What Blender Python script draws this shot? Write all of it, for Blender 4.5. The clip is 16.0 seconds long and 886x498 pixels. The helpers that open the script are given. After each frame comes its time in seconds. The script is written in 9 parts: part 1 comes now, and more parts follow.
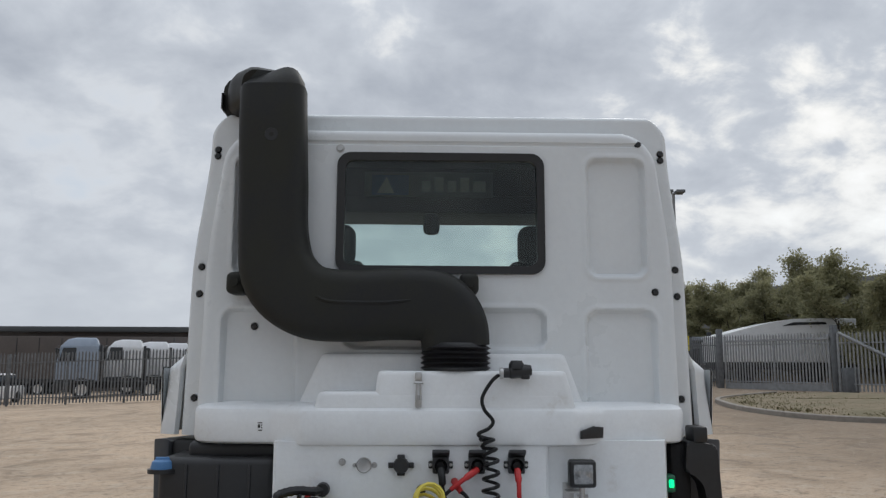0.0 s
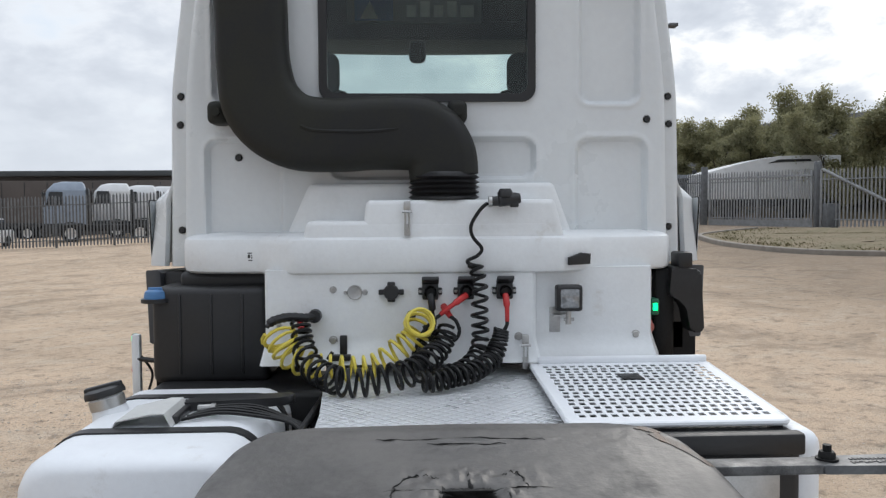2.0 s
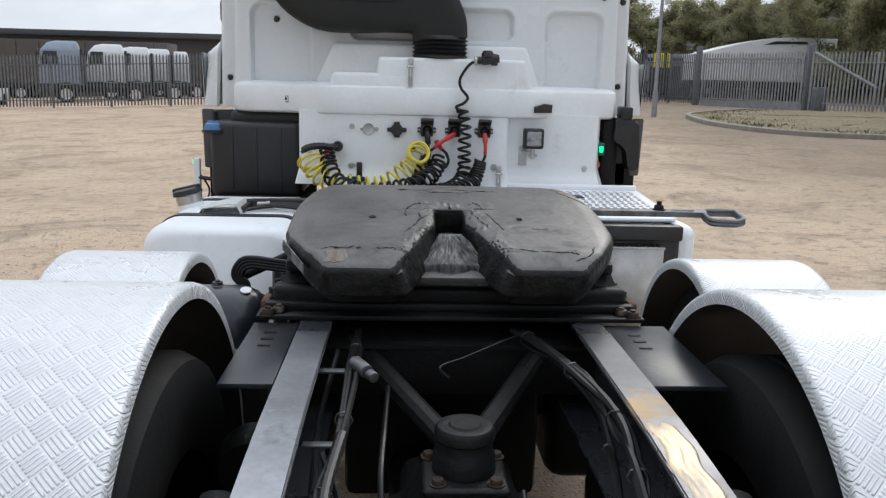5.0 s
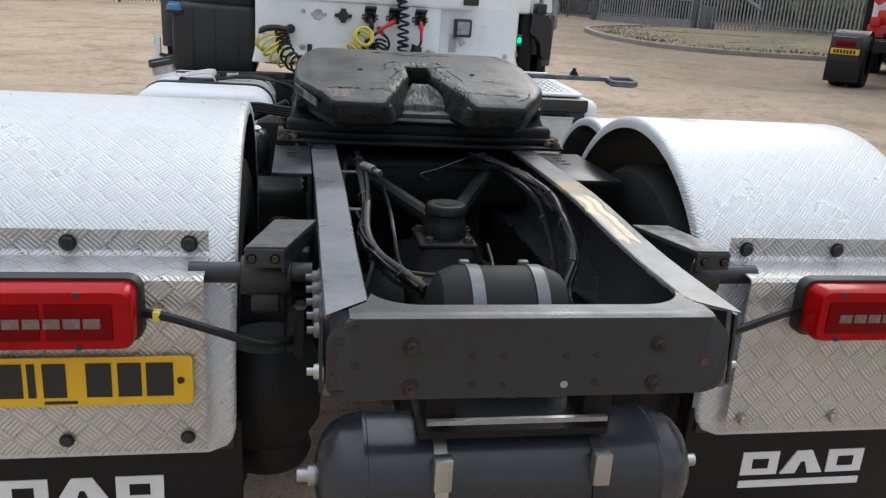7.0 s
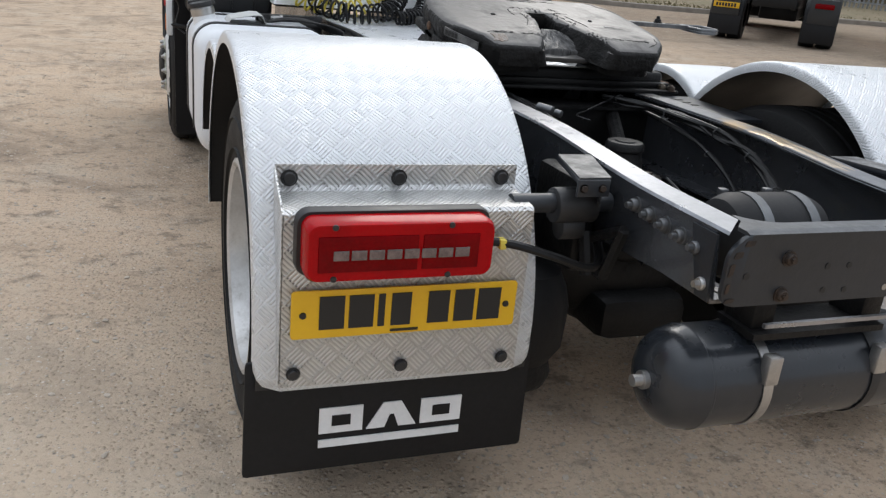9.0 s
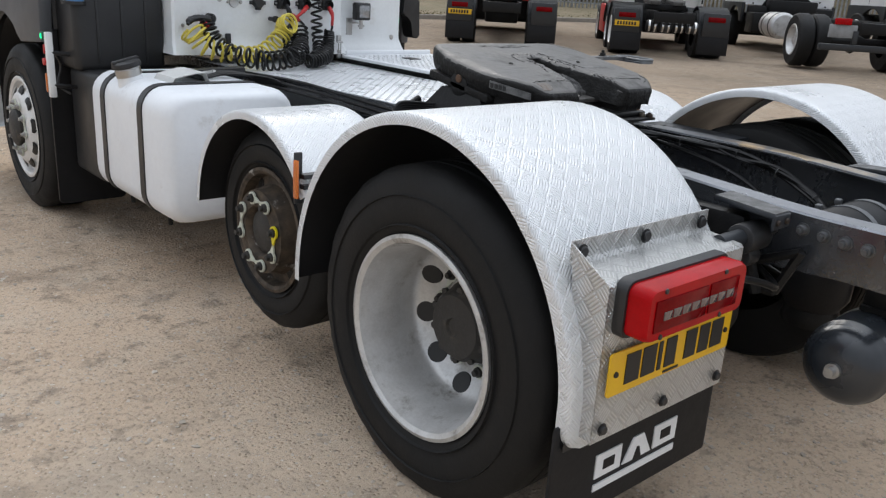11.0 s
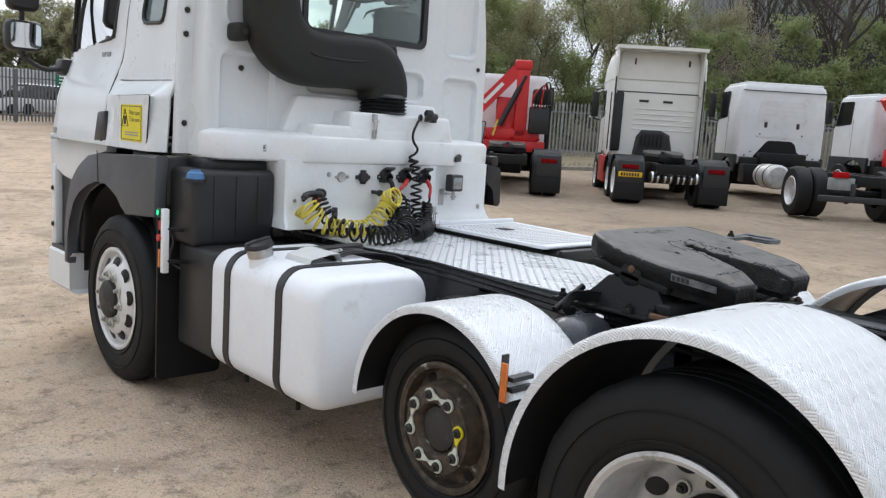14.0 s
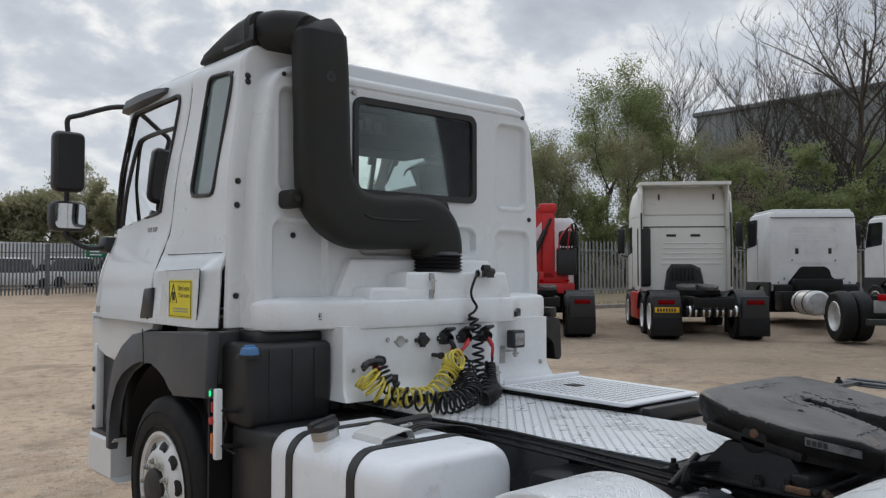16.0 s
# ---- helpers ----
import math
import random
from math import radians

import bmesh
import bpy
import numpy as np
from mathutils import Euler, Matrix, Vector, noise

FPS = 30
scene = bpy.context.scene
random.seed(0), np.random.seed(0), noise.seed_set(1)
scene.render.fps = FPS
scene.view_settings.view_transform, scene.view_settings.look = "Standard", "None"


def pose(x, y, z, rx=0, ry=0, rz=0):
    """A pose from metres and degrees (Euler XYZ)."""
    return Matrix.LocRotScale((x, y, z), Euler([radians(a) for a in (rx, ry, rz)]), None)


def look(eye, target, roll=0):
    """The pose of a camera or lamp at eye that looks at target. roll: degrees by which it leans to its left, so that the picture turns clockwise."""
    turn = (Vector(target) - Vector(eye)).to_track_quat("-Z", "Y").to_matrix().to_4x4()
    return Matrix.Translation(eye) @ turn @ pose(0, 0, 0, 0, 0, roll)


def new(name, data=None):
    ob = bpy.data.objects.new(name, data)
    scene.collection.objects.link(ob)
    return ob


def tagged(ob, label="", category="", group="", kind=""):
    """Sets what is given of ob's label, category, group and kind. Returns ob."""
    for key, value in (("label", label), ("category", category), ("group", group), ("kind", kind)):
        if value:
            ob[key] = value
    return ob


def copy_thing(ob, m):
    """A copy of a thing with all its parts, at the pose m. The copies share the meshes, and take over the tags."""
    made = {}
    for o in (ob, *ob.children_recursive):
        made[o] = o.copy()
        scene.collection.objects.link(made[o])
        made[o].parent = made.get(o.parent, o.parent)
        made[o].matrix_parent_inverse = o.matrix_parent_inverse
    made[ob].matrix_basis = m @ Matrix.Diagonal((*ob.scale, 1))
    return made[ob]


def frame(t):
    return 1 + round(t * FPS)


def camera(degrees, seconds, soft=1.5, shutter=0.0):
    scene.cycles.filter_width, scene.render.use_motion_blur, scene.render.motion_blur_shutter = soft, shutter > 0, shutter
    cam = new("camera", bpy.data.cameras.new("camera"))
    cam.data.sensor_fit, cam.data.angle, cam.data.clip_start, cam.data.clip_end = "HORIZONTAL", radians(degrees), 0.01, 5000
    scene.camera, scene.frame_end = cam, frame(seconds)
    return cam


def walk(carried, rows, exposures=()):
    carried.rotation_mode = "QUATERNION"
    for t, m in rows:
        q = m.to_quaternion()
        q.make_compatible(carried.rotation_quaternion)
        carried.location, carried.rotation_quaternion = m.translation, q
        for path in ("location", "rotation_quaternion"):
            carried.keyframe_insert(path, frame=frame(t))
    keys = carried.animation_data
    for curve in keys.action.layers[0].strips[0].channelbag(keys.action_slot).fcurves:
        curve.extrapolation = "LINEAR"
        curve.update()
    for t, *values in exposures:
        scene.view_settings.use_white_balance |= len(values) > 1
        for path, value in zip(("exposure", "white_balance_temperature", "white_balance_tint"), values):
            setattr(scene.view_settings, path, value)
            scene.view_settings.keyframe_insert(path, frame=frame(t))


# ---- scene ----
cam = camera(57.2, 16.0, 1.3)
PATH = [
    (0, (-0.088, 0.443, 1.696), (-0.035, 2.421, 1.988), 0.2),
    (0.5, (-0.079, 0.537, 1.696), (-0.002, 2.514, 1.987), -0.2),
    (1, (-0.08, 0.561, 1.685), (0.0, 2.553, 1.849), -0.9),
    (1.5, (-0.089, 0.532, 1.667), (-0.016, 2.531, 1.676), -0.9),
    (2, (-0.092, 0.491, 1.646), (-0.007, 2.486, 1.55), -0.4),
    (2.5, (-0.11, 0.417, 1.62), (0.002, 2.408, 1.464), 0.0),
    (3, (-0.116, 0.302, 1.603), (0.018, 2.286, 1.389), 0.5),
    (3.5, (-0.117, 0.125, 1.566), (-0.005, 2.099, 1.265), 0.9),
    (3.7, (-0.119, 0.056, 1.567), (-0.02, 2.026, 1.234), 0.8),
    (5.8, (-0.187, -0.909, 1.52), (-0.054, 1.04, 1.091), 2.3),
    (6, (-0.232, -0.98, 1.497), (-0.066, 0.962, 1.048), 2.1),
    (6.5, (-0.349, -1.141, 1.477), (-0.054, 0.767, 0.956), 2.7),
    (7, (-0.438, -1.288, 1.457), (-0.079, 0.589, 0.865), 3.8),
    (7.5, (-0.582, -1.393, 1.445), (-0.238, 0.473, 0.81), 4.7),
    (8, (-0.872, -1.419, 1.41), (-0.514, 0.435, 0.752), 5.1),
    (8.5, (-1.144, -1.351, 1.37), (-0.649, 0.466, 0.696), 5.3),
    (9, (-1.453, -1.201, 1.385), (-0.765, 0.549, 0.704), 5.6),
    (9.2, (-1.577, -1.155, 1.381), (-0.791, 0.55, 0.691), 5.8),
    (11.3, (-2.681, -0.515, 1.479), (-1.393, 0.887, 0.867), 3.2),
    (11.5, (-2.717, -0.425, 1.473), (-1.424, 0.974, 0.863), 3.1),
    (12, (-2.769, -0.229, 1.512), (-1.463, 1.169, 0.927), 2.8),
    (12.5, (-2.873, -0.108, 1.539), (-1.537, 1.276, 0.992), 2.6),
    (13, (-3.002, -0.051, 1.572), (-1.641, 1.334, 1.092), 2.5),
    (13.5, (-3.051, -0.026, 1.593), (-1.692, 1.391, 1.208), 3.4),
    (14, (-3.08, -0.028, 1.61), (-1.729, 1.418, 1.323), 3.7),
    (14.5, (-3.107, -0.029, 1.629), (-1.762, 1.437, 1.421), 3.2),
    (15, (-3.118, -0.012, 1.641), (-1.781, 1.47, 1.513), 2.4),
    (15.5, (-3.092, 0.131, 1.647), (-1.768, 1.63, 1.618), 0.5),
    (16, (-3.06, 0.336, 1.666), (-1.745, 1.841, 1.732), -0.0),
]
EXPOSURES = ((0, 0.06), (0.5, -0.08), (1, -0.06), (1.5, 0.30), (2.0, 0.46), (2.5, 0.58), (3.5, 0.70), (6, 0.50), (8, 0.60), (9, 0.56), (11.5, 0.64), (12.5, 0.71), (13.5, 0.79), (14.0, 0.76), (14.5, 0.61), (15.5, 0.38), (16, 0.13))
walk(cam, [(t, look(eye, target, roll)) for t, eye, target, roll in PATH],
     exposures=EXPOSURES)

# ---- world, sun ----
SUN_AZ, SUN_EL = 28.0, 34.0      # degrees right of +y, above the horizon
sun_way = Vector((math.sin(radians(SUN_AZ)) * math.cos(radians(SUN_EL)), math.cos(radians(SUN_AZ)) * math.cos(radians(SUN_EL)), math.sin(radians(SUN_EL))))


class Graph:
    """A thin layer over a node tree."""

    def __init__(self, tree):
        self.tree = tree
        tree.nodes.clear()

    def node(self, kind):
        return self.tree.nodes.new(kind)

    def put(self, socket, value):
        if isinstance(value, bpy.types.NodeSocket):
            self.tree.links.new(value, socket)
        elif value is not None:
            socket.default_value = value

    def math(self, op, a, b=None, c=None, clamp=False):
        n = self.node("ShaderNodeMath")
        n.operation, n.use_clamp = op, clamp
        for s, v in zip(n.inputs, (a, b, c)):
            self.put(s, v)
        return n.outputs[0]

    def vmath(self, op, a, b=None):
        n = self.node("ShaderNodeVectorMath")
        n.operation = op
        self.put(n.inputs[0], a)
        self.put(n.inputs[1], b)
        return n.outputs["Value"] if op in ("DOT_PRODUCT", "LENGTH") else n.outputs[0]

    def noise(self, vector, scale, detail=3.0, rough=0.55, distortion=0.0):
        n = self.node("ShaderNodeTexNoise")
        self.put(n.inputs["Vector"], vector)
        n.inputs["Scale"].default_value, n.inputs["Detail"].default_value = scale, detail
        n.inputs["Roughness"].default_value, n.inputs["Distortion"].default_value = rough, distortion
        return n.outputs["Fac"]

    def ramp(self, fac, a, b, lo=0.0, hi=1.0):
        n = self.node("ShaderNodeMapRange")
        n.interpolation_type = "SMOOTHSTEP"
        for s, v in zip(n.inputs, (fac, a, b, lo, hi)):
            self.put(s, v)
        return n.outputs[0]

    def mix(self, fac, a, b, blend="MIX"):
        n = self.node("ShaderNodeMix")
        n.data_type, n.blend_type = "RGBA", blend
        self.put(n.inputs["Factor"], fac)
        for s, v in zip((n.inputs[6], n.inputs[7]), (a, b)):
            self.put(s, (*v, 1.0) if isinstance(v, tuple) and len(v) == 3 else v)
        return n.outputs[2]


def build_sky():
    world = bpy.data.worlds.new("sky")
    world.use_nodes = True
    scene.world = world
    g = Graph(world.node_tree)
    way = g.node("ShaderNodeTexCoord").outputs["Generated"]
    sep = g.node("ShaderNodeSeparateXYZ")
    g.put(sep.inputs[0], way)
    up = g.math("ADD", g.math("MAXIMUM", sep.outputs[2], 0.0), 0.42)
    flat = g.node("ShaderNodeCombineXYZ")
    g.put(flat.inputs[0], g.math("DIVIDE", sep.outputs[0], up))
    g.put(flat.inputs[1], g.math("DIVIDE", sep.outputs[1], up))
    big = g.noise(flat.outputs[0], 1.15, 5, 0.52, 0.15)
    small = g.noise(flat.outputs[0], 7.5, 7, 0.56, 0.2)
    cover = g.math("ADD", g.math("MULTIPLY", big, 0.62), g.math("MULTIPLY", small, 0.38))
    toward = g.math("MAXIMUM", g.vmath("DOT_PRODUCT", way, tuple(sun_way)), 0.0)
    glow = g.math("POWER", toward, 5.0)
    cloud = g.mix(g.ramp(cover, 0.37, 0.65), (0.67, 0.715, 0.78), (0.42, 0.46, 0.53))
    lit = g.mix(g.math("MULTIPLY", glow, g.ramp(cover, 0.485, 0.405), clamp=True), cloud, (1.06, 1.05, 1.01))
    haze = g.mix(g.ramp(sep.outputs[2], 0.22, 0.0, 0.0, 0.85), lit, (0.605, 0.65, 0.71))
    zenith = g.math("ADD", 0.90, g.math("MULTIPLY", g.ramp(sep.outputs[2], 0.34, 1.0), 1.25))
    # the half of the sky away from the sun is dimmer
    zenith = g.math("MULTIPLY", zenith, g.ramp(g.vmath("DOT_PRODUCT", way, (math.sin(radians(SUN_AZ)), math.cos(radians(SUN_AZ)), 0.0)), -0.7, 0.35, 0.70, 1.0))
    cloud_light = g.node("ShaderNodeBackground")
    g.put(cloud_light.inputs[0], haze)
    g.put(cloud_light.inputs[1], g.math("MULTIPLY", zenith, SKY))
    sky = g.node("ShaderNodeTexSky")
    sky.sky_type, sky.sun_disc, sky.sun_elevation, sky.sun_rotation = "NISHITA", False, radians(SUN_EL), radians(SUN_AZ)
    clear = g.node("ShaderNodeBackground")
    g.put(clear.inputs[0], sky.outputs[0])
    clear.inputs[1].default_value = 0.10
    both = g.node("ShaderNodeMixShader")
    g.put(both.inputs[0], g.ramp(cover, 0.34, 0.44, 0.7, 1.0))
    g.put(both.inputs[1], clear.outputs[0])
    g.put(both.inputs[2], cloud_light.outputs[0])
    g.put(g.node("ShaderNodeOutputWorld").inputs[0], both.outputs[0])


SKY = 1.0
build_sky()
sun = new("sun", bpy.data.lights.new("sun", "SUN"))
sun.data.energy, sun.data.angle, sun.data.color = 0.5, radians(25), (1.0, 0.95, 0.88)
sun.matrix_world = look(sun_way * 60, (0, 0, 0))


# ---- materials ----
def surface(name, a, b=None, scale=6.0, rough=0.5, rough_to=None, metal=0.0, bump=0.0, bump_scale=120.0, coat=0.0, dirt=None, dirt_at=(0.55, 0.75), dirt_scale=3.0, ior=1.5, vary=0.0, stretch=None):
    """A painted, cast or grown surface: two tones at a large scale, grain, optional dirt with its own shape."""
    m = bpy.data.materials.new(name)
    m.use_nodes = True
    g = Graph(m.node_tree)
    at = g.node("ShaderNodeTexCoord").outputs["Object"]
    if stretch:
        at = g.vmath("MULTIPLY", at, stretch)
    b = b or tuple(c * 0.85 for c in a)
    large = g.noise(at, scale, 5, 0.6)
    fine = g.noise(at, scale * 14, 3, 0.6)
    colour = g.mix(g.ramp(g.math("ADD", g.math("MULTIPLY", large, 0.7), g.math("MULTIPLY", fine, 0.3)), 0.3, 0.7), a, b)
    if vary:
        island = g.node("ShaderNodeNewGeometry").outputs["Random Per Island"]
        colour = g.mix(g.math("MULTIPLY", island, vary), colour, tuple(c * 0.35 for c in a))
    r = g.ramp(large, 0.3, 0.7, rough, rough if rough_to is None else rough_to)
    bs = g.node("ShaderNodeBsdfPrincipled")
    if dirt:
        d = g.ramp(g.noise(at, dirt_scale, 8, 0.68), dirt_at[0], dirt_at[1])
        colour = g.mix(d, colour, dirt)
        r = g.math("ADD", g.math("MULTIPLY", d, 0.3), r, clamp=True)
    g.put(bs.inputs["Base Color"], colour)
    g.put(bs.inputs["Roughness"], r)
    bs.inputs["Metallic"].default_value = metal
    bs.inputs["IOR"].default_value = ior
    bs.inputs["Coat Weight"].default_value = coat
    bs.inputs["Coat Roughness"].default_value = 0.08
    if bump:
        n = g.node("ShaderNodeBump")
        n.inputs["Strength"].default_value = min(1.0, bump)
        n.inputs["Distance"].default_value = 0.35 / bump_scale * max(1.0, bump)
        g.put(n.inputs["Height"], g.noise(at, bump_scale, 4, 0.6))
        g.put(bs.inputs["Normal"], n.outputs[0])
    g.put(g.node("ShaderNodeOutputMaterial").inputs[0], bs.outputs[0])
    return m


def tread_plate(name, colour, dark, rough, metal, cell=0.030, bars=5, groove_shade=0.14, relief=0.0052):
    """Five-bar tread plate: groups of short raised bars that turn by a right angle from cell to cell. Follows the UV map, in metres."""
    m = bpy.data.materials.new(name)
    m.use_nodes = True
    g = Graph(m.node_tree)
    uv_node = g.node("ShaderNodeUVMap")
    uv_node.uv_map = "metres"
    uv = uv_node.outputs[0]
    rot = g.node("ShaderNodeVectorRotate")
    rot.rotation_type = "Z_AXIS"
    g.put(rot.inputs["Vector"], uv)
    rot.inputs["Angle"].default_value = radians(45)
    sep = g.node("ShaderNodeSeparateXYZ")
    g.put(sep.inputs[0], g.vmath("SCALE", rot.outputs[0]))
    sep.inputs[0].links[0].from_node.inputs["Scale"].default_value = 1.0 / cell
    u, v = sep.outputs[0], sep.outputs[1]
    parity = g.math("FLOORED_MODULO", g.math("ADD", g.math("FLOOR", u), g.math("FLOOR", v)), 2.0)
    fu, fv = g.math("FRACT", u), g.math("FRACT", v)
    across = g.math("ADD", g.math("MULTIPLY", fu, parity), g.math("MULTIPLY", fv, g.math("SUBTRACT", 1.0, parity)))
    along = g.math("ADD", g.math("MULTIPLY", fv, parity), g.math("MULTIPLY", fu, g.math("SUBTRACT", 1.0, parity)))
    wave = g.math("ABSOLUTE", g.math("SINE", g.math("MULTIPLY", across, math.pi * bars)))
    tip = g.ramp(g.math("ABSOLUTE", g.math("SUBTRACT", along, 0.5)), 0.47, 0.36)
    height = g.math("MULTIPLY", g.ramp(wave, 0.40, 0.85), tip)
    if bars == 0:      # lozenges with narrow grooves between them
        rim = g.math("MINIMUM", g.math("SUBTRACT", 0.5, g.math("ABSOLUTE", g.math("SUBTRACT", fu, 0.5))), g.math("SUBTRACT", 0.5, g.math("ABSOLUTE", g.math("SUBTRACT", fv, 0.5))))
        height = g.ramp(rim, 0.03, 0.17)
    at = g.node("ShaderNodeTexCoord").outputs["Object"]
    wear = g.noise(at, 5.0, 6, 0.62)
    base = g.mix(g.math("MULTIPLY", g.ramp(wear, 0.5, 0.8), 0.35), colour, dark)
    base = g.mix(g.math("MULTIPLY", g.ramp(g.noise(at, 60, 3), 0.5, 0.75), 0.2), base, dark)
    # grooves darkened in the colour, for dirt and for shade between the bars
    base = g.mix(g.math("MULTIPLY", g.math("SUBTRACT", 1.0, height), groove_shade), base, dark)
    bs = g.node("ShaderNodeBsdfPrincipled")
    g.put(bs.inputs["Base Color"], base)
    g.put(bs.inputs["Roughness"], g.ramp(wear, 0.3, 0.7, rough, rough + 0.15))
    bs.inputs["Metallic"].default_value = metal
    n = g.node("ShaderNodeBump")
    n.inputs["Strength"].default_value, n.inputs["Distance"].default_value = 1.0, relief
    g.put(n.inputs["Height"], height)
    g.put(bs.inputs["Normal"], n.outputs[0])
    g.put(g.node("ShaderNodeOutputMaterial").inputs[0], bs.outputs[0])
    return m


def glass(name, tint=(0.75, 0.83, 0.82), clear=0.8):
    m = bpy.data.materials.new(name)
    m.use_nodes = True
    g = Graph(m.node_tree)
    see = g.node("ShaderNodeBsdfTransparent")
    see.inputs[0].default_value = (*(c * clear for c in tint), 1)
    shine = g.node("ShaderNodeBsdfGlossy")
    shine.inputs["Roughness"].default_value = 0.02
    fres = g.node("ShaderNodeFresnel")
    fres.inputs[0].default_value = 1.5
    both = g.node("ShaderNodeMixShader")
    g.put(both.inputs[0], fres.outputs[0])
    g.put(both.inputs[1], see.outputs[0])
    g.put(both.inputs[2], shine.outputs[0])
    g.put(g.node("ShaderNodeOutputMaterial").inputs[0], both.outputs[0])
    return m


def lamp_glow(name, colour, strength):
    m = bpy.data.materials.new(name)
    m.use_nodes = True
    g = Graph(m.node_tree)
    bs = g.node("ShaderNodeBsdfPrincipled")
    bs.inputs["Base Color"].default_value = (*colour, 1)
    bs.inputs["Roughness"].default_value = 0.2
    bs.inputs["Emission Color"].default_value = (*colour, 1)
    bs.inputs["Emission Strength"].default_value = strength
    g.put(g.node("ShaderNodeOutputMaterial").inputs[0], bs.outputs[0])
    return m


def foliage(name, a, b):
    """Thin leaves: two tones, each leaf its own, part of the light passing through."""
    m = bpy.data.materials.new(name)
    m.use_nodes = True
    g = Graph(m.node_tree)
    at = g.node("ShaderNodeTexCoord").outputs["Object"]
    island = g.node("ShaderNodeNewGeometry").outputs["Random Per Island"]
    c = g.mix(g.math("ADD", g.math("MULTIPLY", g.ramp(g.noise(at, 0.7, 4), 0.35, 0.65), 0.5), g.math("MULTIPLY", island, 0.5)), a, b)
    bs = g.node("ShaderNodeBsdfPrincipled")
    g.put(bs.inputs["Base Color"], c)
    bs.inputs["Roughness"].default_value = 0.6
    thin = g.node("ShaderNodeBsdfTranslucent")
    g.put(thin.inputs[0], c)
    both = g.node("ShaderNodeMixShader")
    both.inputs[0].default_value = 0.5
    g.put(both.inputs[1], bs.outputs[0])
    g.put(both.inputs[2], thin.outputs[0])
    g.put(g.node("ShaderNodeOutputMaterial").inputs[0], both.outputs[0])
    return m


def gravel():
    m = bpy.data.materials.new("compacted gravel")
    m.use_nodes = True
    g = Graph(m.node_tree)
    at = g.node("ShaderNodeTexCoord").outputs["Object"]
    wide = g.noise(at, 0.22, 6, 0.6, 0.4)
    mid = g.noise(at, 2.2, 7, 0.65)
    fine = g.noise(at, 42, 6, 0.72)
    ruts = g.noise(g.vmath("MULTIPLY", at, (0.35, 2.2, 1.0)), 0.9, 5, 0.6, 0.6)
    c = g.mix(g.ramp(wide, 0.34, 0.66), (0.575, 0.44, 0.322), (0.465, 0.36, 0.265))
    c = g.mix(g.math("MULTIPLY", g.ramp(mid, 0.45, 0.72), 0.6), c, (0.56, 0.475, 0.38))
    c = g.mix(g.math("MULTIPLY", g.ramp(ruts, 0.55, 0.75), 0.35), c, (0.22, 0.18, 0.14))
    c = g.mix(g.math("MULTIPLY", g.ramp(g.noise(at, 0.75, 9, 0.72, 0.8), 0.48, 0.66), 0.62), c, (0.225, 0.18, 0.14))
    c = g.mix(g.math("MULTIPLY", g.ramp(g.noise(at, 6.5, 6, 0.7), 0.52, 0.66), 0.7), c, (0.20, 0.165, 0.13))
    c = g.mix(g.math("MULTIPLY", g.ramp(fine, 0.50, 0.70), 0.8), c, (0.19, 0.155, 0.125))
    # paler round one spot at the rear left, with a noisy edge
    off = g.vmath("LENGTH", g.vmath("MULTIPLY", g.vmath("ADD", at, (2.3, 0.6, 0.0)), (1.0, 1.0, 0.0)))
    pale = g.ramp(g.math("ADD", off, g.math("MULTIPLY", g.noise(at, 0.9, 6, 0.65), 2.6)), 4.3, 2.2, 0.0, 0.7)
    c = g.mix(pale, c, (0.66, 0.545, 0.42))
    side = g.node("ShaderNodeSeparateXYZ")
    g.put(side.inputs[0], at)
    # tone darkens to the right, with a noisy edge
    darker_right = g.ramp(g.math("ADD", side.outputs[0], g.math("MULTIPLY", g.noise(at, 0.16, 6, 0.65), 9.0)), 8.0, 15.0, 0.0, 0.62)
    c = g.mix(darker_right, c, (0.165, 0.135, 0.105))
    for scale, low, high in ((85, 0.35, 0.10), (34, 0.26, 0.08)):
        cell = g.node("ShaderNodeTexVoronoi")
        g.put(cell.inputs["Vector"], at)
        cell.inputs["Scale"].default_value = scale
        tone = g.node("ShaderNodeSeparateColor")
        g.put(tone.inputs[0], cell.outputs["Color"])
        pick = g.math("MULTIPLY", g.ramp(cell.outputs["Distance"], low, high), g.ramp(tone.outputs[0], 0.46, 0.54))
        stone = g.mix(tone.outputs[1], (0.20, 0.175, 0.15), (0.66, 0.60, 0.52))
        c = g.mix(g.math("MULTIPLY", pick, 0.92), c, stone)
    c = g.mix(g.ramp(g.noise(at, 1.1, 8, 0.7, 1.2), 0.70, 0.78), c, (0.10, 0.085, 0.075))
    pebbles = g.node("ShaderNodeTexVoronoi")
    g.put(pebbles.inputs["Vector"], at)
    pebbles.inputs["Scale"].default_value = 48
    height = g.math("ADD", g.math("MULTIPLY", fine, 0.8), g.math("MULTIPLY", g.ramp(pebbles.outputs["Distance"], 0.45, 0.1), 0.5))
    bs = g.node("ShaderNodeBsdfPrincipled")
    g.put(bs.inputs["Base Color"], c)
    bs.inputs["Roughness"].default_value = 0.92
    bs.inputs["Specular IOR Level"].default_value = 0.0
    n = g.node("ShaderNodeBump")
    n.inputs["Strength"].default_value, n.inputs["Distance"].default_value = 0.95, 0.011
    g.put(n.inputs["Height"], height)
    g.put(bs.inputs["Normal"], n.outputs[0])
    g.put(g.node("ShaderNodeOutputMaterial").inputs[0], bs.outputs[0])
    return m


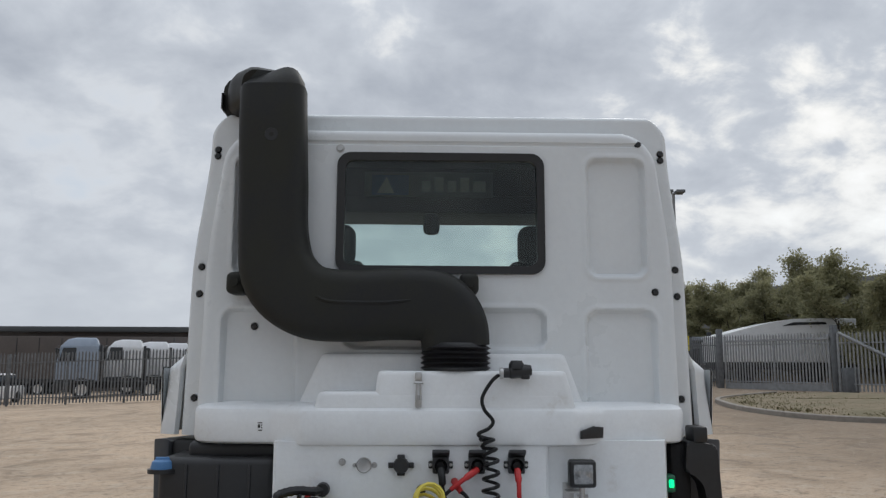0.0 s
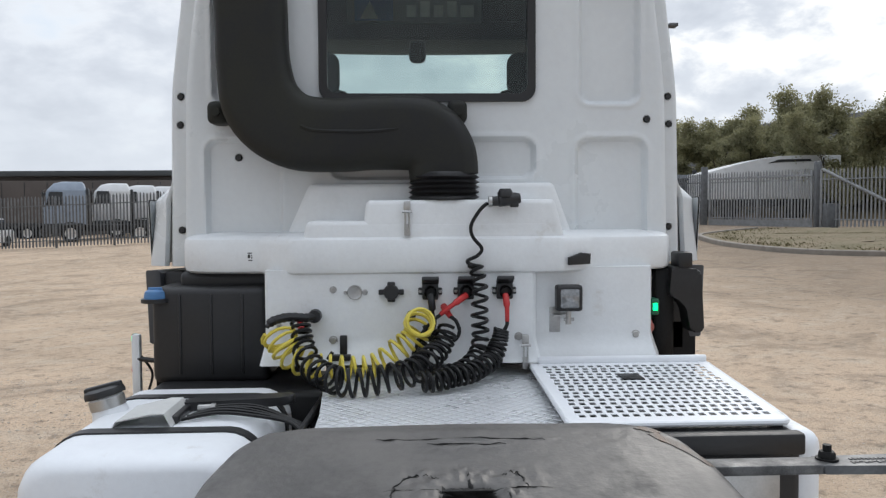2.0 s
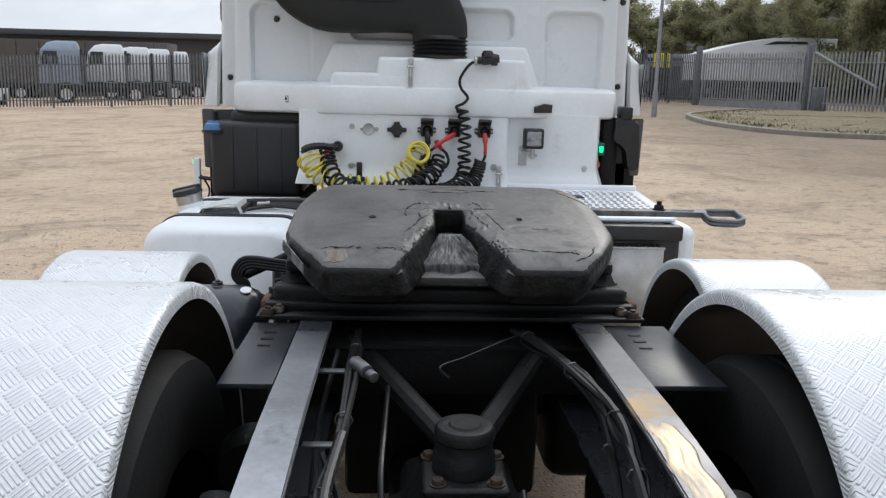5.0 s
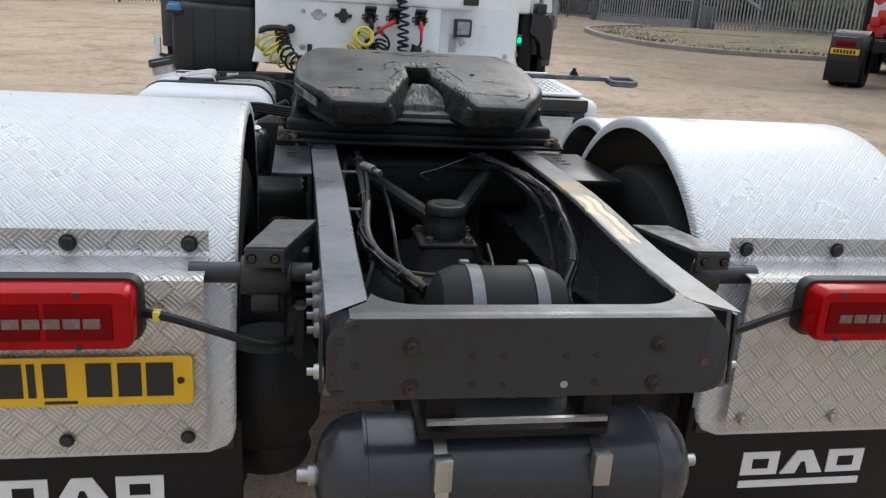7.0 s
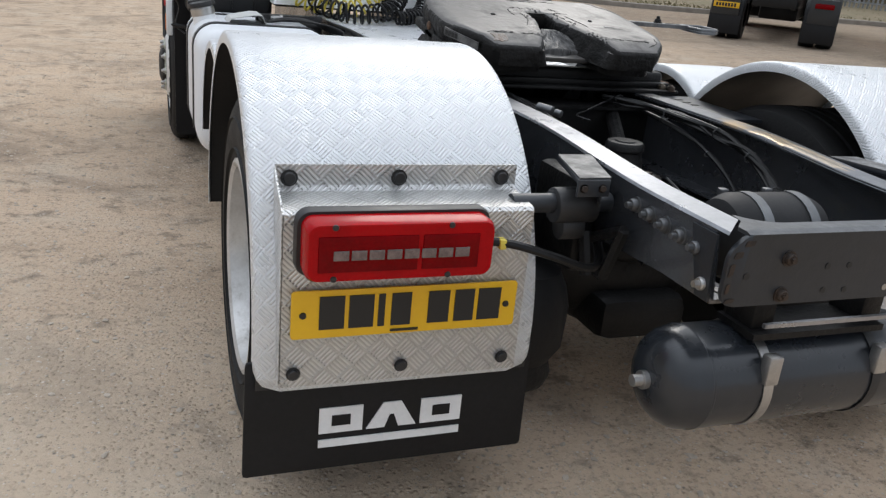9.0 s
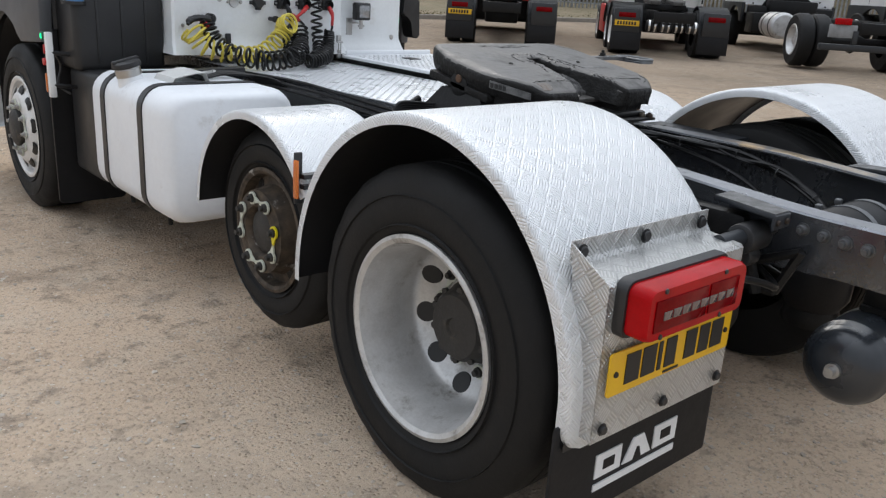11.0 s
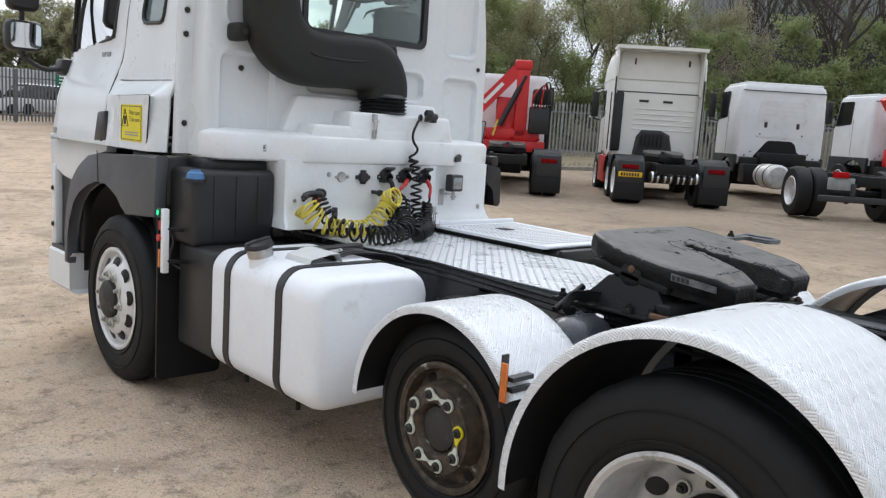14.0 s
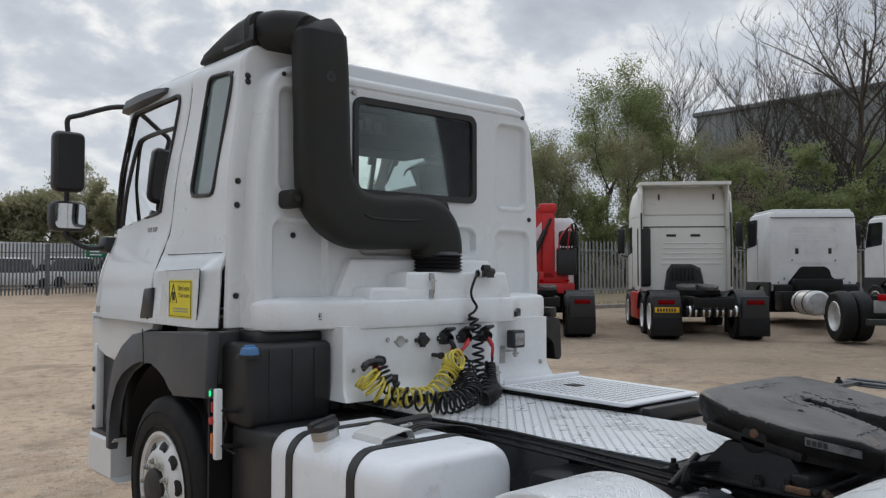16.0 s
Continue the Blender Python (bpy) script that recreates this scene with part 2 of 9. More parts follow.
WHITE = surface("white cab paint", (0.705, 0.735, 0.745), (0.655, 0.68, 0.695), 2.5, 0.26, 0.36, coat=0.3, bump=0.05, bump_scale=40, dirt=(0.57, 0.57, 0.55), dirt_at=(0.60, 0.82), dirt_scale=2.2)
WHITE_GRP = surface("white moulded panel", (0.80, 0.82, 0.825), (0.73, 0.745, 0.75), 4, 0.34, 0.45, bump=0.12, bump_scale=60, dirt=(0.55, 0.52, 0.47), dirt_at=(0.60, 0.80), dirt_scale=4)
TANK_WHITE = surface("white painted tank", (0.80, 0.82, 0.84), (0.74, 0.755, 0.78), 3, 0.36, 0.46, bump=0.25, bump_scale=160, dirt=(0.52, 0.50, 0.47), dirt_at=(0.58, 0.8), dirt_scale=5)
TREAD_WHITE = tread_plate("white painted tread plate", (0.78, 0.795, 0.81), (0.57, 0.585, 0.60), 0.24, 0.25, 0.040, 5, 0.12, 0.0030)
TREAD_DECK = tread_plate("worn white deck tread plate", (0.86, 0.88, 0.90), (0.50, 0.51, 0.52), 0.24, 0.4, 0.040, 0, 0.40, 0.006)
TREAD_BARE = tread_plate("bare aluminium tread plate", (0.72, 0.72, 0.71), (0.36, 0.35, 0.34), 0.28, 0.7, 0.044, 5, 0.4, 0.009)
BLACK_PLASTIC = surface("black textured plastic", (0.017, 0.0175, 0.019), (0.024, 0.0245, 0.019), 5, 0.50, 0.62, bump=0.35, bump_scale=500, ior=1.34)
BLACK_SMOOTH = surface("black moulded plastic", (0.012, 0.012, 0.013), (0.020, 0.020, 0.021), 4, 0.36, 0.52, bump=0.1, bump_scale=80)
DARK = surface("dark underbody metal", (0.0075, 0.0075, 0.008), (0.014, 0.0137, 0.0135), 6, 0.34, 0.55, bump=0.4, bump_scale=60, ior=1.3, dirt=(0.028, 0.025, 0.022), dirt_at=(0.62, 0.85))
CHASSIS = surface("dark grey chassis paint", (0.015, 0.0175, 0.0215), (0.024, 0.027, 0.032), 3, 0.30, 0.44, bump=0.12, bump_scale=70, dirt=(0.065, 0.058, 0.050), dirt_at=(0.68, 0.86), dirt_scale=6)
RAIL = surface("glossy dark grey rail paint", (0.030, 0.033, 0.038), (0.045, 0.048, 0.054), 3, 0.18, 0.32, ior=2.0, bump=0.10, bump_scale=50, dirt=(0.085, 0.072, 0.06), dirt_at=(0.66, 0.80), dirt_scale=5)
AIR_TANK = surface("grey painted steel", (0.021, 0.025, 0.031), (0.015, 0.018, 0.023), 4, 0.24, 0.38, coat=0.25, bump=0.05, bump_scale=50, dirt=(0.10, 0.095, 0.09), dirt_at=(0.64, 0.86))
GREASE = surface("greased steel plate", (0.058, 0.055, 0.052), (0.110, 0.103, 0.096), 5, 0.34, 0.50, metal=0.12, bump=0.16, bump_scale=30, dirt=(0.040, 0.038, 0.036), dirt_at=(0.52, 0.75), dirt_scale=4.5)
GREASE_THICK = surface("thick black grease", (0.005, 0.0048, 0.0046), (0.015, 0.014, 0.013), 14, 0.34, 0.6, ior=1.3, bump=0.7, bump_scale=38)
SCUFFED = surface("scuffed grey steel", (0.17, 0.17, 0.17), (0.07, 0.07, 0.07), 22, 0.35, 0.6, metal=0.5, bump=0.3, bump_scale=60)
# worn rail tops, toned paler to carry the sky's sheen
SATIN = surface("worn satin steel, sheen in its tone", (0.44, 0.45, 0.48), (0.28, 0.29, 0.31), 4, 0.26, 0.40, metal=0.85, bump=0.08, bump_scale=40, dirt=(0.10, 0.105, 0.11), dirt_at=(0.52, 0.66), dirt_scale=3)
RUBBED_SHEEN = surface("rubbed rail top with brown scuffs, sheen in its tone", (0.19, 0.195, 0.205), (0.12, 0.125, 0.135), 5, 0.28, 0.42, metal=0.75, bump=0.08, bump_scale=40, dirt=(0.40, 0.30, 0.19), dirt_at=(0.53, 0.64), dirt_scale=2.2)
# rubbed steel whose golden gloss is put into the colour
GLOSS_SCUFF = surface("rubbed steel, golden gloss in its colour", (0.52, 0.40, 0.25), (0.22, 0.21, 0.20), 5, 0.25, 0.40, metal=0.8, bump=0.1, bump_scale=50, stretch=(3.0, 0.8, 1.0))
# paler than the crossmember: skylight on the upward face is in the tone
LIP = surface("dark grey lip, skylight in its tone", (0.115, 0.120, 0.128), (0.06, 0.063, 0.068), 7, 0.26, 0.42, metal=0.5, bump=0.1, bump_scale=60, dirt=(0.20, 0.17, 0.14), dirt_at=(0.60, 0.78), dirt_scale=8)
RUSTY_BOLT = surface("dull rusty bolt", (0.075, 0.050, 0.036), (0.035, 0.030, 0.027), 30, 0.5, 0.7, metal=0.5)
GREASE_STREAK = surface("grey streaked grease", (0.060, 0.058, 0.056), (0.012, 0.0115, 0.011), 26, 0.30, 0.5, bump=0.5, bump_scale=60, stretch=(3.0, 0.6, 1.0))
BAND = surface("dull steel band", (0.16, 0.165, 0.17), (0.10, 0.103, 0.108), 9, 0.38, 0.5, metal=0.7)
BRASS = surface("brassy plated bolt", (0.17, 0.145, 0.11), (0.12, 0.10, 0.08), 30, 0.35, 0.55, metal=0.8)
RUST = surface("rusty steel", (0.14, 0.065, 0.03), (0.07, 0.045, 0.03), 25, 0.7, 0.9, bump=0.5, bump_scale=120)
RUBBER = surface("tyre rubber", (0.0062, 0.0062, 0.0066), (0.0105, 0.0104, 0.0102), 4, 0.55, 0.75, bump=0.3, bump_scale=90, ior=1.35, dirt=(0.022, 0.020, 0.017), dirt_at=(0.62, 0.82))
RUBBER_FLAP = surface("black rubber sheet", (0.008, 0.008, 0.009), (0.014, 0.014, 0.015), 5, 0.45, 0.6, ior=1.32, bump=0.1, bump_scale=60)
RIM_SILVER = surface("silver painted wheel", (0.63, 0.63, 0.625), (0.48, 0.475, 0.465), 9, 0.34, 0.46, metal=0.5, dirt=(0.20, 0.18, 0.155), dirt_at=(0.53, 0.76), dirt_scale=7)
RIM_WHITE = surface("white painted wheel", (0.72, 0.72, 0.71), (0.60, 0.59, 0.57), 9, 0.3, 0.42, metal=0.15, dirt=(0.25, 0.22, 0.19), dirt_at=(0.62, 0.85), dirt_scale=9)
RIM_WORN = surface("worn brown wheel", (0.105, 0.076, 0.050), (0.036, 0.030, 0.025), 22, 0.5, 0.8, metal=0.3, bump=0.4, bump_scale=70, dirt=(0.42, 0.40, 0.37), dirt_at=(0.60, 0.68), dirt_scale=13)
HUB = surface("oily cast hub", (0.016, 0.0155, 0.015), (0.04, 0.036, 0.031), 12, 0.5, 0.8, bump=0.6, bump_scale=70, dirt=(0.13, 0.11, 0.085), dirt_at=(0.55, 0.75), dirt_scale=15)
STEEL = surface("zinc plated steel", (0.52, 0.52, 0.51), (0.40, 0.39, 0.38), 14, 0.28, 0.42, metal=0.9)
INDICATOR = surface("pale plastic nut pointer", (0.62, 0.64, 0.55), (0.50, 0.52, 0.44), 30, 0.5)
RED_LENS = surface("red lamp lens", (0.40, 0.0012, 0.004), (0.29, 0.001, 0.003), 10, 0.12, 0.2, ior=1.25)
RED_DARK = surface("dark red lamp lens", (0.19, 0.001, 0.003), (0.12, 0.001, 0.002), 10, 0.15, ior=1.2)
CLEAR_LENS = surface("clear lamp lens", (0.20, 0.15, 0.15), (0.10, 0.075, 0.075), 60, 0.12, metal=0.4, coat=0.6)
LAMP_GLASS = surface("clear work lamp glass", (0.34, 0.35, 0.36), (0.20, 0.205, 0.21), 60, 0.12, metal=0.4, coat=0.6)
AMBER = surface("amber reflector", (0.62, 0.15, 0.010), (0.45, 0.10, 0.008), 40, 0.2, coat=0.5)
YELLOW_PLATE = surface("yellow reflective plate", (0.78, 0.46, 0.010), (0.72, 0.42, 0.010), 8, 0.35, dirt=(0.45, 0.30, 0.05), dirt_at=(0.65, 0.9))
YELLOW_SIGN = surface("yellow sticker", (0.80, 0.68, 0.02), None, 8, 0.4)
BLACK_PRINT = surface("black print", (0.012, 0.012, 0.012), None, 8, 0.5)
WHITE_PRINT = surface("white print", (0.78, 0.79, 0.80), None, 8, 0.45)
GREY_PRINT = surface("grey print", (0.30, 0.31, 0.32), None, 8, 0.45)
YELLOW_COIL = surface("yellow air hose", (0.74, 0.62, 0.10), (0.60, 0.48, 0.06), 20, 0.35, 0.5)
BLACK_COIL = surface("black coiled cable", (0.006, 0.006, 0.0065), (0.010, 0.010, 0.010), 20, 0.28, 0.42, ior=1.36)
RED_PLASTIC = surface("red plastic", (0.55, 0.03, 0.03), (0.42, 0.02, 0.02), 20, 0.35, 0.5)
BLUE_PLASTIC = surface("blue plastic cap", (0.05, 0.16, 0.36), (0.09, 0.22, 0.42), 20, 0.35, 0.5)
GREY_ARCH = surface("grey wheel arch plastic", (0.085, 0.090, 0.10), (0.07, 0.075, 0.083), 3, 0.45, 0.55, bump=0.2, bump_scale=300, dirt=(0.17, 0.155, 0.14), dirt_at=(0.62, 0.85))
GREEN_LIGHT = lamp_glow("green marker lamp", (0.0, 0.85, 0.28), 1.2)
GREEN_CASE = surface("dark green lamp case", (0.01, 0.12, 0.06), None, 8, 0.3)
PINK_REFLECTOR = surface("faded red reflector", (0.50, 0.16, 0.13), None, 8, 0.3)
CABIN_DARK = surface("dark cabin trim", (0.022, 0.022, 0.024), (0.034, 0.033, 0.034), 6, 0.75, bump=0.2, bump_scale=300)
CABIN_PALE = surface("grey cabin trim", (0.16, 0.16, 0.165), None, 6, 0.8)
CARD = surface("pale card", (0.60, 0.60, 0.58), None, 6, 0.7)
BLUE_PRINT = surface("blue print", (0.05, 0.10, 0.22), None, 8, 0.5)
MIRROR = surface("mirror", (0.85, 0.86, 0.87), (0.84, 0.85, 0.86), 4, 0.03, metal=1.0)
GLASS = glass("tinted glass", (0.90, 0.97, 0.95), 0.94)
OCHRE = surface("scraped ochre metal", (0.085, 0.052, 0.034), (0.20, 0.19, 0.175), 14, 0.4, 0.6, metal=0.4, bump=0.3, bump_scale=80, stretch=(4.0, 0.8, 1.0))
# opaque teal stands in for the sky mirrored in the quarter windows
TEAL_REFLECTION = surface("teal glass, sky reflection in its colour", (0.15, 0.20, 0.20), (0.12, 0.165, 0.165), 1.2, 0.05, 0.08, coat=0.5)
GLASS_SIDE = glass("teal side glass", (0.70, 0.82, 0.80), 0.72)
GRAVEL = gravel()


# ---- mesh tools ----
def thing(name, label, category, m=None, group="", kind=""):
    ob = new(name)
    ob.empty_display_size = 0.2
    if m is not None:
        ob.matrix_basis = m
    return tagged(ob, label, category, group, kind)


def finish(bm, name, material, sharp=0.6):
    layer = bm.loops.layers.uv.get("metres")
    if layer is None:
        layer = bm.loops.layers.uv.new("metres")
        bm.normal_update()
        for f in bm.faces:
            n = f.normal
            k = max(range(3), key=lambda i: abs(n[i]))
            i, j = ((1, 2), (0, 2), (0, 1))[k]
            for l in f.loops:
                l[layer].uv = (l.vert.co[i], l.vert.co[j])
    for f in bm.faces:
        f.smooth = True
    for e in bm.edges:
        e.smooth = len(e.link_faces) == 2 and e.calc_face_angle(0.0) < sharp
    me = bpy.data.meshes.new(name)
    bm.to_mesh(me)
    bm.free()
    me.materials.append(material)
    return me


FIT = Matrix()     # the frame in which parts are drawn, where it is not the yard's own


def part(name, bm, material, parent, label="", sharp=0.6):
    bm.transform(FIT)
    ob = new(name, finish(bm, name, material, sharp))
    ob.parent = parent
    return tagged(ob, label) if label else ob


def merge(*bms):
    out = bmesh.new()
    for b in bms:
        me = bpy.data.meshes.new("t")
        b.to_mesh(me)
        b.free()
        out.from_mesh(me)
        bpy.data.meshes.remove(me)
    return out


def moved(bm, m):
    bm.transform(m)
    return bm


def box(x0, x1, y0, y1, z0, z1, bevel=0.0, seg=2):
    bm = bmesh.new()
    bmesh.ops.create_cube(bm, size=1.0)
    for v in bm.verts:
        v.co = Vector((x0 + (v.co.x + 0.5) * (x1 - x0), y0 + (v.co.y + 0.5) * (y1 - y0), z0 + (v.co.z + 0.5) * (z1 - z0)))
    if bevel:
        bmesh.ops.bevel(bm, geom=bm.edges[:], offset=bevel, segments=seg, profile=0.5, affect="EDGES")
    return bm


def turn_to(axis):
    return {"x": Matrix.Rotation(radians(90), 4, "Y"), "y": Matrix.Rotation(radians(-90), 4, "X"), "z": Matrix()}[axis]


def lathe(profile, n=24, axis="z", at=(0, 0, 0), lug=None):
    """Turns (radius, height) pairs round an axis. lug(i, j): a factor on the radius at step i round, point j."""
    bm = bmesh.new()
    rings = []
    for i in range(n):
        a = 2 * math.pi * i / n
        rings.append([bm.verts.new((r * (lug(i, j) if lug else 1) * math.cos(a), r * (lug(i, j) if lug else 1) * math.sin(a), h)) for j, (r, h) in enumerate(profile)])
    for i in range(n):
        p, q = rings[i], rings[(i + 1) % n]
        for j in range(len(profile) - 1):
            bm.faces.new((p[j], q[j], q[j + 1], p[j + 1]))
    bmesh.ops.remove_doubles(bm, verts=bm.verts[:], dist=1e-5)
    bmesh.ops.recalc_face_normals(bm, faces=bm.faces[:])
    return moved(bm, Matrix.Translation(at) @ turn_to(axis))


def rod(a, b, r, n=12, bevel=0.0):
    a, b = Vector(a), Vector(b)
    d = b - a
    h = d.length
    k = min(bevel, r * 0.9, h * 0.4)
    prof = [(0, 0), (r, 0), (r, h), (0, h)] if not k else [(0, 0), (r - k, 0), (r - k * 0.3, k * 0.3), (r, k), (r, h - k), (r - k * 0.3, h - k * 0.3), (r - k, h), (0, h)]
    return moved(lathe(prof, n), Matrix.Translation(a) @ d.to_track_quat("Z", "Y").to_matrix().to_4x4())


def spline(points, steps=8, closed=False):
    pts = [Vector(p) for p in points]
    out = []
    n = len(pts)
    for i in range(n if closed else n - 1):
        p = [pts[(i + k) % n] if closed else pts[min(max(i + k, 0), n - 1)] for k in (-1, 0, 1, 2)]
        for s in range(steps):
            t = s / steps
            out.append(0.5 * (2 * p[1] + (p[2] - p[0]) * t + (2 * p[0] - 5 * p[1] + 4 * p[2] - p[3]) * t * t + (3 * p[1] - p[0] - 3 * p[2] + p[3]) * t ** 3))
    if not closed:
        out.append(pts[-1])
    return out


def tube(path, r, n=8, closed=False):
    """A round tube along a path; r is a number or a list of one per point."""
    path = [Vector(p) for p in path]
    bm = bmesh.new()
    rings, side = [], None
    for i, p in enumerate(path):
        a, b = path[i - 1] if i or closed else p, path[(i + 1) % len(path)] if i < len(path) - 1 or closed else p
        t = (b - a).normalized()
        if side is None:
            side = t.orthogonal().normalized()
        side = (side - t * side.dot(t)).normalized()
        up = t.cross(side)
        rr = r[i] if isinstance(r, (list, tuple)) else r
        rings.append([bm.verts.new(p + (side * math.cos(2 * math.pi * k / n) + up * math.sin(2 * math.pi * k / n)) * rr) for k in range(n)])
    for i in range(len(rings) - (0 if closed else 1)):
        p, q = rings[i], rings[(i + 1) % len(rings)]
        for k in range(n):
            bm.faces.new((p[k], p[(k + 1) % n], q[(k + 1) % n], q[k]))
    if not closed:
        bm.faces.new(rings[0][::-1])
        bm.faces.new(rings[-1])
    return bm


def coil(path, radius, turns, wire, per=14):
    """A coiled cable wound round a path."""
    path = spline(path, 20)
    total = turns * per
    pts, side = [], None
    for i in range(total + 1):
        f = i / total * (len(path) - 1)
        k = min(int(f), len(path) - 2)
        p = path[k].lerp(path[k + 1], f - k)
        t = (path[k + 1] - path[k]).normalized()
        if side is None:
            side = t.orthogonal().normalized()
        side = (side - t * side.dot(t)).normalized()
        a = 2 * math.pi * i / per
        rr = (radius(i / total) if callable(radius) else radius) * (1 + 0.07 * math.sin(i * 0.37))
        pts.append(p + (side * math.cos(a) + t.cross(side) * math.sin(a)) * rr)
    return tube(pts, wire, 6)


def loft(rings, caps=True):
    bm = bmesh.new()
    vs = [[bm.verts.new(p) for p in ring] for ring in rings]
    for p, q in zip(vs, vs[1:]):
        for k in range(len(p)):
            bm.faces.new((p[k], p[(k + 1) % len(p)], q[(k + 1) % len(p)], q[k]))
    if caps:
        bm.faces.new(vs[0][::-1])
        bm.faces.new(vs[-1])
    bmesh.ops.recalc_face_normals(bm, faces=bm.faces[:])
    return bm


def rrect(w, h, r, n=4):
    """A rounded rectangle round the origin, as 2D points."""
    r = min(r, w / 2 - 1e-4, h / 2 - 1e-4)
    out = []
    for cx, cy, a0 in ((w / 2 - r, h / 2 - r, 0), (-w / 2 + r, h / 2 - r, 90), (-w / 2 + r, -h / 2 + r, 180), (w / 2 - r, -h / 2 + r, 270)):
        for k in range(n + 1):
            a = radians(a0 + 90 * k / n)
            out.append((cx + r * math.cos(a), cy + r * math.sin(a)))
    return out


def slab(outline, d0, d1, plane="xy", bevel=0.0, seg=2):
    """A flat outline given thickness: plane xy (z from d0 to d1), xz (y) or yz (x)."""
    place = {"xy": lambda a, b, d: (a, b, d), "xz": lambda a, b, d: (a, d, b), "yz": lambda a, b, d: (d, a, b)}[plane]
    bm = bmesh.new()
    lo = [bm.verts.new(place(a, b, d0)) for a, b in outline]
    hi = [bm.verts.new(place(a, b, d1)) for a, b in outline]
    fs = [bm.faces.new(lo[::-1]), bm.faces.new(hi)]
    for k in range(len(lo)):
        bm.faces.new((lo[k], lo[(k + 1) % len(lo)], hi[(k + 1) % len(lo)], hi[k]))
    if bevel:
        edges = list({e for f in fs for e in f.edges})
        bmesh.ops.bevel(bm, geom=edges, offset=bevel, segments=seg, profile=0.5, affect="EDGES")
    bmesh.ops.triangulate(bm, faces=[f for f in bm.faces if len(f.verts) > 4])
    bmesh.ops.recalc_face_normals(bm, faces=bm.faces[:])
    return bm


def sheet(fn, nu, nv, hole=None, thick=0.0, uvscale=None):
    """A curved sheet fn(u, v), u and v from 0 to 1, with faces left out where hole(u, v)."""
    bm = bmesh.new()
    layer = bm.loops.layers.uv.new("metres") if uvscale else None
    vs = [[bm.verts.new(fn(i / nu, j / nv)) for j in range(nv + 1)] for i in range(nu + 1)]
    for i in range(nu):
        for j in range(nv):
            if hole and hole((i + 0.5) / nu, (j + 0.5) / nv):
                continue
            f = bm.faces.new((vs[i][j], vs[i + 1][j], vs[i + 1][j + 1], vs[i][j + 1]))
            if layer:
                for l, (a, b) in zip(f.loops, ((i, j), (i + 1, j), (i + 1, j + 1), (i, j + 1))):
                    l[layer].uv = (a / nu * uvscale[0], b / nv * uvscale[1])
    loose = [v for v in bm.verts if not v.link_faces]
    bmesh.ops.delete(bm, geom=loose, context="VERTS")
    if thick:
        bmesh.ops.solidify(bm, geom=bm.faces[:], thickness=thick)
    return bm


def sd_rrect(x, z, x0, x1, z0, z1, r):
    """How far a point lies outside a rounded rectangle; negative inside."""
    qx, qz = abs(x - (x0 + x1) / 2) - (x1 - x0) / 2 + r, abs(z - (z0 + z1) / 2) - (z1 - z0) / 2 + r
    return math.hypot(max(qx, 0), max(qz, 0)) + min(max(qx, qz), 0) - r


def sd_poly(x, y, pts):
    """How far a point lies outside a polygon; negative inside."""
    best, inside = 1e9, False
    n = len(pts)
    for i in range(n):
        (ax, ay), (bx, by) = pts[i], pts[(i + 1) % n]
        ex, ey = bx - ax, by - ay
        t = max(0, min(1, ((x - ax) * ex + (y - ay) * ey) / (ex * ex + ey * ey)))
        best = min(best, math.hypot(x - ax - ex * t, y - ay - ey * t))
        if (ay > y) != (by > y) and x < ax + (y - ay) / (by - ay) * ex:
            inside = not inside
    return -best if inside else best


def smooth(a, b, x):
    t = max(0.0, min(1.0, (x - a) / (b - a)))
    return t * t * (3 - 2 * t)


def ground_z(x, y):
    """The yard is level under the truck and rises gently away to its right."""
    far = max(abs(x) - 2.5, 0) if -3 < y < 7 else math.hypot(max(abs(x) - 2.5, 0), min(abs(y + 3), abs(y - 7)))
    rise = -0.15 + (0.034 if x < 0 else 0.022) * max(-30, min(x, 40)) + 0.012 * max(-10, min(y, 50)) + 0.009 * max(0, min(y, 50) - 14)
    return smooth(0, 6, far) * rise


def bolt_head(r=0.012, h=0.008, n=6, axis="y", sign=-1):
    return moved(lathe([(0, h), (r * 0.85, h), (r, h * 0.7), (r, 0), (r * 1.35, 0), (r * 1.35, -h * 0.2), (0, -h * 0.2)], n if n > 6 else 12, "z"), Matrix.Rotation(radians(90 if sign < 0 else -90), 4, "X") if axis == "y" else turn_to(axis) if sign > 0 else turn_to(axis) @ Matrix.Rotation(radians(180), 4, "X"))


# ---- ground ----
def build_ground():
    def axis_steps():
        out, x = [0.0], 0.0
        while x < 900:
            x += max(0.5, x * 0.12)
            out.append(x)
        return [-v for v in out[:0:-1]] + out
    xs = axis_steps()
    bm = bmesh.new()
    vs = [[bm.verts.new((x, y + 5, ground_z(x, y + 5))) for y in xs] for x in xs]
    for i in range(len(xs) - 1):
        for j in range(len(xs) - 1):
            bm.faces.new((vs[i][j], vs[i + 1][j], vs[i + 1][j + 1], vs[i][j + 1]))
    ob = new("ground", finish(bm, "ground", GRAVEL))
    tagged(ob, "sandy compacted gravel yard with scattered stones", "ground", kind="structure")


build_ground()

# ---- the tractor unit ----
truck = thing("tractor_unit", "white three-axle tractor unit with black intake pipe and tread plate mudguards", "truck")


def hw(z):
    """Half the cab's width at a height."""
    w = 1.162 - 0.0217 * (z - 1.42) - 0.05 * smooth(2.1, 2.75, z)
    return w - (0.13 - math.sqrt(max(0.0, 0.13 ** 2 - max(0.0, z - 2.770) ** 2)))


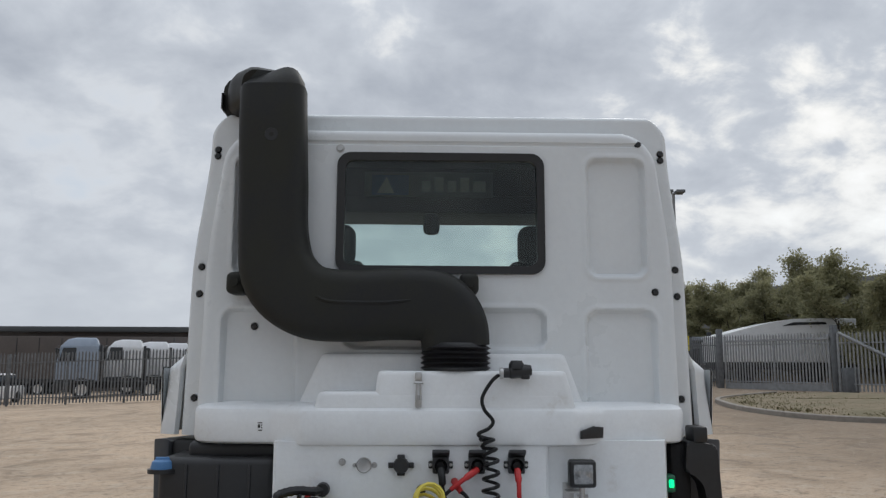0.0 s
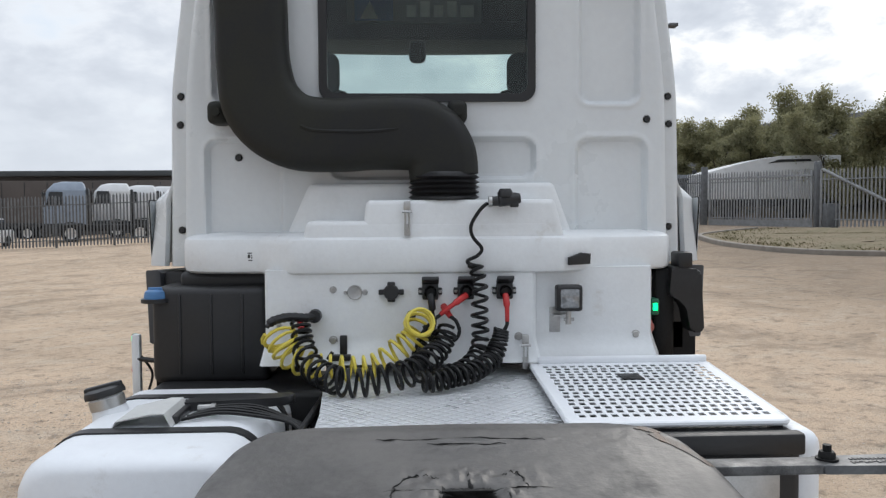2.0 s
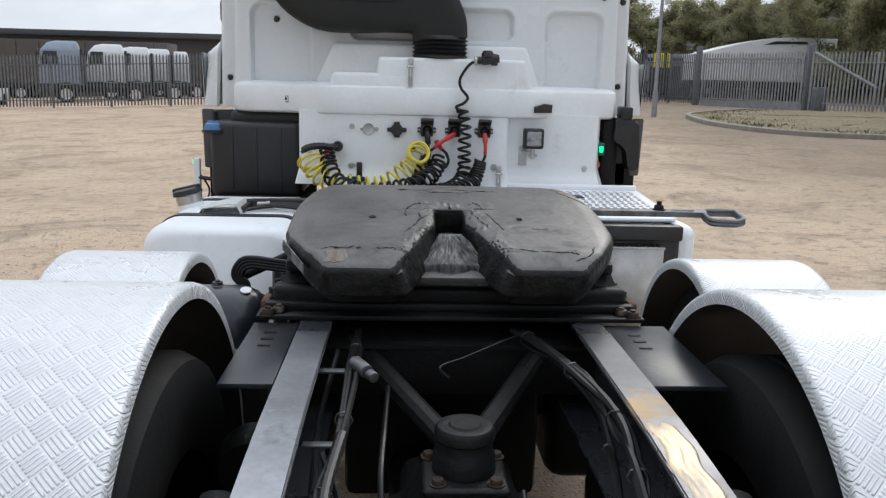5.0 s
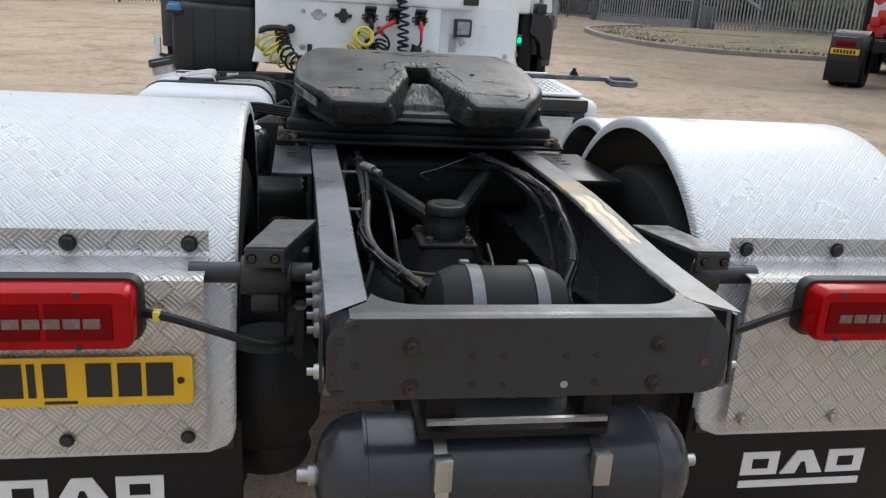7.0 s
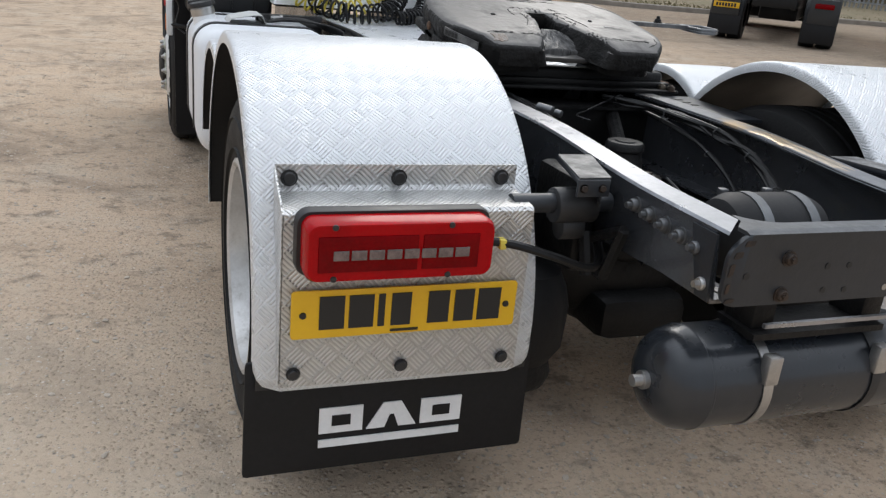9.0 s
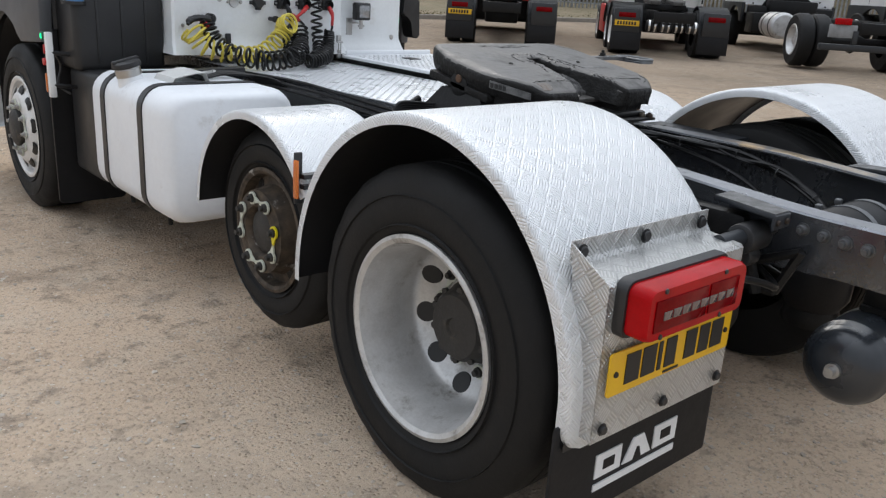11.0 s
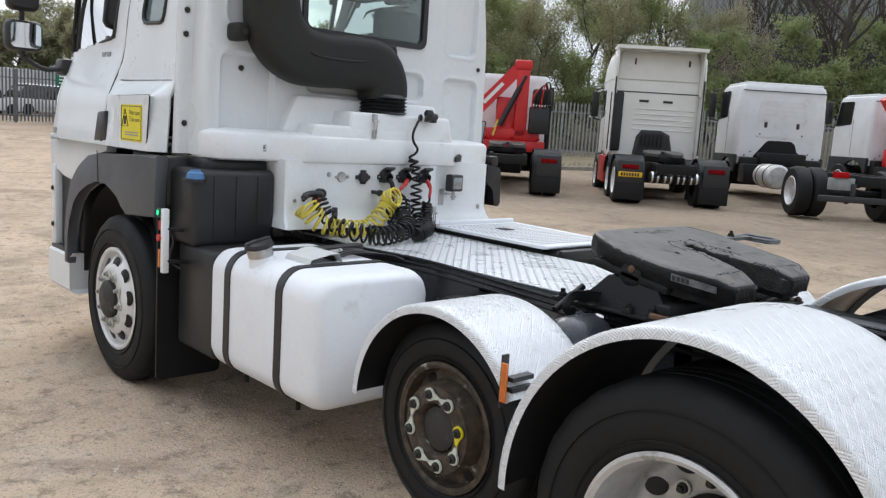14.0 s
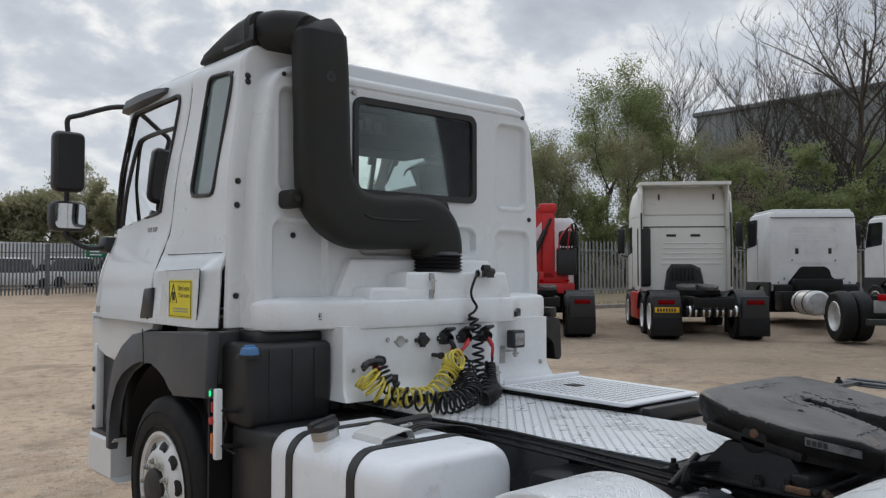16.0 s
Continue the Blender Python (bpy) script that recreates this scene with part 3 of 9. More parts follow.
CAB_LOW, CAB_TOP = 1.40, 2.898
FLANGE_Y, WALL_Y = 4.192, 4.066      # the wall bulges out from a flange round its edge
WIN_BACK = (-0.462, 0.460, 2.128, 2.662, 0.05)
PRESSINGS = [(0.668, 0.930, 2.112, 2.656, 0.05), (0.652, 0.965, 1.50, 1.958, 0.06), (-0.43, 0.470, 1.784, 1.960, 0.06),
             (-0.965, -0.64, 1.50, 1.958, 0.06), (-0.930, -0.668, 2.112, 2.656, 0.05)]


def back_wall(u, v):
    z = CAB_LOW + (CAB_TOP - CAB_LOW) * v
    w = hw(z)
    # columns lie closer together where the wall rolls over to its flange
    s = 2 * u - 1
    x = w * (s - 0.055 * math.sin(2 * math.pi * s) * (1 - abs(s)) ** 0.5)
    y = WALL_Y
    # distance from the outline of the bulge, which has rounded upper corners
    p, q = 0.18 - (w - 0.085 - abs(x)), 0.18 - (CAB_TOP - 0.105 - z)
    e = 0.18 - math.hypot(max(p, 0.0), max(q, 0.0)) if max(p, q) > 0 else 0.18
    r = 0.045
    deep = FLANGE_Y - WALL_Y
    if e < 0:
        y = FLANGE_Y
    elif e < r:
        y += r - math.sqrt(max(0.0, r * r - (r - e) ** 2)) + (deep - r) * smooth(0.012, 0.0, e)
    y += 0.010 * smooth(0.011, 0.002, abs(z - 2.720)) * smooth(0.93, 0.90, abs(x))
    d = min(w - abs(x), CAB_TOP - z)
    if d < 0.025:
        y += 0.025 - math.sqrt(max(0.0, 0.025 ** 2 - (0.025 - d) ** 2))
    for x0, x1, z0, z1, k in PRESSINGS:
        f = sd_rrect(x, z, x0, x1, z0, z1, k)
        y += 0.030 * smooth(0.005, -0.014, f) - 0.004 * smooth(0.018, 0.0, abs(f - 0.012))
    return x, y, z


def on_wall(x, z):
    """The depth of the rear wall's face at a place."""
    lo, hi = 0.0, 1.0
    v = (z - CAB_LOW) / (CAB_TOP - CAB_LOW)
    for _ in range(30):
        mid = (lo + hi) / 2
        lo, hi = (mid, hi) if back_wall(mid, v)[0] < x else (lo, mid)
    return back_wall(lo, v)[1]


def back_hole(u, v):
    x, y, z = back_wall(u, v)
    return sd_rrect(x, z, *WIN_BACK) < 0.0


cab = part("cab", sheet(back_wall, 270, 190, back_hole, 0.025), WHITE, truck, "white cab with pressed steel rear wall")

DOOR_WIN = [(4.95, 2.74), (5.065, 2.045), (6.0, 1.955), (5.985, 2.06), (5.84, 2.378), (5.70, 2.73)]
QUARTER_WIN = [(4.287, 2.750), (4.374, 2.095), (4.652, 2.106), (4.575, 2.768)]


def front_y(z):
    return 6.13 - 0.33 * smooth(1.85, 2.85, z)


def door_gap(z):
    return 4.945 - 0.145 * max(0.0, z - 1.78) - 0.02 * smooth(1.78, 1.7, z)


def side_x(y, z):
    x = hw(min(z, CAB_TOP - 0.005))
    rear = smooth(4.17, 4.30, y)
    x += (0.098 * max(0.0, min(1.0, (1.780 - z) / 0.085)) * (1 - smooth(4.80, 5.0, y)) + 0.095 * smooth(2.0, 1.62, z) * smooth(4.80, 5.0, y) + 0.022 * smooth(1.66, 1.38, z)) * rear
    x -= 0.010 * smooth(0.012, 0.0, abs(y - door_gap(z))) * smooth(1.42, 1.45, z)
    x -= 0.10 * smooth(5.72, 6.15, y)
    return x


def side_wall(sign):
    def place(u, v):
        z = CAB_LOW + (CAB_TOP - 0.005 - CAB_LOW) * v
        return FLANGE_Y + 0.022 + (front_y(z) - FLANGE_Y - 0.022) * u, z

    def fn(u, v):
        y, z = place(u, v)
        return sign * side_x(y, z), y, z

    def hole(u, v):
        y, z = place(u, v)
        return sd_poly(y, z, DOOR_WIN) < 0 or sd_poly(y, z, QUARTER_WIN) < 0
    return sheet(fn, 140, 96, hole, 0.025 * sign)


for sign in (-1, 1):
    part("side_wall", side_wall(sign), WHITE, cab)


def roof(u, v):
    y = FLANGE_Y + 0.015 + 1.66 * v
    w = hw(CAB_TOP - 0.01)
    x = (2 * u - 1) * w
    return x, y, CAB_TOP - 0.008 + 0.045 * math.cos(x / w * 1.5) * smooth(FLANGE_Y, FLANGE_Y + 0.3, y) - 0.03 * smooth(5.66, 5.86, y)


part("roof", sheet(roof, 24, 20, None, 0.03), WHITE, cab)


def front_wall(u, v):
    z = 1.15 + 1.73 * v
    w = hw(z) + 0.08 * smooth(2.0, 1.6, z) - 0.10
    x = (2 * u - 1) * w
    return x, front_y(z) + 0.10 * (1 - (x / w) ** 2), z


part("front_wall", sheet(front_wall, 60, 50, lambda u, v: sd_rrect((2 * u - 1) * 1.05, 1.15 + 1.73 * v, -1.0, 1.0, 1.92, 2.68, 0.08) < 0, -0.03), WHITE, cab)
part("windscreen", sheet(lambda u, v: Vector(front_wall(0.5 + (u - 0.5) * 0.98, 0.43 + v * 0.48)) + Vector((0, -0.012, 0)), 16, 8), GLASS, cab).visible_shadow = False
part("floor_pan", box(-1.04, 1.04, 4.2, 5.95, 1.36, 1.42), DARK, cab)


def round_poly(pts, r=0.05, n=5):
    """Rounds the corners of a 2D polygon."""
    out = []
    for i, p in enumerate(pts):
        p, a, b = Vector(p), Vector(pts[i - 1]), Vector(pts[(i + 1) % len(pts)])
        k = min(r, (a - p).length * 0.45, (b - p).length * 0.45)
        s, e = p + (a - p).normalized() * k, p + (b - p).normalized() * k
        for j in range(n + 1):
            t = j / n
            out.append(s * (1 - t) ** 2 + p * 2 * t * (1 - t) + e * t * t)
    return out


x0, x1, z0, z1, r = WIN_BACK
seal = [(x0 + x1) / 2, (z0 + z1) / 2]
outer = [(seal[0] + a, seal[1] + b) for a, b in rrect(x1 - x0 + 0.022, z1 - z0 + 0.022, 0.06, 6)]
inner = [(seal[0] + a, seal[1] + b) for a, b in rrect(x1 - x0 - 0.05, z1 - z0 - 0.05, 0.04, 6)]
part("window_seal", loft([[(a, WALL_Y + 0.005, b) for a, b in outer], [(a, WALL_Y - 0.012, b) for a, b in outer], [(a * 0.995, WALL_Y - 0.017, b) for a, b in outer],
                          [(a, WALL_Y - 0.014, b) for a, b in inner], [(a, WALL_Y + 0.018, b) for a, b in inner]], False), BLACK_SMOOTH, cab, "black rubber window seal")
part("rear_window", slab(inner, WALL_Y + 0.0, WALL_Y + 0.005, "xz"), GLASS, cab).visible_shadow = False
for sign in (-1, 1):
    for pts, nm in ((DOOR_WIN, "door_window"), (QUARTER_WIN, "quarter_window")):
        rp = round_poly(pts, 0.06)
        part("window_seal", tube([(sign * (side_x(p[0], p[1]) + 0.003), p[0], p[1]) for p in rp], 0.011, 8, True), BLACK_SMOOTH, cab)
        bm = bmesh.new()
        f = bm.faces.new([bm.verts.new((sign * (side_x(p[0], p[1]) - 0.008), p[0], p[1])) for p in rp])
        bmesh.ops.triangulate(bm, faces=[f])
        part(nm, bm, GLASS_SIDE if nm == "door_window" else TEAL_REFLECTION, cab).visible_shadow = nm != "door_window"
    part("door_seam", tube([(sign * (side_x(door_gap(z), z) + 0.004), door_gap(z), z) for z in [1.42 + 0.07 * k for k in range(20)]], 0.0035, 5), DARK, cab, "dark door seam")
    part("panel_seam", tube([(sign * (side_x(y, 1.787) + 0.0015), y, 1.787) for y in [4.25 + 0.08 * k for k in range(9)]], 0.0025, 5), DARK, cab)
    part("window_bar", tube(spline([(sign * (side_x(y, z) - 0.002), y, z) for y, z in ((5.705, 1.985), (5.66, 2.20), (5.615, 2.393), (5.575, 2.50), (5.512, 2.541), (5.30, 2.55), (4.985, 2.545))], 5), 0.013, 6), BLACK_SMOOTH, cab)

# rear wall bolts
for x, z in [(s * a, b) for s in (-1, 1) for a, b in ((1.107, 1.563), (1.100, 2.158), (1.105, 2.033), (1.048, 2.714), (1.048, 2.684))] + [(-0.829, 1.881), (0.966, 2.041), (-0.905, 2.725), (0.911, 2.725)]:
    part("bolt", moved(bolt_head(0.013, 0.010), Matrix.Translation((x, on_wall(x, z), z))), BLACK_SMOOTH, cab)
part("bolt", moved(bolt_head(0.015, 0.010), Matrix.Translation((-0.462, WALL_Y - 0.002, 2.692))), STEEL, cab, "zinc bolt")

# cabin
for x in (-0.62, 0.60):
    s = part("seat", merge(box(x - 0.26, x + 0.26, 4.72, 5.15, 1.62, 1.78, 0.06, 3), box(x - 0.26, x + 0.26, 4.46, 4.62, 1.72, 2.24, 0.07, 3)), CABIN_DARK, cab, "dark fabric driving seat")
    part("headrest", box(x - 0.20, x + 0.20, 4.46, 4.58, 2.20, 2.42, 0.06, 4), CABIN_DARK, s)
part("dashboard", merge(box(-1.0, 1.0, 5.48, 5.95, 1.45, 1.86, 0.06, 3), box(0.25, 0.95, 5.35, 5.6, 1.75, 1.90, 0.05, 3)), CABIN_DARK, cab)
part("steering_wheel", merge(moved(tube([(0.23 * math.cos(k * math.pi / 12), 0.23 * math.sin(k * math.pi / 12), 0) for k in range(24)], 0.017, 8, True), pose(0.62, 5.38, 1.96, 50)), rod((0.62, 5.38, 1.96), (0.62, 5.56, 1.78), 0.03)), CABIN_DARK, cab)
part("header_shelf", merge(box(-1.0, 1.0, 4.85, 5.45, 2.58, 2.82, 0.04, 2), box(-1.0, 1.0, 4.80, 4.86, 2.54, 2.64, 0.02, 2)), CABIN_DARK, cab)
part("lining", box(-1.02, 1.02, 4.25, 5.6, 2.80, 2.83, 0.01), CABIN_DARK, cab)
# added card stands in for mirrored lettering that shows in the rear window
card = part("mirrored_sign", box(-0.40, 0.30, 4.775, 4.785, 2.62, 2.76, 0.004), CABIN_PALE, cab, "grey card standing in for mirrored lettering in the rear window")
part("panel_print", box(-0.36, -0.16, 4.770, 4.774, 2.63, 2.74), BLUE_PRINT, card)
part("panel_print", slab([(-0.33, 2.64), (-0.24, 2.64), (-0.28, 2.73)], 4.766, 4.769, "xz"), CARD, card)
for k, (p, q) in enumerate(((-0.09, -0.04), (-0.02, 0.03), (0.05, 0.10), (0.12, 0.17), (0.19, 0.26))):
    part("panel_print", box(p, q, 4.770, 4.774, 2.65, 2.71 + 0.02 * (k % 2)), CARD, card)
part("interior_mirror", box(-0.08, 0.01, 4.80, 4.85, 2.42, 2.545, 0.03, 3), BLACK_SMOOTH, cab)


# ---- white moulded collar and lower panel behind the cab ----
def collar():
    """The collar's outline from above, swept up: a shelf that wraps the rear of the cab."""
    def ring(z, inset):
        y = inset
        w = 1.068 - inset * 0.5
        pts = [(-w, 4.20), (-w, y + 4.07), (-w + 0.03, y + 4.00), (-w + 0.12, y + 3.953), (-0.715, y + 3.936), (-0.57, y + 3.812), (0.545, y + 3.812), (0.69, y + 3.900), (w - 0.09, y + 3.970), (w - 0.03, y + 3.995), (w, y + 4.05), (w, 4.20)]
        return [(a, b, z) for a, b in round_poly(pts, 0.02, 3)]
    return loft([ring(1.382, 0.024), ring(1.392, 0.006), ring(1.408, 0.0), ring(1.508, 0.0), ring(1.526, 0.006), ring(1.536, 0.020), ring(1.545, 0.05), ring(1.555, 0.13)])


body = part("collar", collar(), WHITE_GRP, truck, "white moulded collar with stepped top behind the cab")


def hump(x0, x1, z0, z1, slope0, slope1, y0):
    """A step on the collar that leans back to the cab wall."""
    pts = [(x0 - slope0, z0), (x0, z1), (x1, z1), (x1 + slope1, z0)]
    r = round_poly(pts, 0.02, 4)
    mid = Vector(((x0 + x1) / 2, y0, (z0 + z1) / 2))
    rings = []
    for dy, k in ((0.0, 0.020), (0.003, 0.009), (0.010, 0.002), (0.022, 0.0)):
        rings.append([Vector((a + (mid.x - a) * k / max(0.2, abs(x1 - x0) / 2), y0 + dy, b - k * (1 if b > mid.z else 0))) for a, b in r])
    rings.append([Vector((a, 4.14, b)) for a, b in r])
    return loft(rings)


part("hump", hump(-0.505, 0.50, 1.50, 1.604, 0.03, 0.06, 3.832), WHITE_GRP, body)
part("hump", hump(-0.263, 0.515, 1.50, 1.688, 0.025, 0.05, 3.8330), WHITE_GRP, body)
part("hump", hump(-0.515, 0.540, 1.52, 1.762, 0.11, 0.09, 4.005), WHITE_GRP, body)


def flared(x0, x1, y, z_low, back=0.0):
    """A moulded panel that flares out along its lower edge; its right edge may turn back towards the cab."""
    rings = []
    for dy, z in ((0.0, 1.402), (0.0, 1.125), (-0.004, 1.10), (-0.02, 1.065), (-0.046, z_low + 0.012), (-0.05, z_low)):
        e = 0.006 + max(0.0, (1.11 - z)) * 0.2
        pts = [(x0 - e, 4.12), (x0 - e, y + dy + 0.012), (x0 - e + 0.012, y + dy)]
        pts += [(x1 + e - 0.012 - back * 0.35, y + dy), (x1 + e - back * 0.08, y + dy + 0.012 + back), (x1 + e, 4.12)]
        rings.append([(p, q, z) for p, q in pts])
    return loft(rings)


FACE = 3.830
panel = part("plug_panel", flared(-0.676, 0.43, FACE + 0.002, 1.018), WHITE_GRP, body, "white moulded panel with sockets", sharp=0.5)
part("plug_panel", flared(0.40, 0.975, 3.882, 1.018, 0.11), WHITE_GRP, body, "white moulded panel with lamps", sharp=0.5)


def socket(x, z, s=0.033):
    """A square trailer socket with a hinged lid."""
    o = part("socket", merge(box(x - s, x + s, FACE - 0.035, FACE + 0.005, z - s, z + s, 0.006), box(x - s * 1.5, x + s * 1.5, FACE - 0.012, FACE + 0.004, z - s * 0.45, z + s * 0.45, 0.005)), BLACK_SMOOTH, truck, "black trailer socket")
    part("socket_lid", moved(box(-s * 1.05, s * 1.05, -0.055, 0.004, -0.008, 0.008, 0.004), pose(x, FACE - 0.02, z + s * 1.1, -25)), BLACK_SMOOTH, o)
    part("socket_ring", lathe([(s * 0.8, 0), (s * 0.85, 0.02), (s * 0.6, 0.024), (s * 0.55, 0)], 16, "y", (x, FACE - 0.06, z)), BLACK_SMOOTH, o)
    for a in (-1.22, 1.22):
        part("socket_screw", moved(bolt_head(0.006, 0.005), Matrix.Translation((x + s * a, FACE - 0.012, z))), STEEL, o)
    return o


for x in (-0.004, 0.142, 0.302):
    socket(x, 1.312)
o = part("socket", merge(lathe([(0, -0.03), (0.028, -0.03), (0.032, -0.02), (0.032, 0)], 16, "y", (-0.164, FACE, 1.310)), box(-0.216, -0.112, FACE - 0.012, FACE + 0.003, 1.299, 1.321, 0.004), box(-0.180, -0.148, FACE - 0.02, FACE + 0.003, 1.270, 1.352, 0.004)), BLACK_SMOOTH, truck, "black round socket with a cap")
part("hole_plug", lathe([(0, -0.004), (0.023, -0.004), (0.028, -0.006), (0.031, 0)], 20, "y", (-0.314, FACE, 1.310)), STEEL, truck, "grey blanking disc")
for x, z, r in ((-0.402, 1.322, 0.011), (-0.272, 1.310, 0.009), (-0.352, 1.309, 0.006), (-0.404, 1.113, 0.014), (0.362, 1.118, 0.014), (-0.625, 1.175, 0.008)):
    part("panel_bolt", moved(bolt_head(r, 0.008), Matrix.Translation((x, FACE - 0.001, z))), STEEL, truck)
# red plugs and leads
for (x, z), (x2, z2) in (((0.142, 1.298), (0.035, 1.225)), ((0.302, 1.298), (0.305, 1.195))):
    part("plug", tube(spline([(x, FACE - 0.05, z), (x * 0.5 + x2 * 0.5, FACE - 0.085, z * 0.5 + z2 * 0.5 + 0.005), (x2, FACE - 0.08, z2)], 6), [0.0135] * 6 + [0.0095] * 7, 10), RED_PLASTIC, truck, "red plug on a lead")
# work lamp
SIDE = 3.882
part("panel_bolt", moved(bolt_head(0.014, 0.008), Matrix.Translation((0.868, SIDE - 0.001, 1.114))), STEEL, truck)
lamp = part("work_lamp", box(0.513, 0.621, SIDE - 0.105, SIDE - 0.042, 1.226, 1.334, 0.012, 3), BLACK_SMOOTH, truck, "square black work lamp")
part("lens", box(0.527, 0.607, SIDE - 0.111, SIDE - 0.100, 1.240, 1.320, 0.008, 2), LAMP_GLASS, lamp)
part("bracket", merge(rod((0.567, SIDE - 0.07, 1.23), (0.567, SIDE - 0.07, 1.170), 0.012), rod((0.548, SIDE - 0.07, 1.190), (0.590, SIDE - 0.07, 1.190), 0.007), box(0.500, 0.545, SIDE - 0.006, SIDE + 0.003, 1.128, 1.235, 0.002), box(0.505, 0.575, SIDE - 0.075, SIDE, 1.203, 1.209)), STEEL, lamp)
# marker lamps, right
o = part("marker_lamp", box(0.955, 0.995, 3.955, 4.02, 1.183, 1.255, 0.010, 3), GREEN_CASE, truck, "green marker lamp, lit")
part("lens", box(0.964, 0.986, 3.949, 3.958, 1.203, 1.237, 0.005), GREEN_LIGHT, o)
part("reflector", merge(lathe([(0, -0.02), (0.020, -0.02), (0.025, -0.012), (0.026, 0)], 18, "y", (0.952, 3.985, 1.130)), box(0.934, 0.970, 3.972, 3.99, 1.098, 1.162, 0.008)), PINK_REFLECTOR, truck, "round faded red reflector")
# catches and handle
for x, y, z in ((-0.096, 3.828, 1.620), (0.385, FACE - 0.035, 1.070)):
    o = part("catch", merge(box(x - 0.014, x + 0.014, y - 0.014, y + 0.01, z + 0.02, z + 0.062, 0.004), box(x - 0.013, x + 0.013, y - 0.012, y + 0.01, z - 0.080, z - 0.03, 0.004), rod((x - 0.008, y - 0.016, z + 0.03), (x - 0.008, y - 0.016, z - 0.05), 0.004, 6), rod((x + 0.008, y - 0.016, z + 0.03), (x + 0.008, y - 0.016, z - 0.05), 0.004, 6), rod((x - 0.02, y - 0.016, z + 0.02), (x + 0.02, y - 0.016, z + 0.02), 0.006, 6)), STEEL, truck, "zinc over-centre catch")
part("strap", moved(slab([(-0.058, -0.02), (0.058, -0.02), (0.061, 0.024), (0.02, 0.024), (0.012, 0.030), (-0.058, 0.012)], -0.008, 0.008, "xz", 0.004), Matrix.Translation((0.618, 3.842, 1.435)) @ Matrix.Rotation(radians(31), 4, "Z")), BLACK_SMOOTH, truck, "short black rubber strap")
part("sticker", box(-0.772, -0.733, 3.9415, 3.952, 1.434, 1.476), WHITE_PRINT, truck, "small printed sticker")
for p, q, r, s in ((-0.769, -0.738, 1.468, 1.472), (-0.768, -0.758, 1.449, 1.464), (-0.754, -0.737, 1.457, 1.463), (-0.754, -0.737, 1.447, 1.453), (-0.766, -0.742, 1.437, 1.442)):
    part("sticker_print", box(p, q, 3.9385, 3.9418, r, s), BLACK_PRINT, truck)


# ---- intake pipe ----
def duct(stations, steps=6):
    """Rounded-rectangle sections along a path: stations of x, y, z, width, depth; the depth lies along y on the wall, and turns with the path on the roof."""
    pts = [Vector(s[:3]) for s in stations]
    c = spline(pts, steps)
    wd = spline([(s[3], s[4], 0) for s in stations], steps)
    rings = []
    for i, p in enumerate(c):
        t = (c[min(i + 1, len(c) - 1)] - c[max(i - 1, 0)]).normalized()
        ref = Vector((0, 1, 0)) if abs(t.y) < 0.75 else Vector((0, 0, 1))
        deep = (ref - t * ref.dot(t)).normalized()
        wide = t.cross(deep)
        if rings and wide.dot(last) < 0:
            wide, deep = -wide, -deep
        last = wide
        rings.append([p + wide * a + deep * b for a, b in rrect(wd[i][0], wd[i][1], min(wd[i][0], wd[i][1]) * 0.34, 4)])
    return loft(rings)


PIPE_Y = 3.962
pipe = part("intake_pipe", duct([(-0.752, PIPE_Y + 0.01, 2.93, 0.285, 0.18), (-0.750, PIPE_Y, 2.78, 0.293, 0.18), (-0.740, PIPE_Y, 2.50, 0.296, 0.18), (-0.732, PIPE_Y, 2.26, 0.300, 0.18), (-0.695, PIPE_Y, 2.09, 0.330, 0.18), (-0.575, PIPE_Y, 1.985, 0.320, 0.19),
                                 (-0.40, PIPE_Y, 1.963, 0.305, 0.20), (-0.20, PIPE_Y, 1.972, 0.305, 0.20), (-0.03, PIPE_Y, 1.962, 0.31, 0.21), (0.045, PIPE_Y, 1.885, 0.30, 0.21), (0.062, PIPE_Y, 1.785, 0.29, 0.21)]), BLACK_PLASTIC, truck, "black moulded air intake pipe")
part("elbow", duct([(-0.752, PIPE_Y + 0.01, 2.86, 0.290, 0.182), (-0.757, PIPE_Y + 0.02, 2.908, 0.288, 0.186), (-0.775, PIPE_Y + 0.070, 2.952, 0.285, 0.185), (-0.812, PIPE_Y + 0.135, 2.966, 0.285, 0.190), (-0.850, PIPE_Y + 0.20, 2.972, 0.290, 0.200), (-0.872, PIPE_Y + 0.26, 2.968, 0.295, 0.200)], 7), BLACK_PLASTIC, pipe)
part("scoop", loft([[(x + p, y, z + q) for p, q in rrect(w, h, min(w, h) * 0.36, 4)] for x, y, z, w, h in ((-0.872, 4.195, 2.968, 0.30, 0.190), (-0.876, 4.20, 2.969, 0.325, 0.215), (-0.882, 4.245, 2.970, 0.327, 0.215), (-0.884, 4.252, 2.968, 0.315, 0.200), (-0.886, 4.36, 2.966, 0.312, 0.188), (-0.892, 4.50, 2.957, 0.295, 0.152), (-0.905, 4.64, 2.942, 0.262, 0.108), (-0.925, 4.76, 2.925, 0.22, 0.062), (-0.940, 4.83, 2.912, 0.165, 0.024))]), BLACK_PLASTIC, pipe)
part("scoop_grille", box(-1.038, -1.030, 4.16, 4.50, 2.905, 2.985, 0.003), BLACK_SMOOTH, pipe)
part("bellows", lathe([(0.125, 0)] + [(0.152 if k % 2 else 0.134, 0.005 + k * 0.0105) for k in range(11)] + [(0.125, 0.12)], 28, "z", (0.062, PIPE_Y, 1.685)), BLACK_SMOOTH, pipe, "black ribbed rubber bellows")
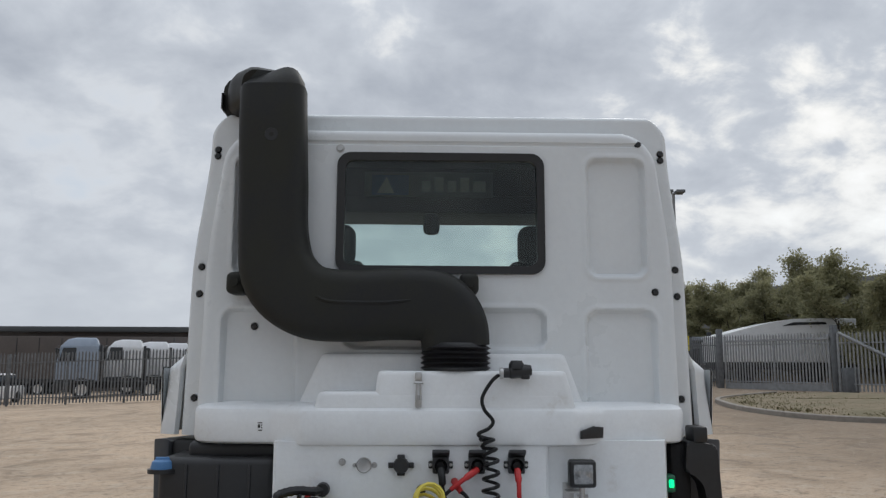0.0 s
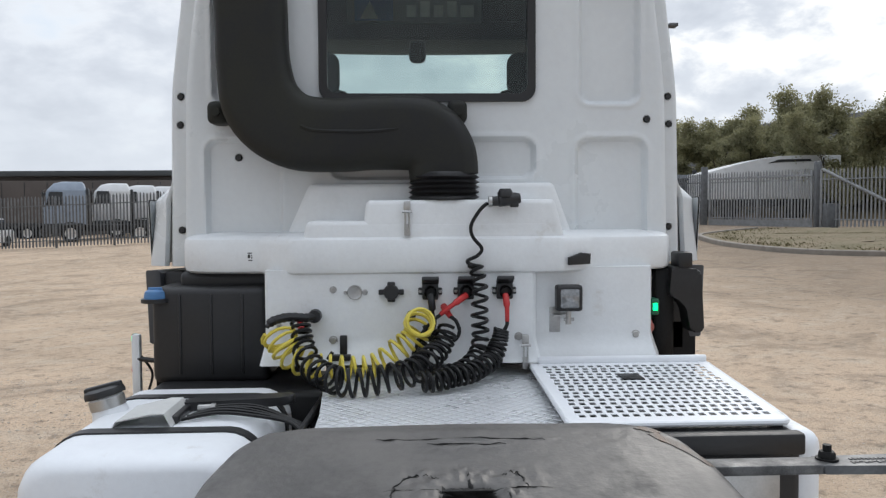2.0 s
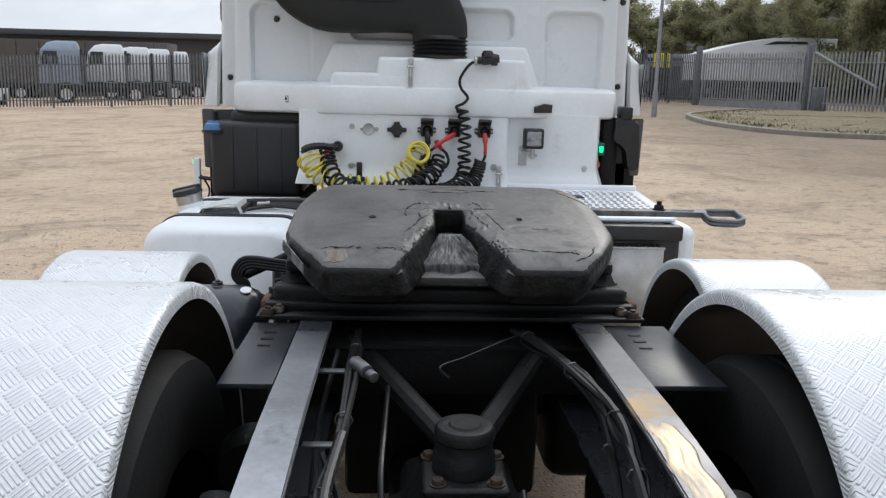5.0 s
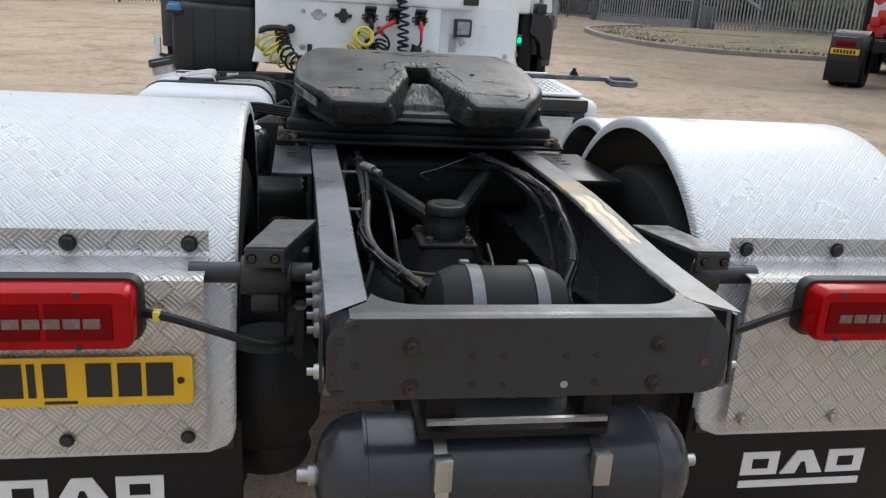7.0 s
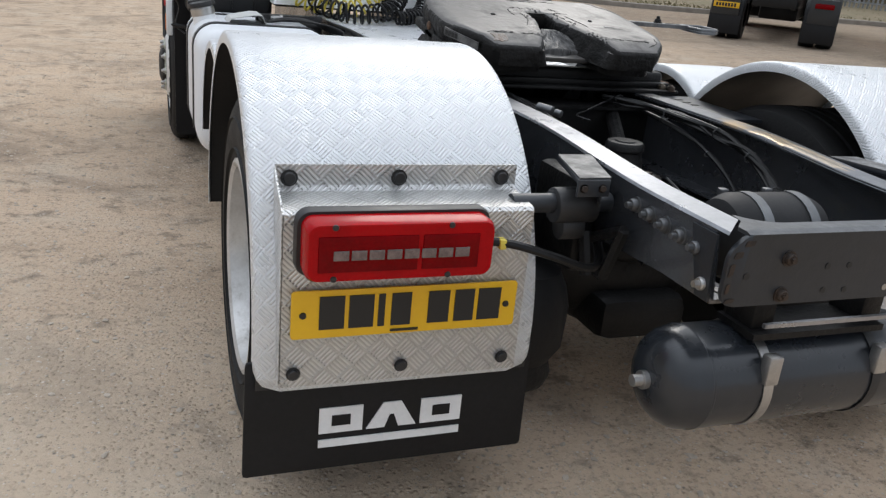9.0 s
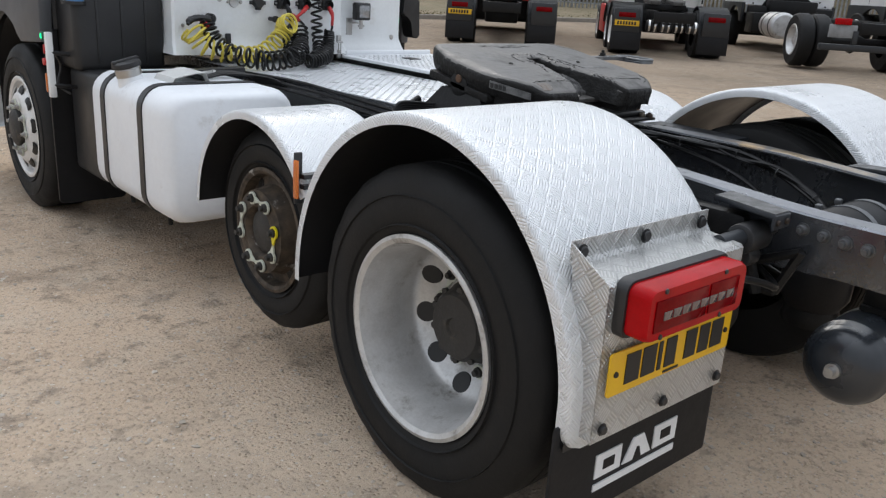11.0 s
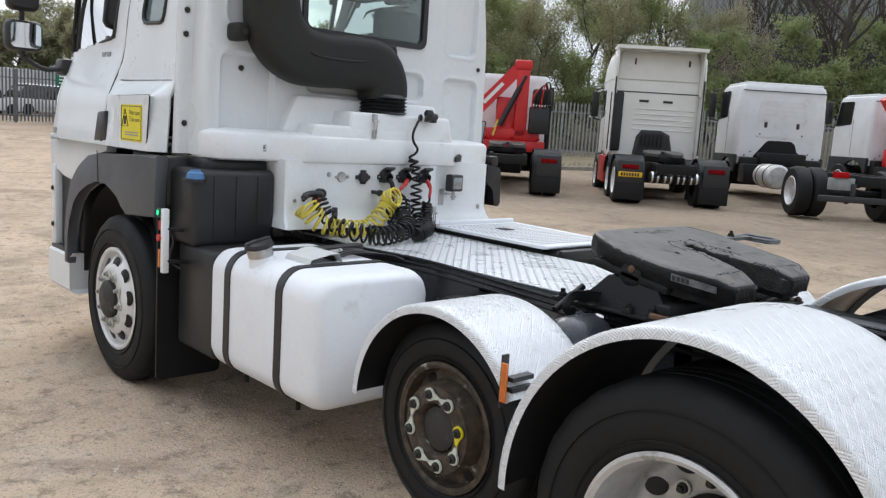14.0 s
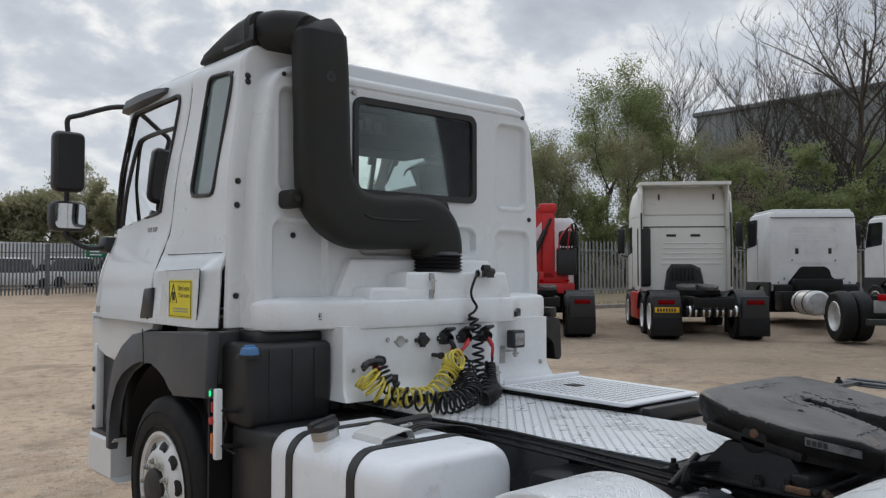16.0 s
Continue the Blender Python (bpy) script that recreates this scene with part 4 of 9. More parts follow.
for x, z in ((-0.893, 2.063), (0.122, 2.065)):
    part("lug", merge(box(x - 0.042, x + 0.042, 3.96, 4.09, z - 0.048, z + 0.048, 0.025, 3), rod((x, 3.94, z), (x, 3.97, z), 0.018, 10)), BLACK_PLASTIC, pipe)
part("rib", tube(spline([(-0.53, 3.868, 1.995), (-0.46, 3.865, 1.975), (-0.25, 3.863, 1.972), (-0.13, 3.866, 1.982)], 6), 0.008, 6), BLACK_PLASTIC, pipe)
part("plug_hole", lathe([(0.0, -0.002), (0.028, -0.004), (0.034, 0.004)], 16, "y", (-0.742, 3.874, 2.70)), BLACK_SMOOTH, pipe)

# ---- air lines below the sockets ----
def swell(a, b, c):
    """A coil's radius from its start over its middle to its end."""
    return lambda f: a + (b - a) * smooth(0.0, 0.35, f) + (c - b) * smooth(0.6, 1.0, f)


yellow = part("yellow_air_line", coil([(-0.612, 3.735, 1.152), (-0.597, 3.715, 1.125), (-0.560, 3.70, 1.078), (-0.476, 3.67, 1.043), (-0.391, 3.66, 1.030), (-0.296, 3.66, 1.029), (-0.212, 3.66, 1.047), (-0.128, 3.68, 1.100), (-0.082, 3.695, 1.135), (-0.058, 3.70, 1.172), (-0.052, 3.68, 1.200), (-0.046, 3.65, 1.212)], swell(0.066, 0.046, 0.055), 22, 0.0070), YELLOW_COIL, truck, "yellow coiled air hose")
part("fitting", merge(tube(spline([(-0.652, 3.70, 1.190), (-0.628, 3.72, 1.212), (-0.57, 3.745, 1.222), (-0.505, 3.765, 1.216), (-0.475, 3.80, 1.218)], 6), [0.010] * 3 + [0.017, 0.019, 0.017, 0.020] * 5 + [0.022, 0.022], 10), lathe([(0, -0.01), (0.026, -0.01), (0.028, 0.0), (0.028, 0.03), (0.018, 0.042), (0, 0.042)], 12, "y", (-0.475, FACE - 0.042, 1.218))), BLACK_SMOOTH, yellow, "black hose connector")
line = part("black_air_line", coil([(-0.524, 3.735, 1.200), (-0.520, 3.715, 1.155), (-0.502, 3.68, 1.100), (-0.455, 3.58, 1.045), (-0.390, 3.48, 1.026), (-0.331, 3.45, 1.020), (-0.246, 3.45, 1.020), (-0.161, 3.46, 1.028), (-0.086, 3.50, 1.045), (-0.030, 3.56, 1.066), (0.010, 3.64, 1.085), (0.041, 3.68, 1.125), (0.066, 3.71, 1.170)], swell(0.036, 0.050, 0.038), 25, 0.0072), BLACK_COIL, truck, "black coiled air hose")
part("fitting", tube([(-0.535, FACE - 0.03, 1.212), (-0.527, 3.75, 1.190), (-0.522, 3.735, 1.175)], 0.013, 10), RED_PLASTIC, line, "faded red hose end")
part("black_cable", coil([(-0.048, 3.46, 1.012), (0.028, 3.49, 1.013), (0.095, 3.53, 1.020), (0.165, 3.59, 1.028), (0.222, 3.68, 1.042), (0.260, 3.72, 1.085), (0.273, 3.735, 1.130), (0.281, 3.74, 1.160)], swell(0.034, 0.036, 0.026), 21, 0.0074), BLACK_COIL, truck, "black coiled electric cable")
part("black_cable", coil([(0.180, 3.78, 1.425), (0.193, 3.76, 1.340), (0.195, 3.75, 1.225), (0.193, 3.74, 1.130), (0.172, 3.69, 1.060), (0.110, 3.59, 1.032), (0.040, 3.54, 1.020)], swell(0.026, 0.031, 0.034), 15, 0.0074), BLACK_COIL, truck, "black coiled electric cable")
part("black_cable", coil([(0.000, 3.745, 1.170), (-0.012, 3.73, 1.125), (-0.045, 3.67, 1.075), (-0.065, 3.60, 1.040)], 0.031, 9, 0.0072), BLACK_COIL, truck, "black coiled electric cable")
part("loose_lead", tube(spline([(0.232, 3.80, 1.672), (0.200, 3.785, 1.645), (0.163, 3.775, 1.583), (0.170, 3.775, 1.535), (0.205, 3.775, 1.490), (0.188, 3.775, 1.460), (0.148, 3.775, 1.440), (0.160, 3.775, 1.425), (0.206, 3.775, 1.415)], 8), 0.0078, 8), BLACK_COIL, truck, "hanging black lead")
o = part("coupling", merge(tube([(0.250, 3.800, 1.680), (0.275, 3.800, 1.681), (0.280, 3.800, 1.682), (0.345, 3.800, 1.690), (0.366, 3.800, 1.692)], [0.020, 0.020, 0.026, 0.026, 0.020], 14), lathe([(0, 0), (0.032, 0), (0.032, 0.018), (0.022, 0.034), (0, 0.034)], 14, "z", (0.305, 3.800, 1.697)), box(0.325, 0.358, 3.780, 3.820, 1.655, 1.675, 0.005)), BLACK_SMOOTH, truck, "black trailer coupling with a hose clamp")
part("hose_clamp", lathe([(0.020, 0), (0.0235, 0), (0.0235, 0.013), (0.020, 0.013)], 16, "x", (0.237, 3.800, 1.679)), STEEL, o)
part("lead", tube(spline([(-0.004, FACE - 0.06, 1.300), (0.000, FACE - 0.085, 1.268), (0.004, 3.745, 1.225), (0.012, 3.745, 1.190), (0.000, 3.735, 1.150)], 6), [0.015] * 10 + [0.0075] * 15, 10), BLACK_COIL, truck, "black plug and lead below a socket")
part("lead", tube(spline([(0.040, 3.752, 1.228), (0.010, 3.742, 1.205), (-0.030, 3.72, 1.168), (-0.058, 3.69, 1.128), (-0.065, 3.65, 1.09)], 6), 0.0078, 8), BLACK_COIL, truck, "black lead below a red plug")
part("lead", tube(spline([(0.305, 3.752, 1.198), (0.303, 3.745, 1.180), (0.288, 3.74, 1.150)], 6), 0.0078, 8), BLACK_COIL, truck, "black lead below a red plug")
end = part("lead", tube(spline([(0.073, 3.755, 1.218), (0.098, 3.745, 1.196), (0.110, 3.735, 1.160), (0.098, 3.73, 1.130), (0.080, 3.72, 1.120)], 6), 0.0078, 8), BLACK_COIL, truck, "black lead with a red hose end")
part("fitting", tube([(0.052, FACE - 0.01, 1.248), (0.058, 3.775, 1.238), (0.076, 3.752, 1.214)], [0.015, 0.014, 0.010], 10), RED_PLASTIC, end)
part("peg", merge(rod((-0.083, FACE, 1.222), (-0.083, 3.765, 1.222), 0.012), lathe([(0, 0), (0.017, 0), (0.019, 0.006), (0.019, 0.022), (0, 0.022)], 14, "y", (-0.083, 3.745, 1.222))), BLACK_SMOOTH, truck, "black rubber hose peg")
part("hose_hook", merge(box(-0.376, -0.346, FACE - 0.024, FACE - 0.004, 1.045, 1.135, 0.004), box(-0.410, -0.330, FACE - 0.055, FACE - 0.004, 1.035, 1.060, 0.006), rod((-0.425, FACE - 0.03, 1.040), (-0.405, FACE - 0.03, 1.070), 0.008)), BLACK_SMOOTH, truck, "black hose hook")

# ---- decks ----
part("deck_plate", slab([(-0.375, 2.09), (0.37, 2.09), (0.405, 3.10), (0.440, 3.85), (0.440, 4.08), (-0.43, 4.08), (-0.425, 3.62), (-0.395, 3.20)], 0.9585, 0.9645, "xy", 0.002), TREAD_DECK, truck, "white tread plate deck over the chassis")


def perforated(x0, x1, y0, y1, z, pitch):
    """A plate of square-cut bars round rows of slots."""
    nx, ny = int((x1 - x0) / pitch), int((y1 - y0) / pitch)
    bm = bmesh.new()
    px, py = (x1 - x0) / nx, (y1 - y0) / ny
    cache = {}

    def at(a, b, zz):
        k = (round(a, 4), round(b, 4), zz)
        if k not in cache:
            cache[k] = bm.verts.new((a, b, zz))
        return cache[k]
    for i in range(nx):
        for j in range(ny):
            a, b = x0 + i * px, y0 + j * py
            off = 0.14 if j % 2 else -0.14
            edge = i in (0, nx - 1) or j in (0, ny - 1)
            if edge:
                bm.faces.new((at(a, b, z), at(a + px, b, z), at(a + px, b + py, z), at(a, b + py, z)))
                continue
            h = [(a + px * (0.5 + sx * 0.30 + off * 0.6), b + py * (0.5 + sy * 0.33)) for sx, sy in ((-1, -1), (1, -1), (1, 1), (-1, 1))]
            o = [(a, b), (a + px, b), (a + px, b + py), (a, b + py)]
            for k in range(4):
                bm.faces.new((at(*o[k], z), at(*o[(k + 1) % 4], z), at(*h[(k + 1) % 4], z), at(*h[k], z)))
                bm.faces.new((at(*h[k], z), at(*h[(k + 1) % 4], z), at(*h[(k + 1) % 4], z - 0.003), at(*h[k], z - 0.003)))
    return bm


def splayed(bm):
    """The step plate widens towards the cab."""
    for v in bm.verts:
        k = (v.co.y - 2.85) / 0.95
        v.co.x = (0.380 + 0.025 * k) + (0.670 + 0.065 * k) * v.co.x
    return bm


step = part("step_plate", splayed(perforated(0.0, 1.0, 2.856, 3.79, 1.012, 0.050)), TANK_WHITE, truck, "white perforated step plate")
part("rim", splayed(tube([(x, y, 1.004) for x, y in round_poly([(0.0, 2.853), (1.0, 2.853), (1.0, 3.80), (0.0, 3.80)], 0.05, 5)], 0.010, 8, True)), TANK_WHITE, step)
part("back_lip", splayed(box(0.04, 1.0, 3.775, 3.80, 1.005, 1.040, 0.012, 3)), TANK_WHITE, step)
part("under_tray", box(0.42, 1.03, 2.90, 3.77, 0.972, 0.992), DARK, step)
part("plate_mark", box(0.70, 0.78, 3.44, 3.54, 1.0125, 1.017, 0.002), DARK, step)
silencer = part("silencer_box", merge(box(0.46, 1.062, 2.80, 3.95, 0.32, 0.985, 0.03, 3), box(0.46, 1.058, 2.77, 2.82, 0.925, 0.992, 0.012)), BLACK_SMOOTH, truck, "black box below the step plate")
part("side_cover", box(1.02, 1.135, 2.81, 3.6, 0.40, 0.985, 0.05, 4), TANK_WHITE, truck, "white side cover")
shield = part("heat_shield", merge(box(0.68, 0.978, 2.765, 2.785, 0.45, 0.900, 0.004), box(0.68, 0.978, 2.75, 2.79, 0.894, 0.905, 0.003)), STEEL, silencer, "bare stainless heat shield")
for k in range(12):
    part("louvre", box(0.70 + 0.022 * k, 0.714 + 0.022 * k, 2.752, 2.79, 0.9055, 0.912, 0.001), DARK, shield)


# ---- chassis ----
def rail_top(y):
    return 0.957 - 0.030 * smooth(0.92, 0.25, y)


RAIL_OUT, RAIL_IN = 0.386, 0.307


def rail(sign):
    """A frame rail: a channel that drops towards its rear end, where its top flange is cut off at an angle."""
    def low(y):
        return 0.70 + 0.07 * smooth(0.9, 0.2, y)
    ys = [0.02, 0.2, 0.4, 0.6, 0.8, 1.0, 1.2, 1.6, 2.4, 3.2, 4.0, 5.8]
    xo, xi = RAIL_OUT * sign, RAIL_IN * sign
    t = 0.009
    rings = []
    for y in ys:
        a, b = low(y), rail_top(y)
        f = 0.055 if y < 0.1 else 0.0
        rings.append([(xo, y, a), (xo, y + f * 0.4, b), (xi, y + f, b), (xi, y + f, b - t), (xo - t * sign, y + f * 0.4, b - t), (xo - t * sign, y, a + t), (xi, y, a + t), (xi, y, a)])
    return loft(rings)


for sign in (-1, 1):
    r = part("frame_rail", rail(sign), RAIL, truck, "dark grey steel frame rail")
    for y, z in ((0.045, 0.805), (0.085, 0.868), (0.145, 0.872), (0.205, 0.876), (0.265, 0.880), (0.325, 0.884)):
        part("rail_bolt", moved(merge(bolt_head(0.0145, 0.014), rod((0, 0, 0), (0, -0.026, 0), 0.0075, 8), lathe([(0.0, -0.001), (0.019, -0.001), (0.019, 0.003), (0.0, 0.003)], 14, "y")), Matrix.Translation((sign * (RAIL_OUT + 0.003), y, z)) @ Matrix.Rotation(radians(90 * sign), 4, "Z")), BAND if y > 0.06 else STEEL, r)
    # a paler metal cap puts the sky's sheen on the rail top
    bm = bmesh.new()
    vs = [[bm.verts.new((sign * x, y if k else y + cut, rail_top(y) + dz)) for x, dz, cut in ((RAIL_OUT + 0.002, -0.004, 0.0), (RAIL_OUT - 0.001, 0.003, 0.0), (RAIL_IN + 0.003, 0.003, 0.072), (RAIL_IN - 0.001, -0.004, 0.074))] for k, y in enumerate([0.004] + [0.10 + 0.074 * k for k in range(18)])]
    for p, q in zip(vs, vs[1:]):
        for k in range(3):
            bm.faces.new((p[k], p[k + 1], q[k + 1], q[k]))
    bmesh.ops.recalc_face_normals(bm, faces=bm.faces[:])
    part("flange_top", bm, SATIN if sign < 0 else RUBBED_SHEEN, r, "worn satin top of the rail, sheen in its tone" if sign < 0 else "rubbed rail top with brown scuffs, sheen in its tone")
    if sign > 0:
        part("gloss_scuff", sheet(lambda u, v: (0.312 + 0.060 * u + 0.008 * noise.noise(Vector((v * 6, 1, 2))), 0.42 + 0.42 * v + 0.03 * noise.noise(Vector((u * 4, 7, 2))), rail_top(0.42 + 0.42 * v) + 0.0042 - 0.0025 * smooth(0.40, 0.5, max(abs(u - 0.5), abs(v - 0.5)))), 10, 30), GLOSS_SCUFF, r, "rubbed patch with a golden gloss in its colour")
    part("gusset", slab([(0.02, 0.775), (0.06, 0.775), (0.11, 0.915), (0.03, 0.915)], sign * (RAIL_OUT + 0.002), sign * (RAIL_OUT + 0.008), "yz"), CHASSIS, r)
    outer = 0.505 if sign < 0 else 0.552
    end = 1.46
    angle = part("mount_angle", merge(box(min(sign * (RAIL_OUT + 0.006), sign * outer), max(sign * (RAIL_OUT + 0.006), sign * outer), 1.03, end, 0.938, 0.950, 0.002), box(min(sign * (RAIL_OUT + 0.006), sign * (RAIL_OUT + 0.016)), max(sign * (RAIL_OUT + 0.006), sign * (RAIL_OUT + 0.016)), 1.03, end, 0.79, 0.94)), CHASSIS, truck, "dark grey fifth wheel mounting angle")
    for y in (1.27, 1.32, 1.37):
        part("slot", box(min(sign * 0.435, sign * 0.465), max(sign * 0.435, sign * 0.465), y, y + 0.012, 0.9502, 0.952, 0.0), GREASE_THICK, angle)

# rear crossmember: a plate with a folded top lip that sweeps into the rails, and drilled holes
end_plate = slab(round_poly([(-0.383, 0.79), (-0.36, 0.772), (0.335, 0.772), (0.363, 0.79), (0.363, 0.890), (0.328, 0.926), (-0.345, 0.926), (-0.383, 0.890)], 0.012, 3), -0.006, 0.006, "xz", 0.003)
cross = part("crossmember", merge(end_plate, box(-0.345, 0.328, 0.0, 0.075, 0.772, 0.782, 0.003)), CHASSIS, truck, "dark grey drilled rear crossmember")


def lip(u, v):
    """The top lip: narrow in the middle, widening into a quarter round at either rail."""
    x = -0.345 + 0.673 * u
    to_rail = max(0.0, 0.307 - abs(x))
    back = 0.050 + 0.090 * (1 - math.sqrt(max(0.0, 1 - max(0.0, 1 - to_rail / 0.10) ** 2)))
    if abs(x) > 0.307:
        back = 0.070 - 1.0 * (abs(x) - 0.307)
    y = -0.004 + (back + 0.004) * v
    return x, y, 0.926 + 0.004 * smooth(0.0, 0.25, v)


part("top_lip", sheet(lip, 60, 8, None, 0.008), LIP, cross, "top lip of the crossmember, skylight in its tone")
for x in (-0.235, 0.223):
    for z in (0.873, 0.794):
        part("crossmember_bolt", moved(merge(bolt_head(0.0125, 0.012), rod((0, 0, 0), (0, -0.018, 0), 0.006, 8), lathe([(0, -0.002), (0.017, -0.002), (0.017, 0.002), (0, 0.002)], 14, "y")), Matrix.Translation((x, -0.007, z))), RUSTY_BOLT, cross, "dull rusty bolt")
for x, z, w, h in ((-0.373, 0.812, 0.010, 0.024), (-0.372, 0.852, 0.013, 0.030), (-0.362, 0.884, 0.022, 0.016), (-0.340, 0.908, 0.026, 0.014), (-0.362, 0.786, 0.026, 0.010)):
    part("rusty_edge", slab(round_poly([(x - w / 2, z - h / 2), (x + w * 0.4, z - h * 0.3), (x + w / 2, z + h / 2), (x - w * 0.35, z + h * 0.42)], 0.004, 3), -0.0078, -0.0055, "xz"), RUSTY_BOLT, cross, "rusty chipped edge")
for x, z, r, m in ((-0.127, 0.852, 0.0078, DARK), (-0.069, 0.852, 0.0078, DARK), (0.048, 0.852, 0.0078, DARK), (0.106, 0.852, 0.0078, DARK), (-0.124, 0.798, 0.0078, DARK), (-0.066, 0.796, 0.0078, DARK), (0.048, 0.796, 0.0085, STEEL), (0.108, 0.798, 0.0078, DARK), (-0.332, 0.838, 0.009, DARK), (0.318, 0.836, 0.009, RUST)):
    part("drilled_hole", lathe([(0, 0), (r * 0.85, 0), (r * 0.85, -0.001), (0, -0.001)], 14, "y", (x, -0.0065, z)), BLACK_PRINT if m is DARK else m, cross)
for y in (1.45, 2.5, 4.2):
    part("inner_crossmember", merge(box(-0.386, 0.386, y, y + 0.10, 0.76, 0.90, 0.01), box(-0.386, 0.386, y - 0.03, y + 0.13, 0.895, 0.905)), DARK, truck)

# transverse air tank below the crossmember
tank = part("air_tank", lathe([(0, -0.395), (0.03, -0.394), (0.06, -0.388), (0.085, -0.377), (0.105, -0.358), (0.117, -0.335), (0.122, -0.305), (0.1235, -0.303), (0.1235, -0.297), (0.122, -0.295), (0.122, 0.295), (0.1235, 0.297), (0.1235, 0.303), (0.122, 0.305), (0.117, 0.335), (0.105, 0.358), (0.085, 0.377), (0.06, 0.388), (0.03, 0.394), (0, 0.395)], 40, "x", (0, 0.16, 0.52)), AIR_TANK, truck, "grey transverse compressed air tank")
for x in (-0.40, 0.40):
    part("drain_plug", lathe([(0, -0.03), (0.014, -0.03), (0.014, -0.008), (0.022, -0.008), (0.022, 0.008), (0.014, 0.008), (0.014, 0.03), (0, 0.03)], 12, "x", (x, 0.16, 0.52)), STEEL, tank)
for x in (-0.155, 0.165):
    part("tank_strap", lathe([(0.1235, -0.013), (0.126, -0.013), (0.126, 0.013), (0.1235, 0.013)], 40, "x", (x, 0.16, 0.52)), STEEL if x < 0 else BLACK_SMOOTH, tank, "steel tank strap")
    part("buckle", box(x - 0.018, x + 0.018, 0.03, 0.06, 0.55, 0.62, 0.004), STEEL, tank)
    part("hanger", box(x - 0.03, x + 0.03, 0.10, 0.20, 0.63, 0.775, 0.004), DARK, tank)
part("tank_beam", box(-0.19, 0.17, 0.055, 0.065, 0.682, 0.692), SATIN, tank)
part("tank_beam", box(-0.20, 0.18, 0.07, 0.20, 0.645, 0.66), DARK, tank)

# axle, differential and upper tank between the rails
part("axle_housing", merge(lathe([(0, -0.95), (0.09, -0.95), (0.09, -0.35), (0.16, -0.22), (0.22, -0.1), (0.22, 0.1), (0.16, 0.22), (0.09, 0.35), (0.09, 0.95), (0, 0.95)], 24, "x", (0, 1.01, 0.49)), box(-0.13, 0.13, 0.75, 1.25, 0.55, 0.70, 0.04, 3)), DARK, truck, "black drive axle")
o = part("diff_mount", merge(lathe([(0, 0.078), (0.030, 0.078), (0.034, 0.074), (0.048, 0.076), (0.056, 0.074), (0.062, 0.066), (0.063, 0.050), (0.058, 0.044), (0.060, 0.020), (0.064, 0.014), (0.066, -0.02)], 32, "z", (0.0, 1.0, 0.802)), box(-0.088, 0.088, 0.905, 1.095, 0.762, 0.780, 0.012, 3), loft([[(a * 1.0, 1.0 + b, 0.764) for a, b in rrect(0.17, 0.18, 0.03, 4)], [(a * 1.5, 1.0 + b * 1.25, 0.69) for a, b in rrect(0.17, 0.18, 0.05, 4)], [(a * 2.3, 1.0 + b * 1.7, 0.62) for a, b in rrect(0.17, 0.18, 0.07, 4)]])), DARK, truck, "black axle top mount")
for x, y in ((-0.056, 0.93), (0.060, 0.93), (-0.070, 1.05), (0.072, 1.05)):
    part("mount_bolt", moved(merge(bolt_head(0.013, 0.012), lathe([(0, -0.002), (0.018, -0.002), (0.018, 0.002), (0, 0.002)], 12, "y")), Matrix.Translation((x, y, 0.781)) @ Matrix.Rotation(radians(-90), 4, "X")), RUSTY_BOLT, o)
for x in (-0.11, 0.035):
    tag = part("yellow_tag", merge(box(x - 0.014, x + 0.014, 0.765, 0.780, 0.718, 0.732, 0.004), box(x - 0.008, x + 0.008, 0.757, 0.768, 0.708, 0.72, 0.003)), YELLOW_COIL, truck, "yellow cable tag")
part("brake_pipe", tube(spline([(-0.16, 1.25, 0.86), (-0.165, 1.0, 0.85), (-0.167, 0.86, 0.82), (-0.155, 0.78, 0.755), (-0.10, 0.75, 0.742), (0.05, 0.75, 0.742), (0.10, 0.78, 0.75), (0.11, 0.90, 0.78)], 8), 0.006, 8), BLACK_COIL, truck, "black brake pipe over the axle")
drum = part("round_tank", lathe([(0, -0.16), (0.06, -0.155), (0.095, -0.135), (0.11, -0.10), (0.11, 0.10), (0.095, 0.135), (0.06, 0.155), (0, 0.16)], 32, "x", (0.005, 0.34, 0.792)), RUBBER_FLAP, truck, "black round tank with two steel bands")
for x in (-0.058, 0.082):
    part("band", lathe([(0.1105, -0.014), (0.113, -0.014), (0.113, 0.014), (0.1105, 0.014)], 32, "x", (x, 0.34, 0.792)), BAND, drum)
    part("band_clip", box(x - 0.012, x + 0.012, 0.425, 0.445, 0.868, 0.888, 0.004), BAND, drum)
part("torque_arm", tube([(-0.22, 1.45, 0.87), (-0.03, 1.05, 0.815)], 0.026, 10), DARK, truck)
part("torque_arm", tube([(0.22, 1.45, 0.87), (0.03, 1.05, 0.815)], 0.026, 10), DARK, truck)
# added dark blocks keep the ground from showing through the frame
part("gap_block", merge(box(-0.16, 0.16, 0.72, 1.95, 0.30, 0.45, 0.05), box(-0.30, 0.30, 1.80, 1.90, 0.28, 0.85, 0.03)), DARK, truck, "added black block that closes the dark gap by the axle")
part("middle_axle", lathe([(0, -0.92), (0.07, -0.92), (0.07, -0.4), (0.09, 0), (0.07, 0.4), (0.07, 0.92), (0, 0.92)], 20, "x", (0, 2.01, 0.545)), DARK, truck, "black middle axle beam")
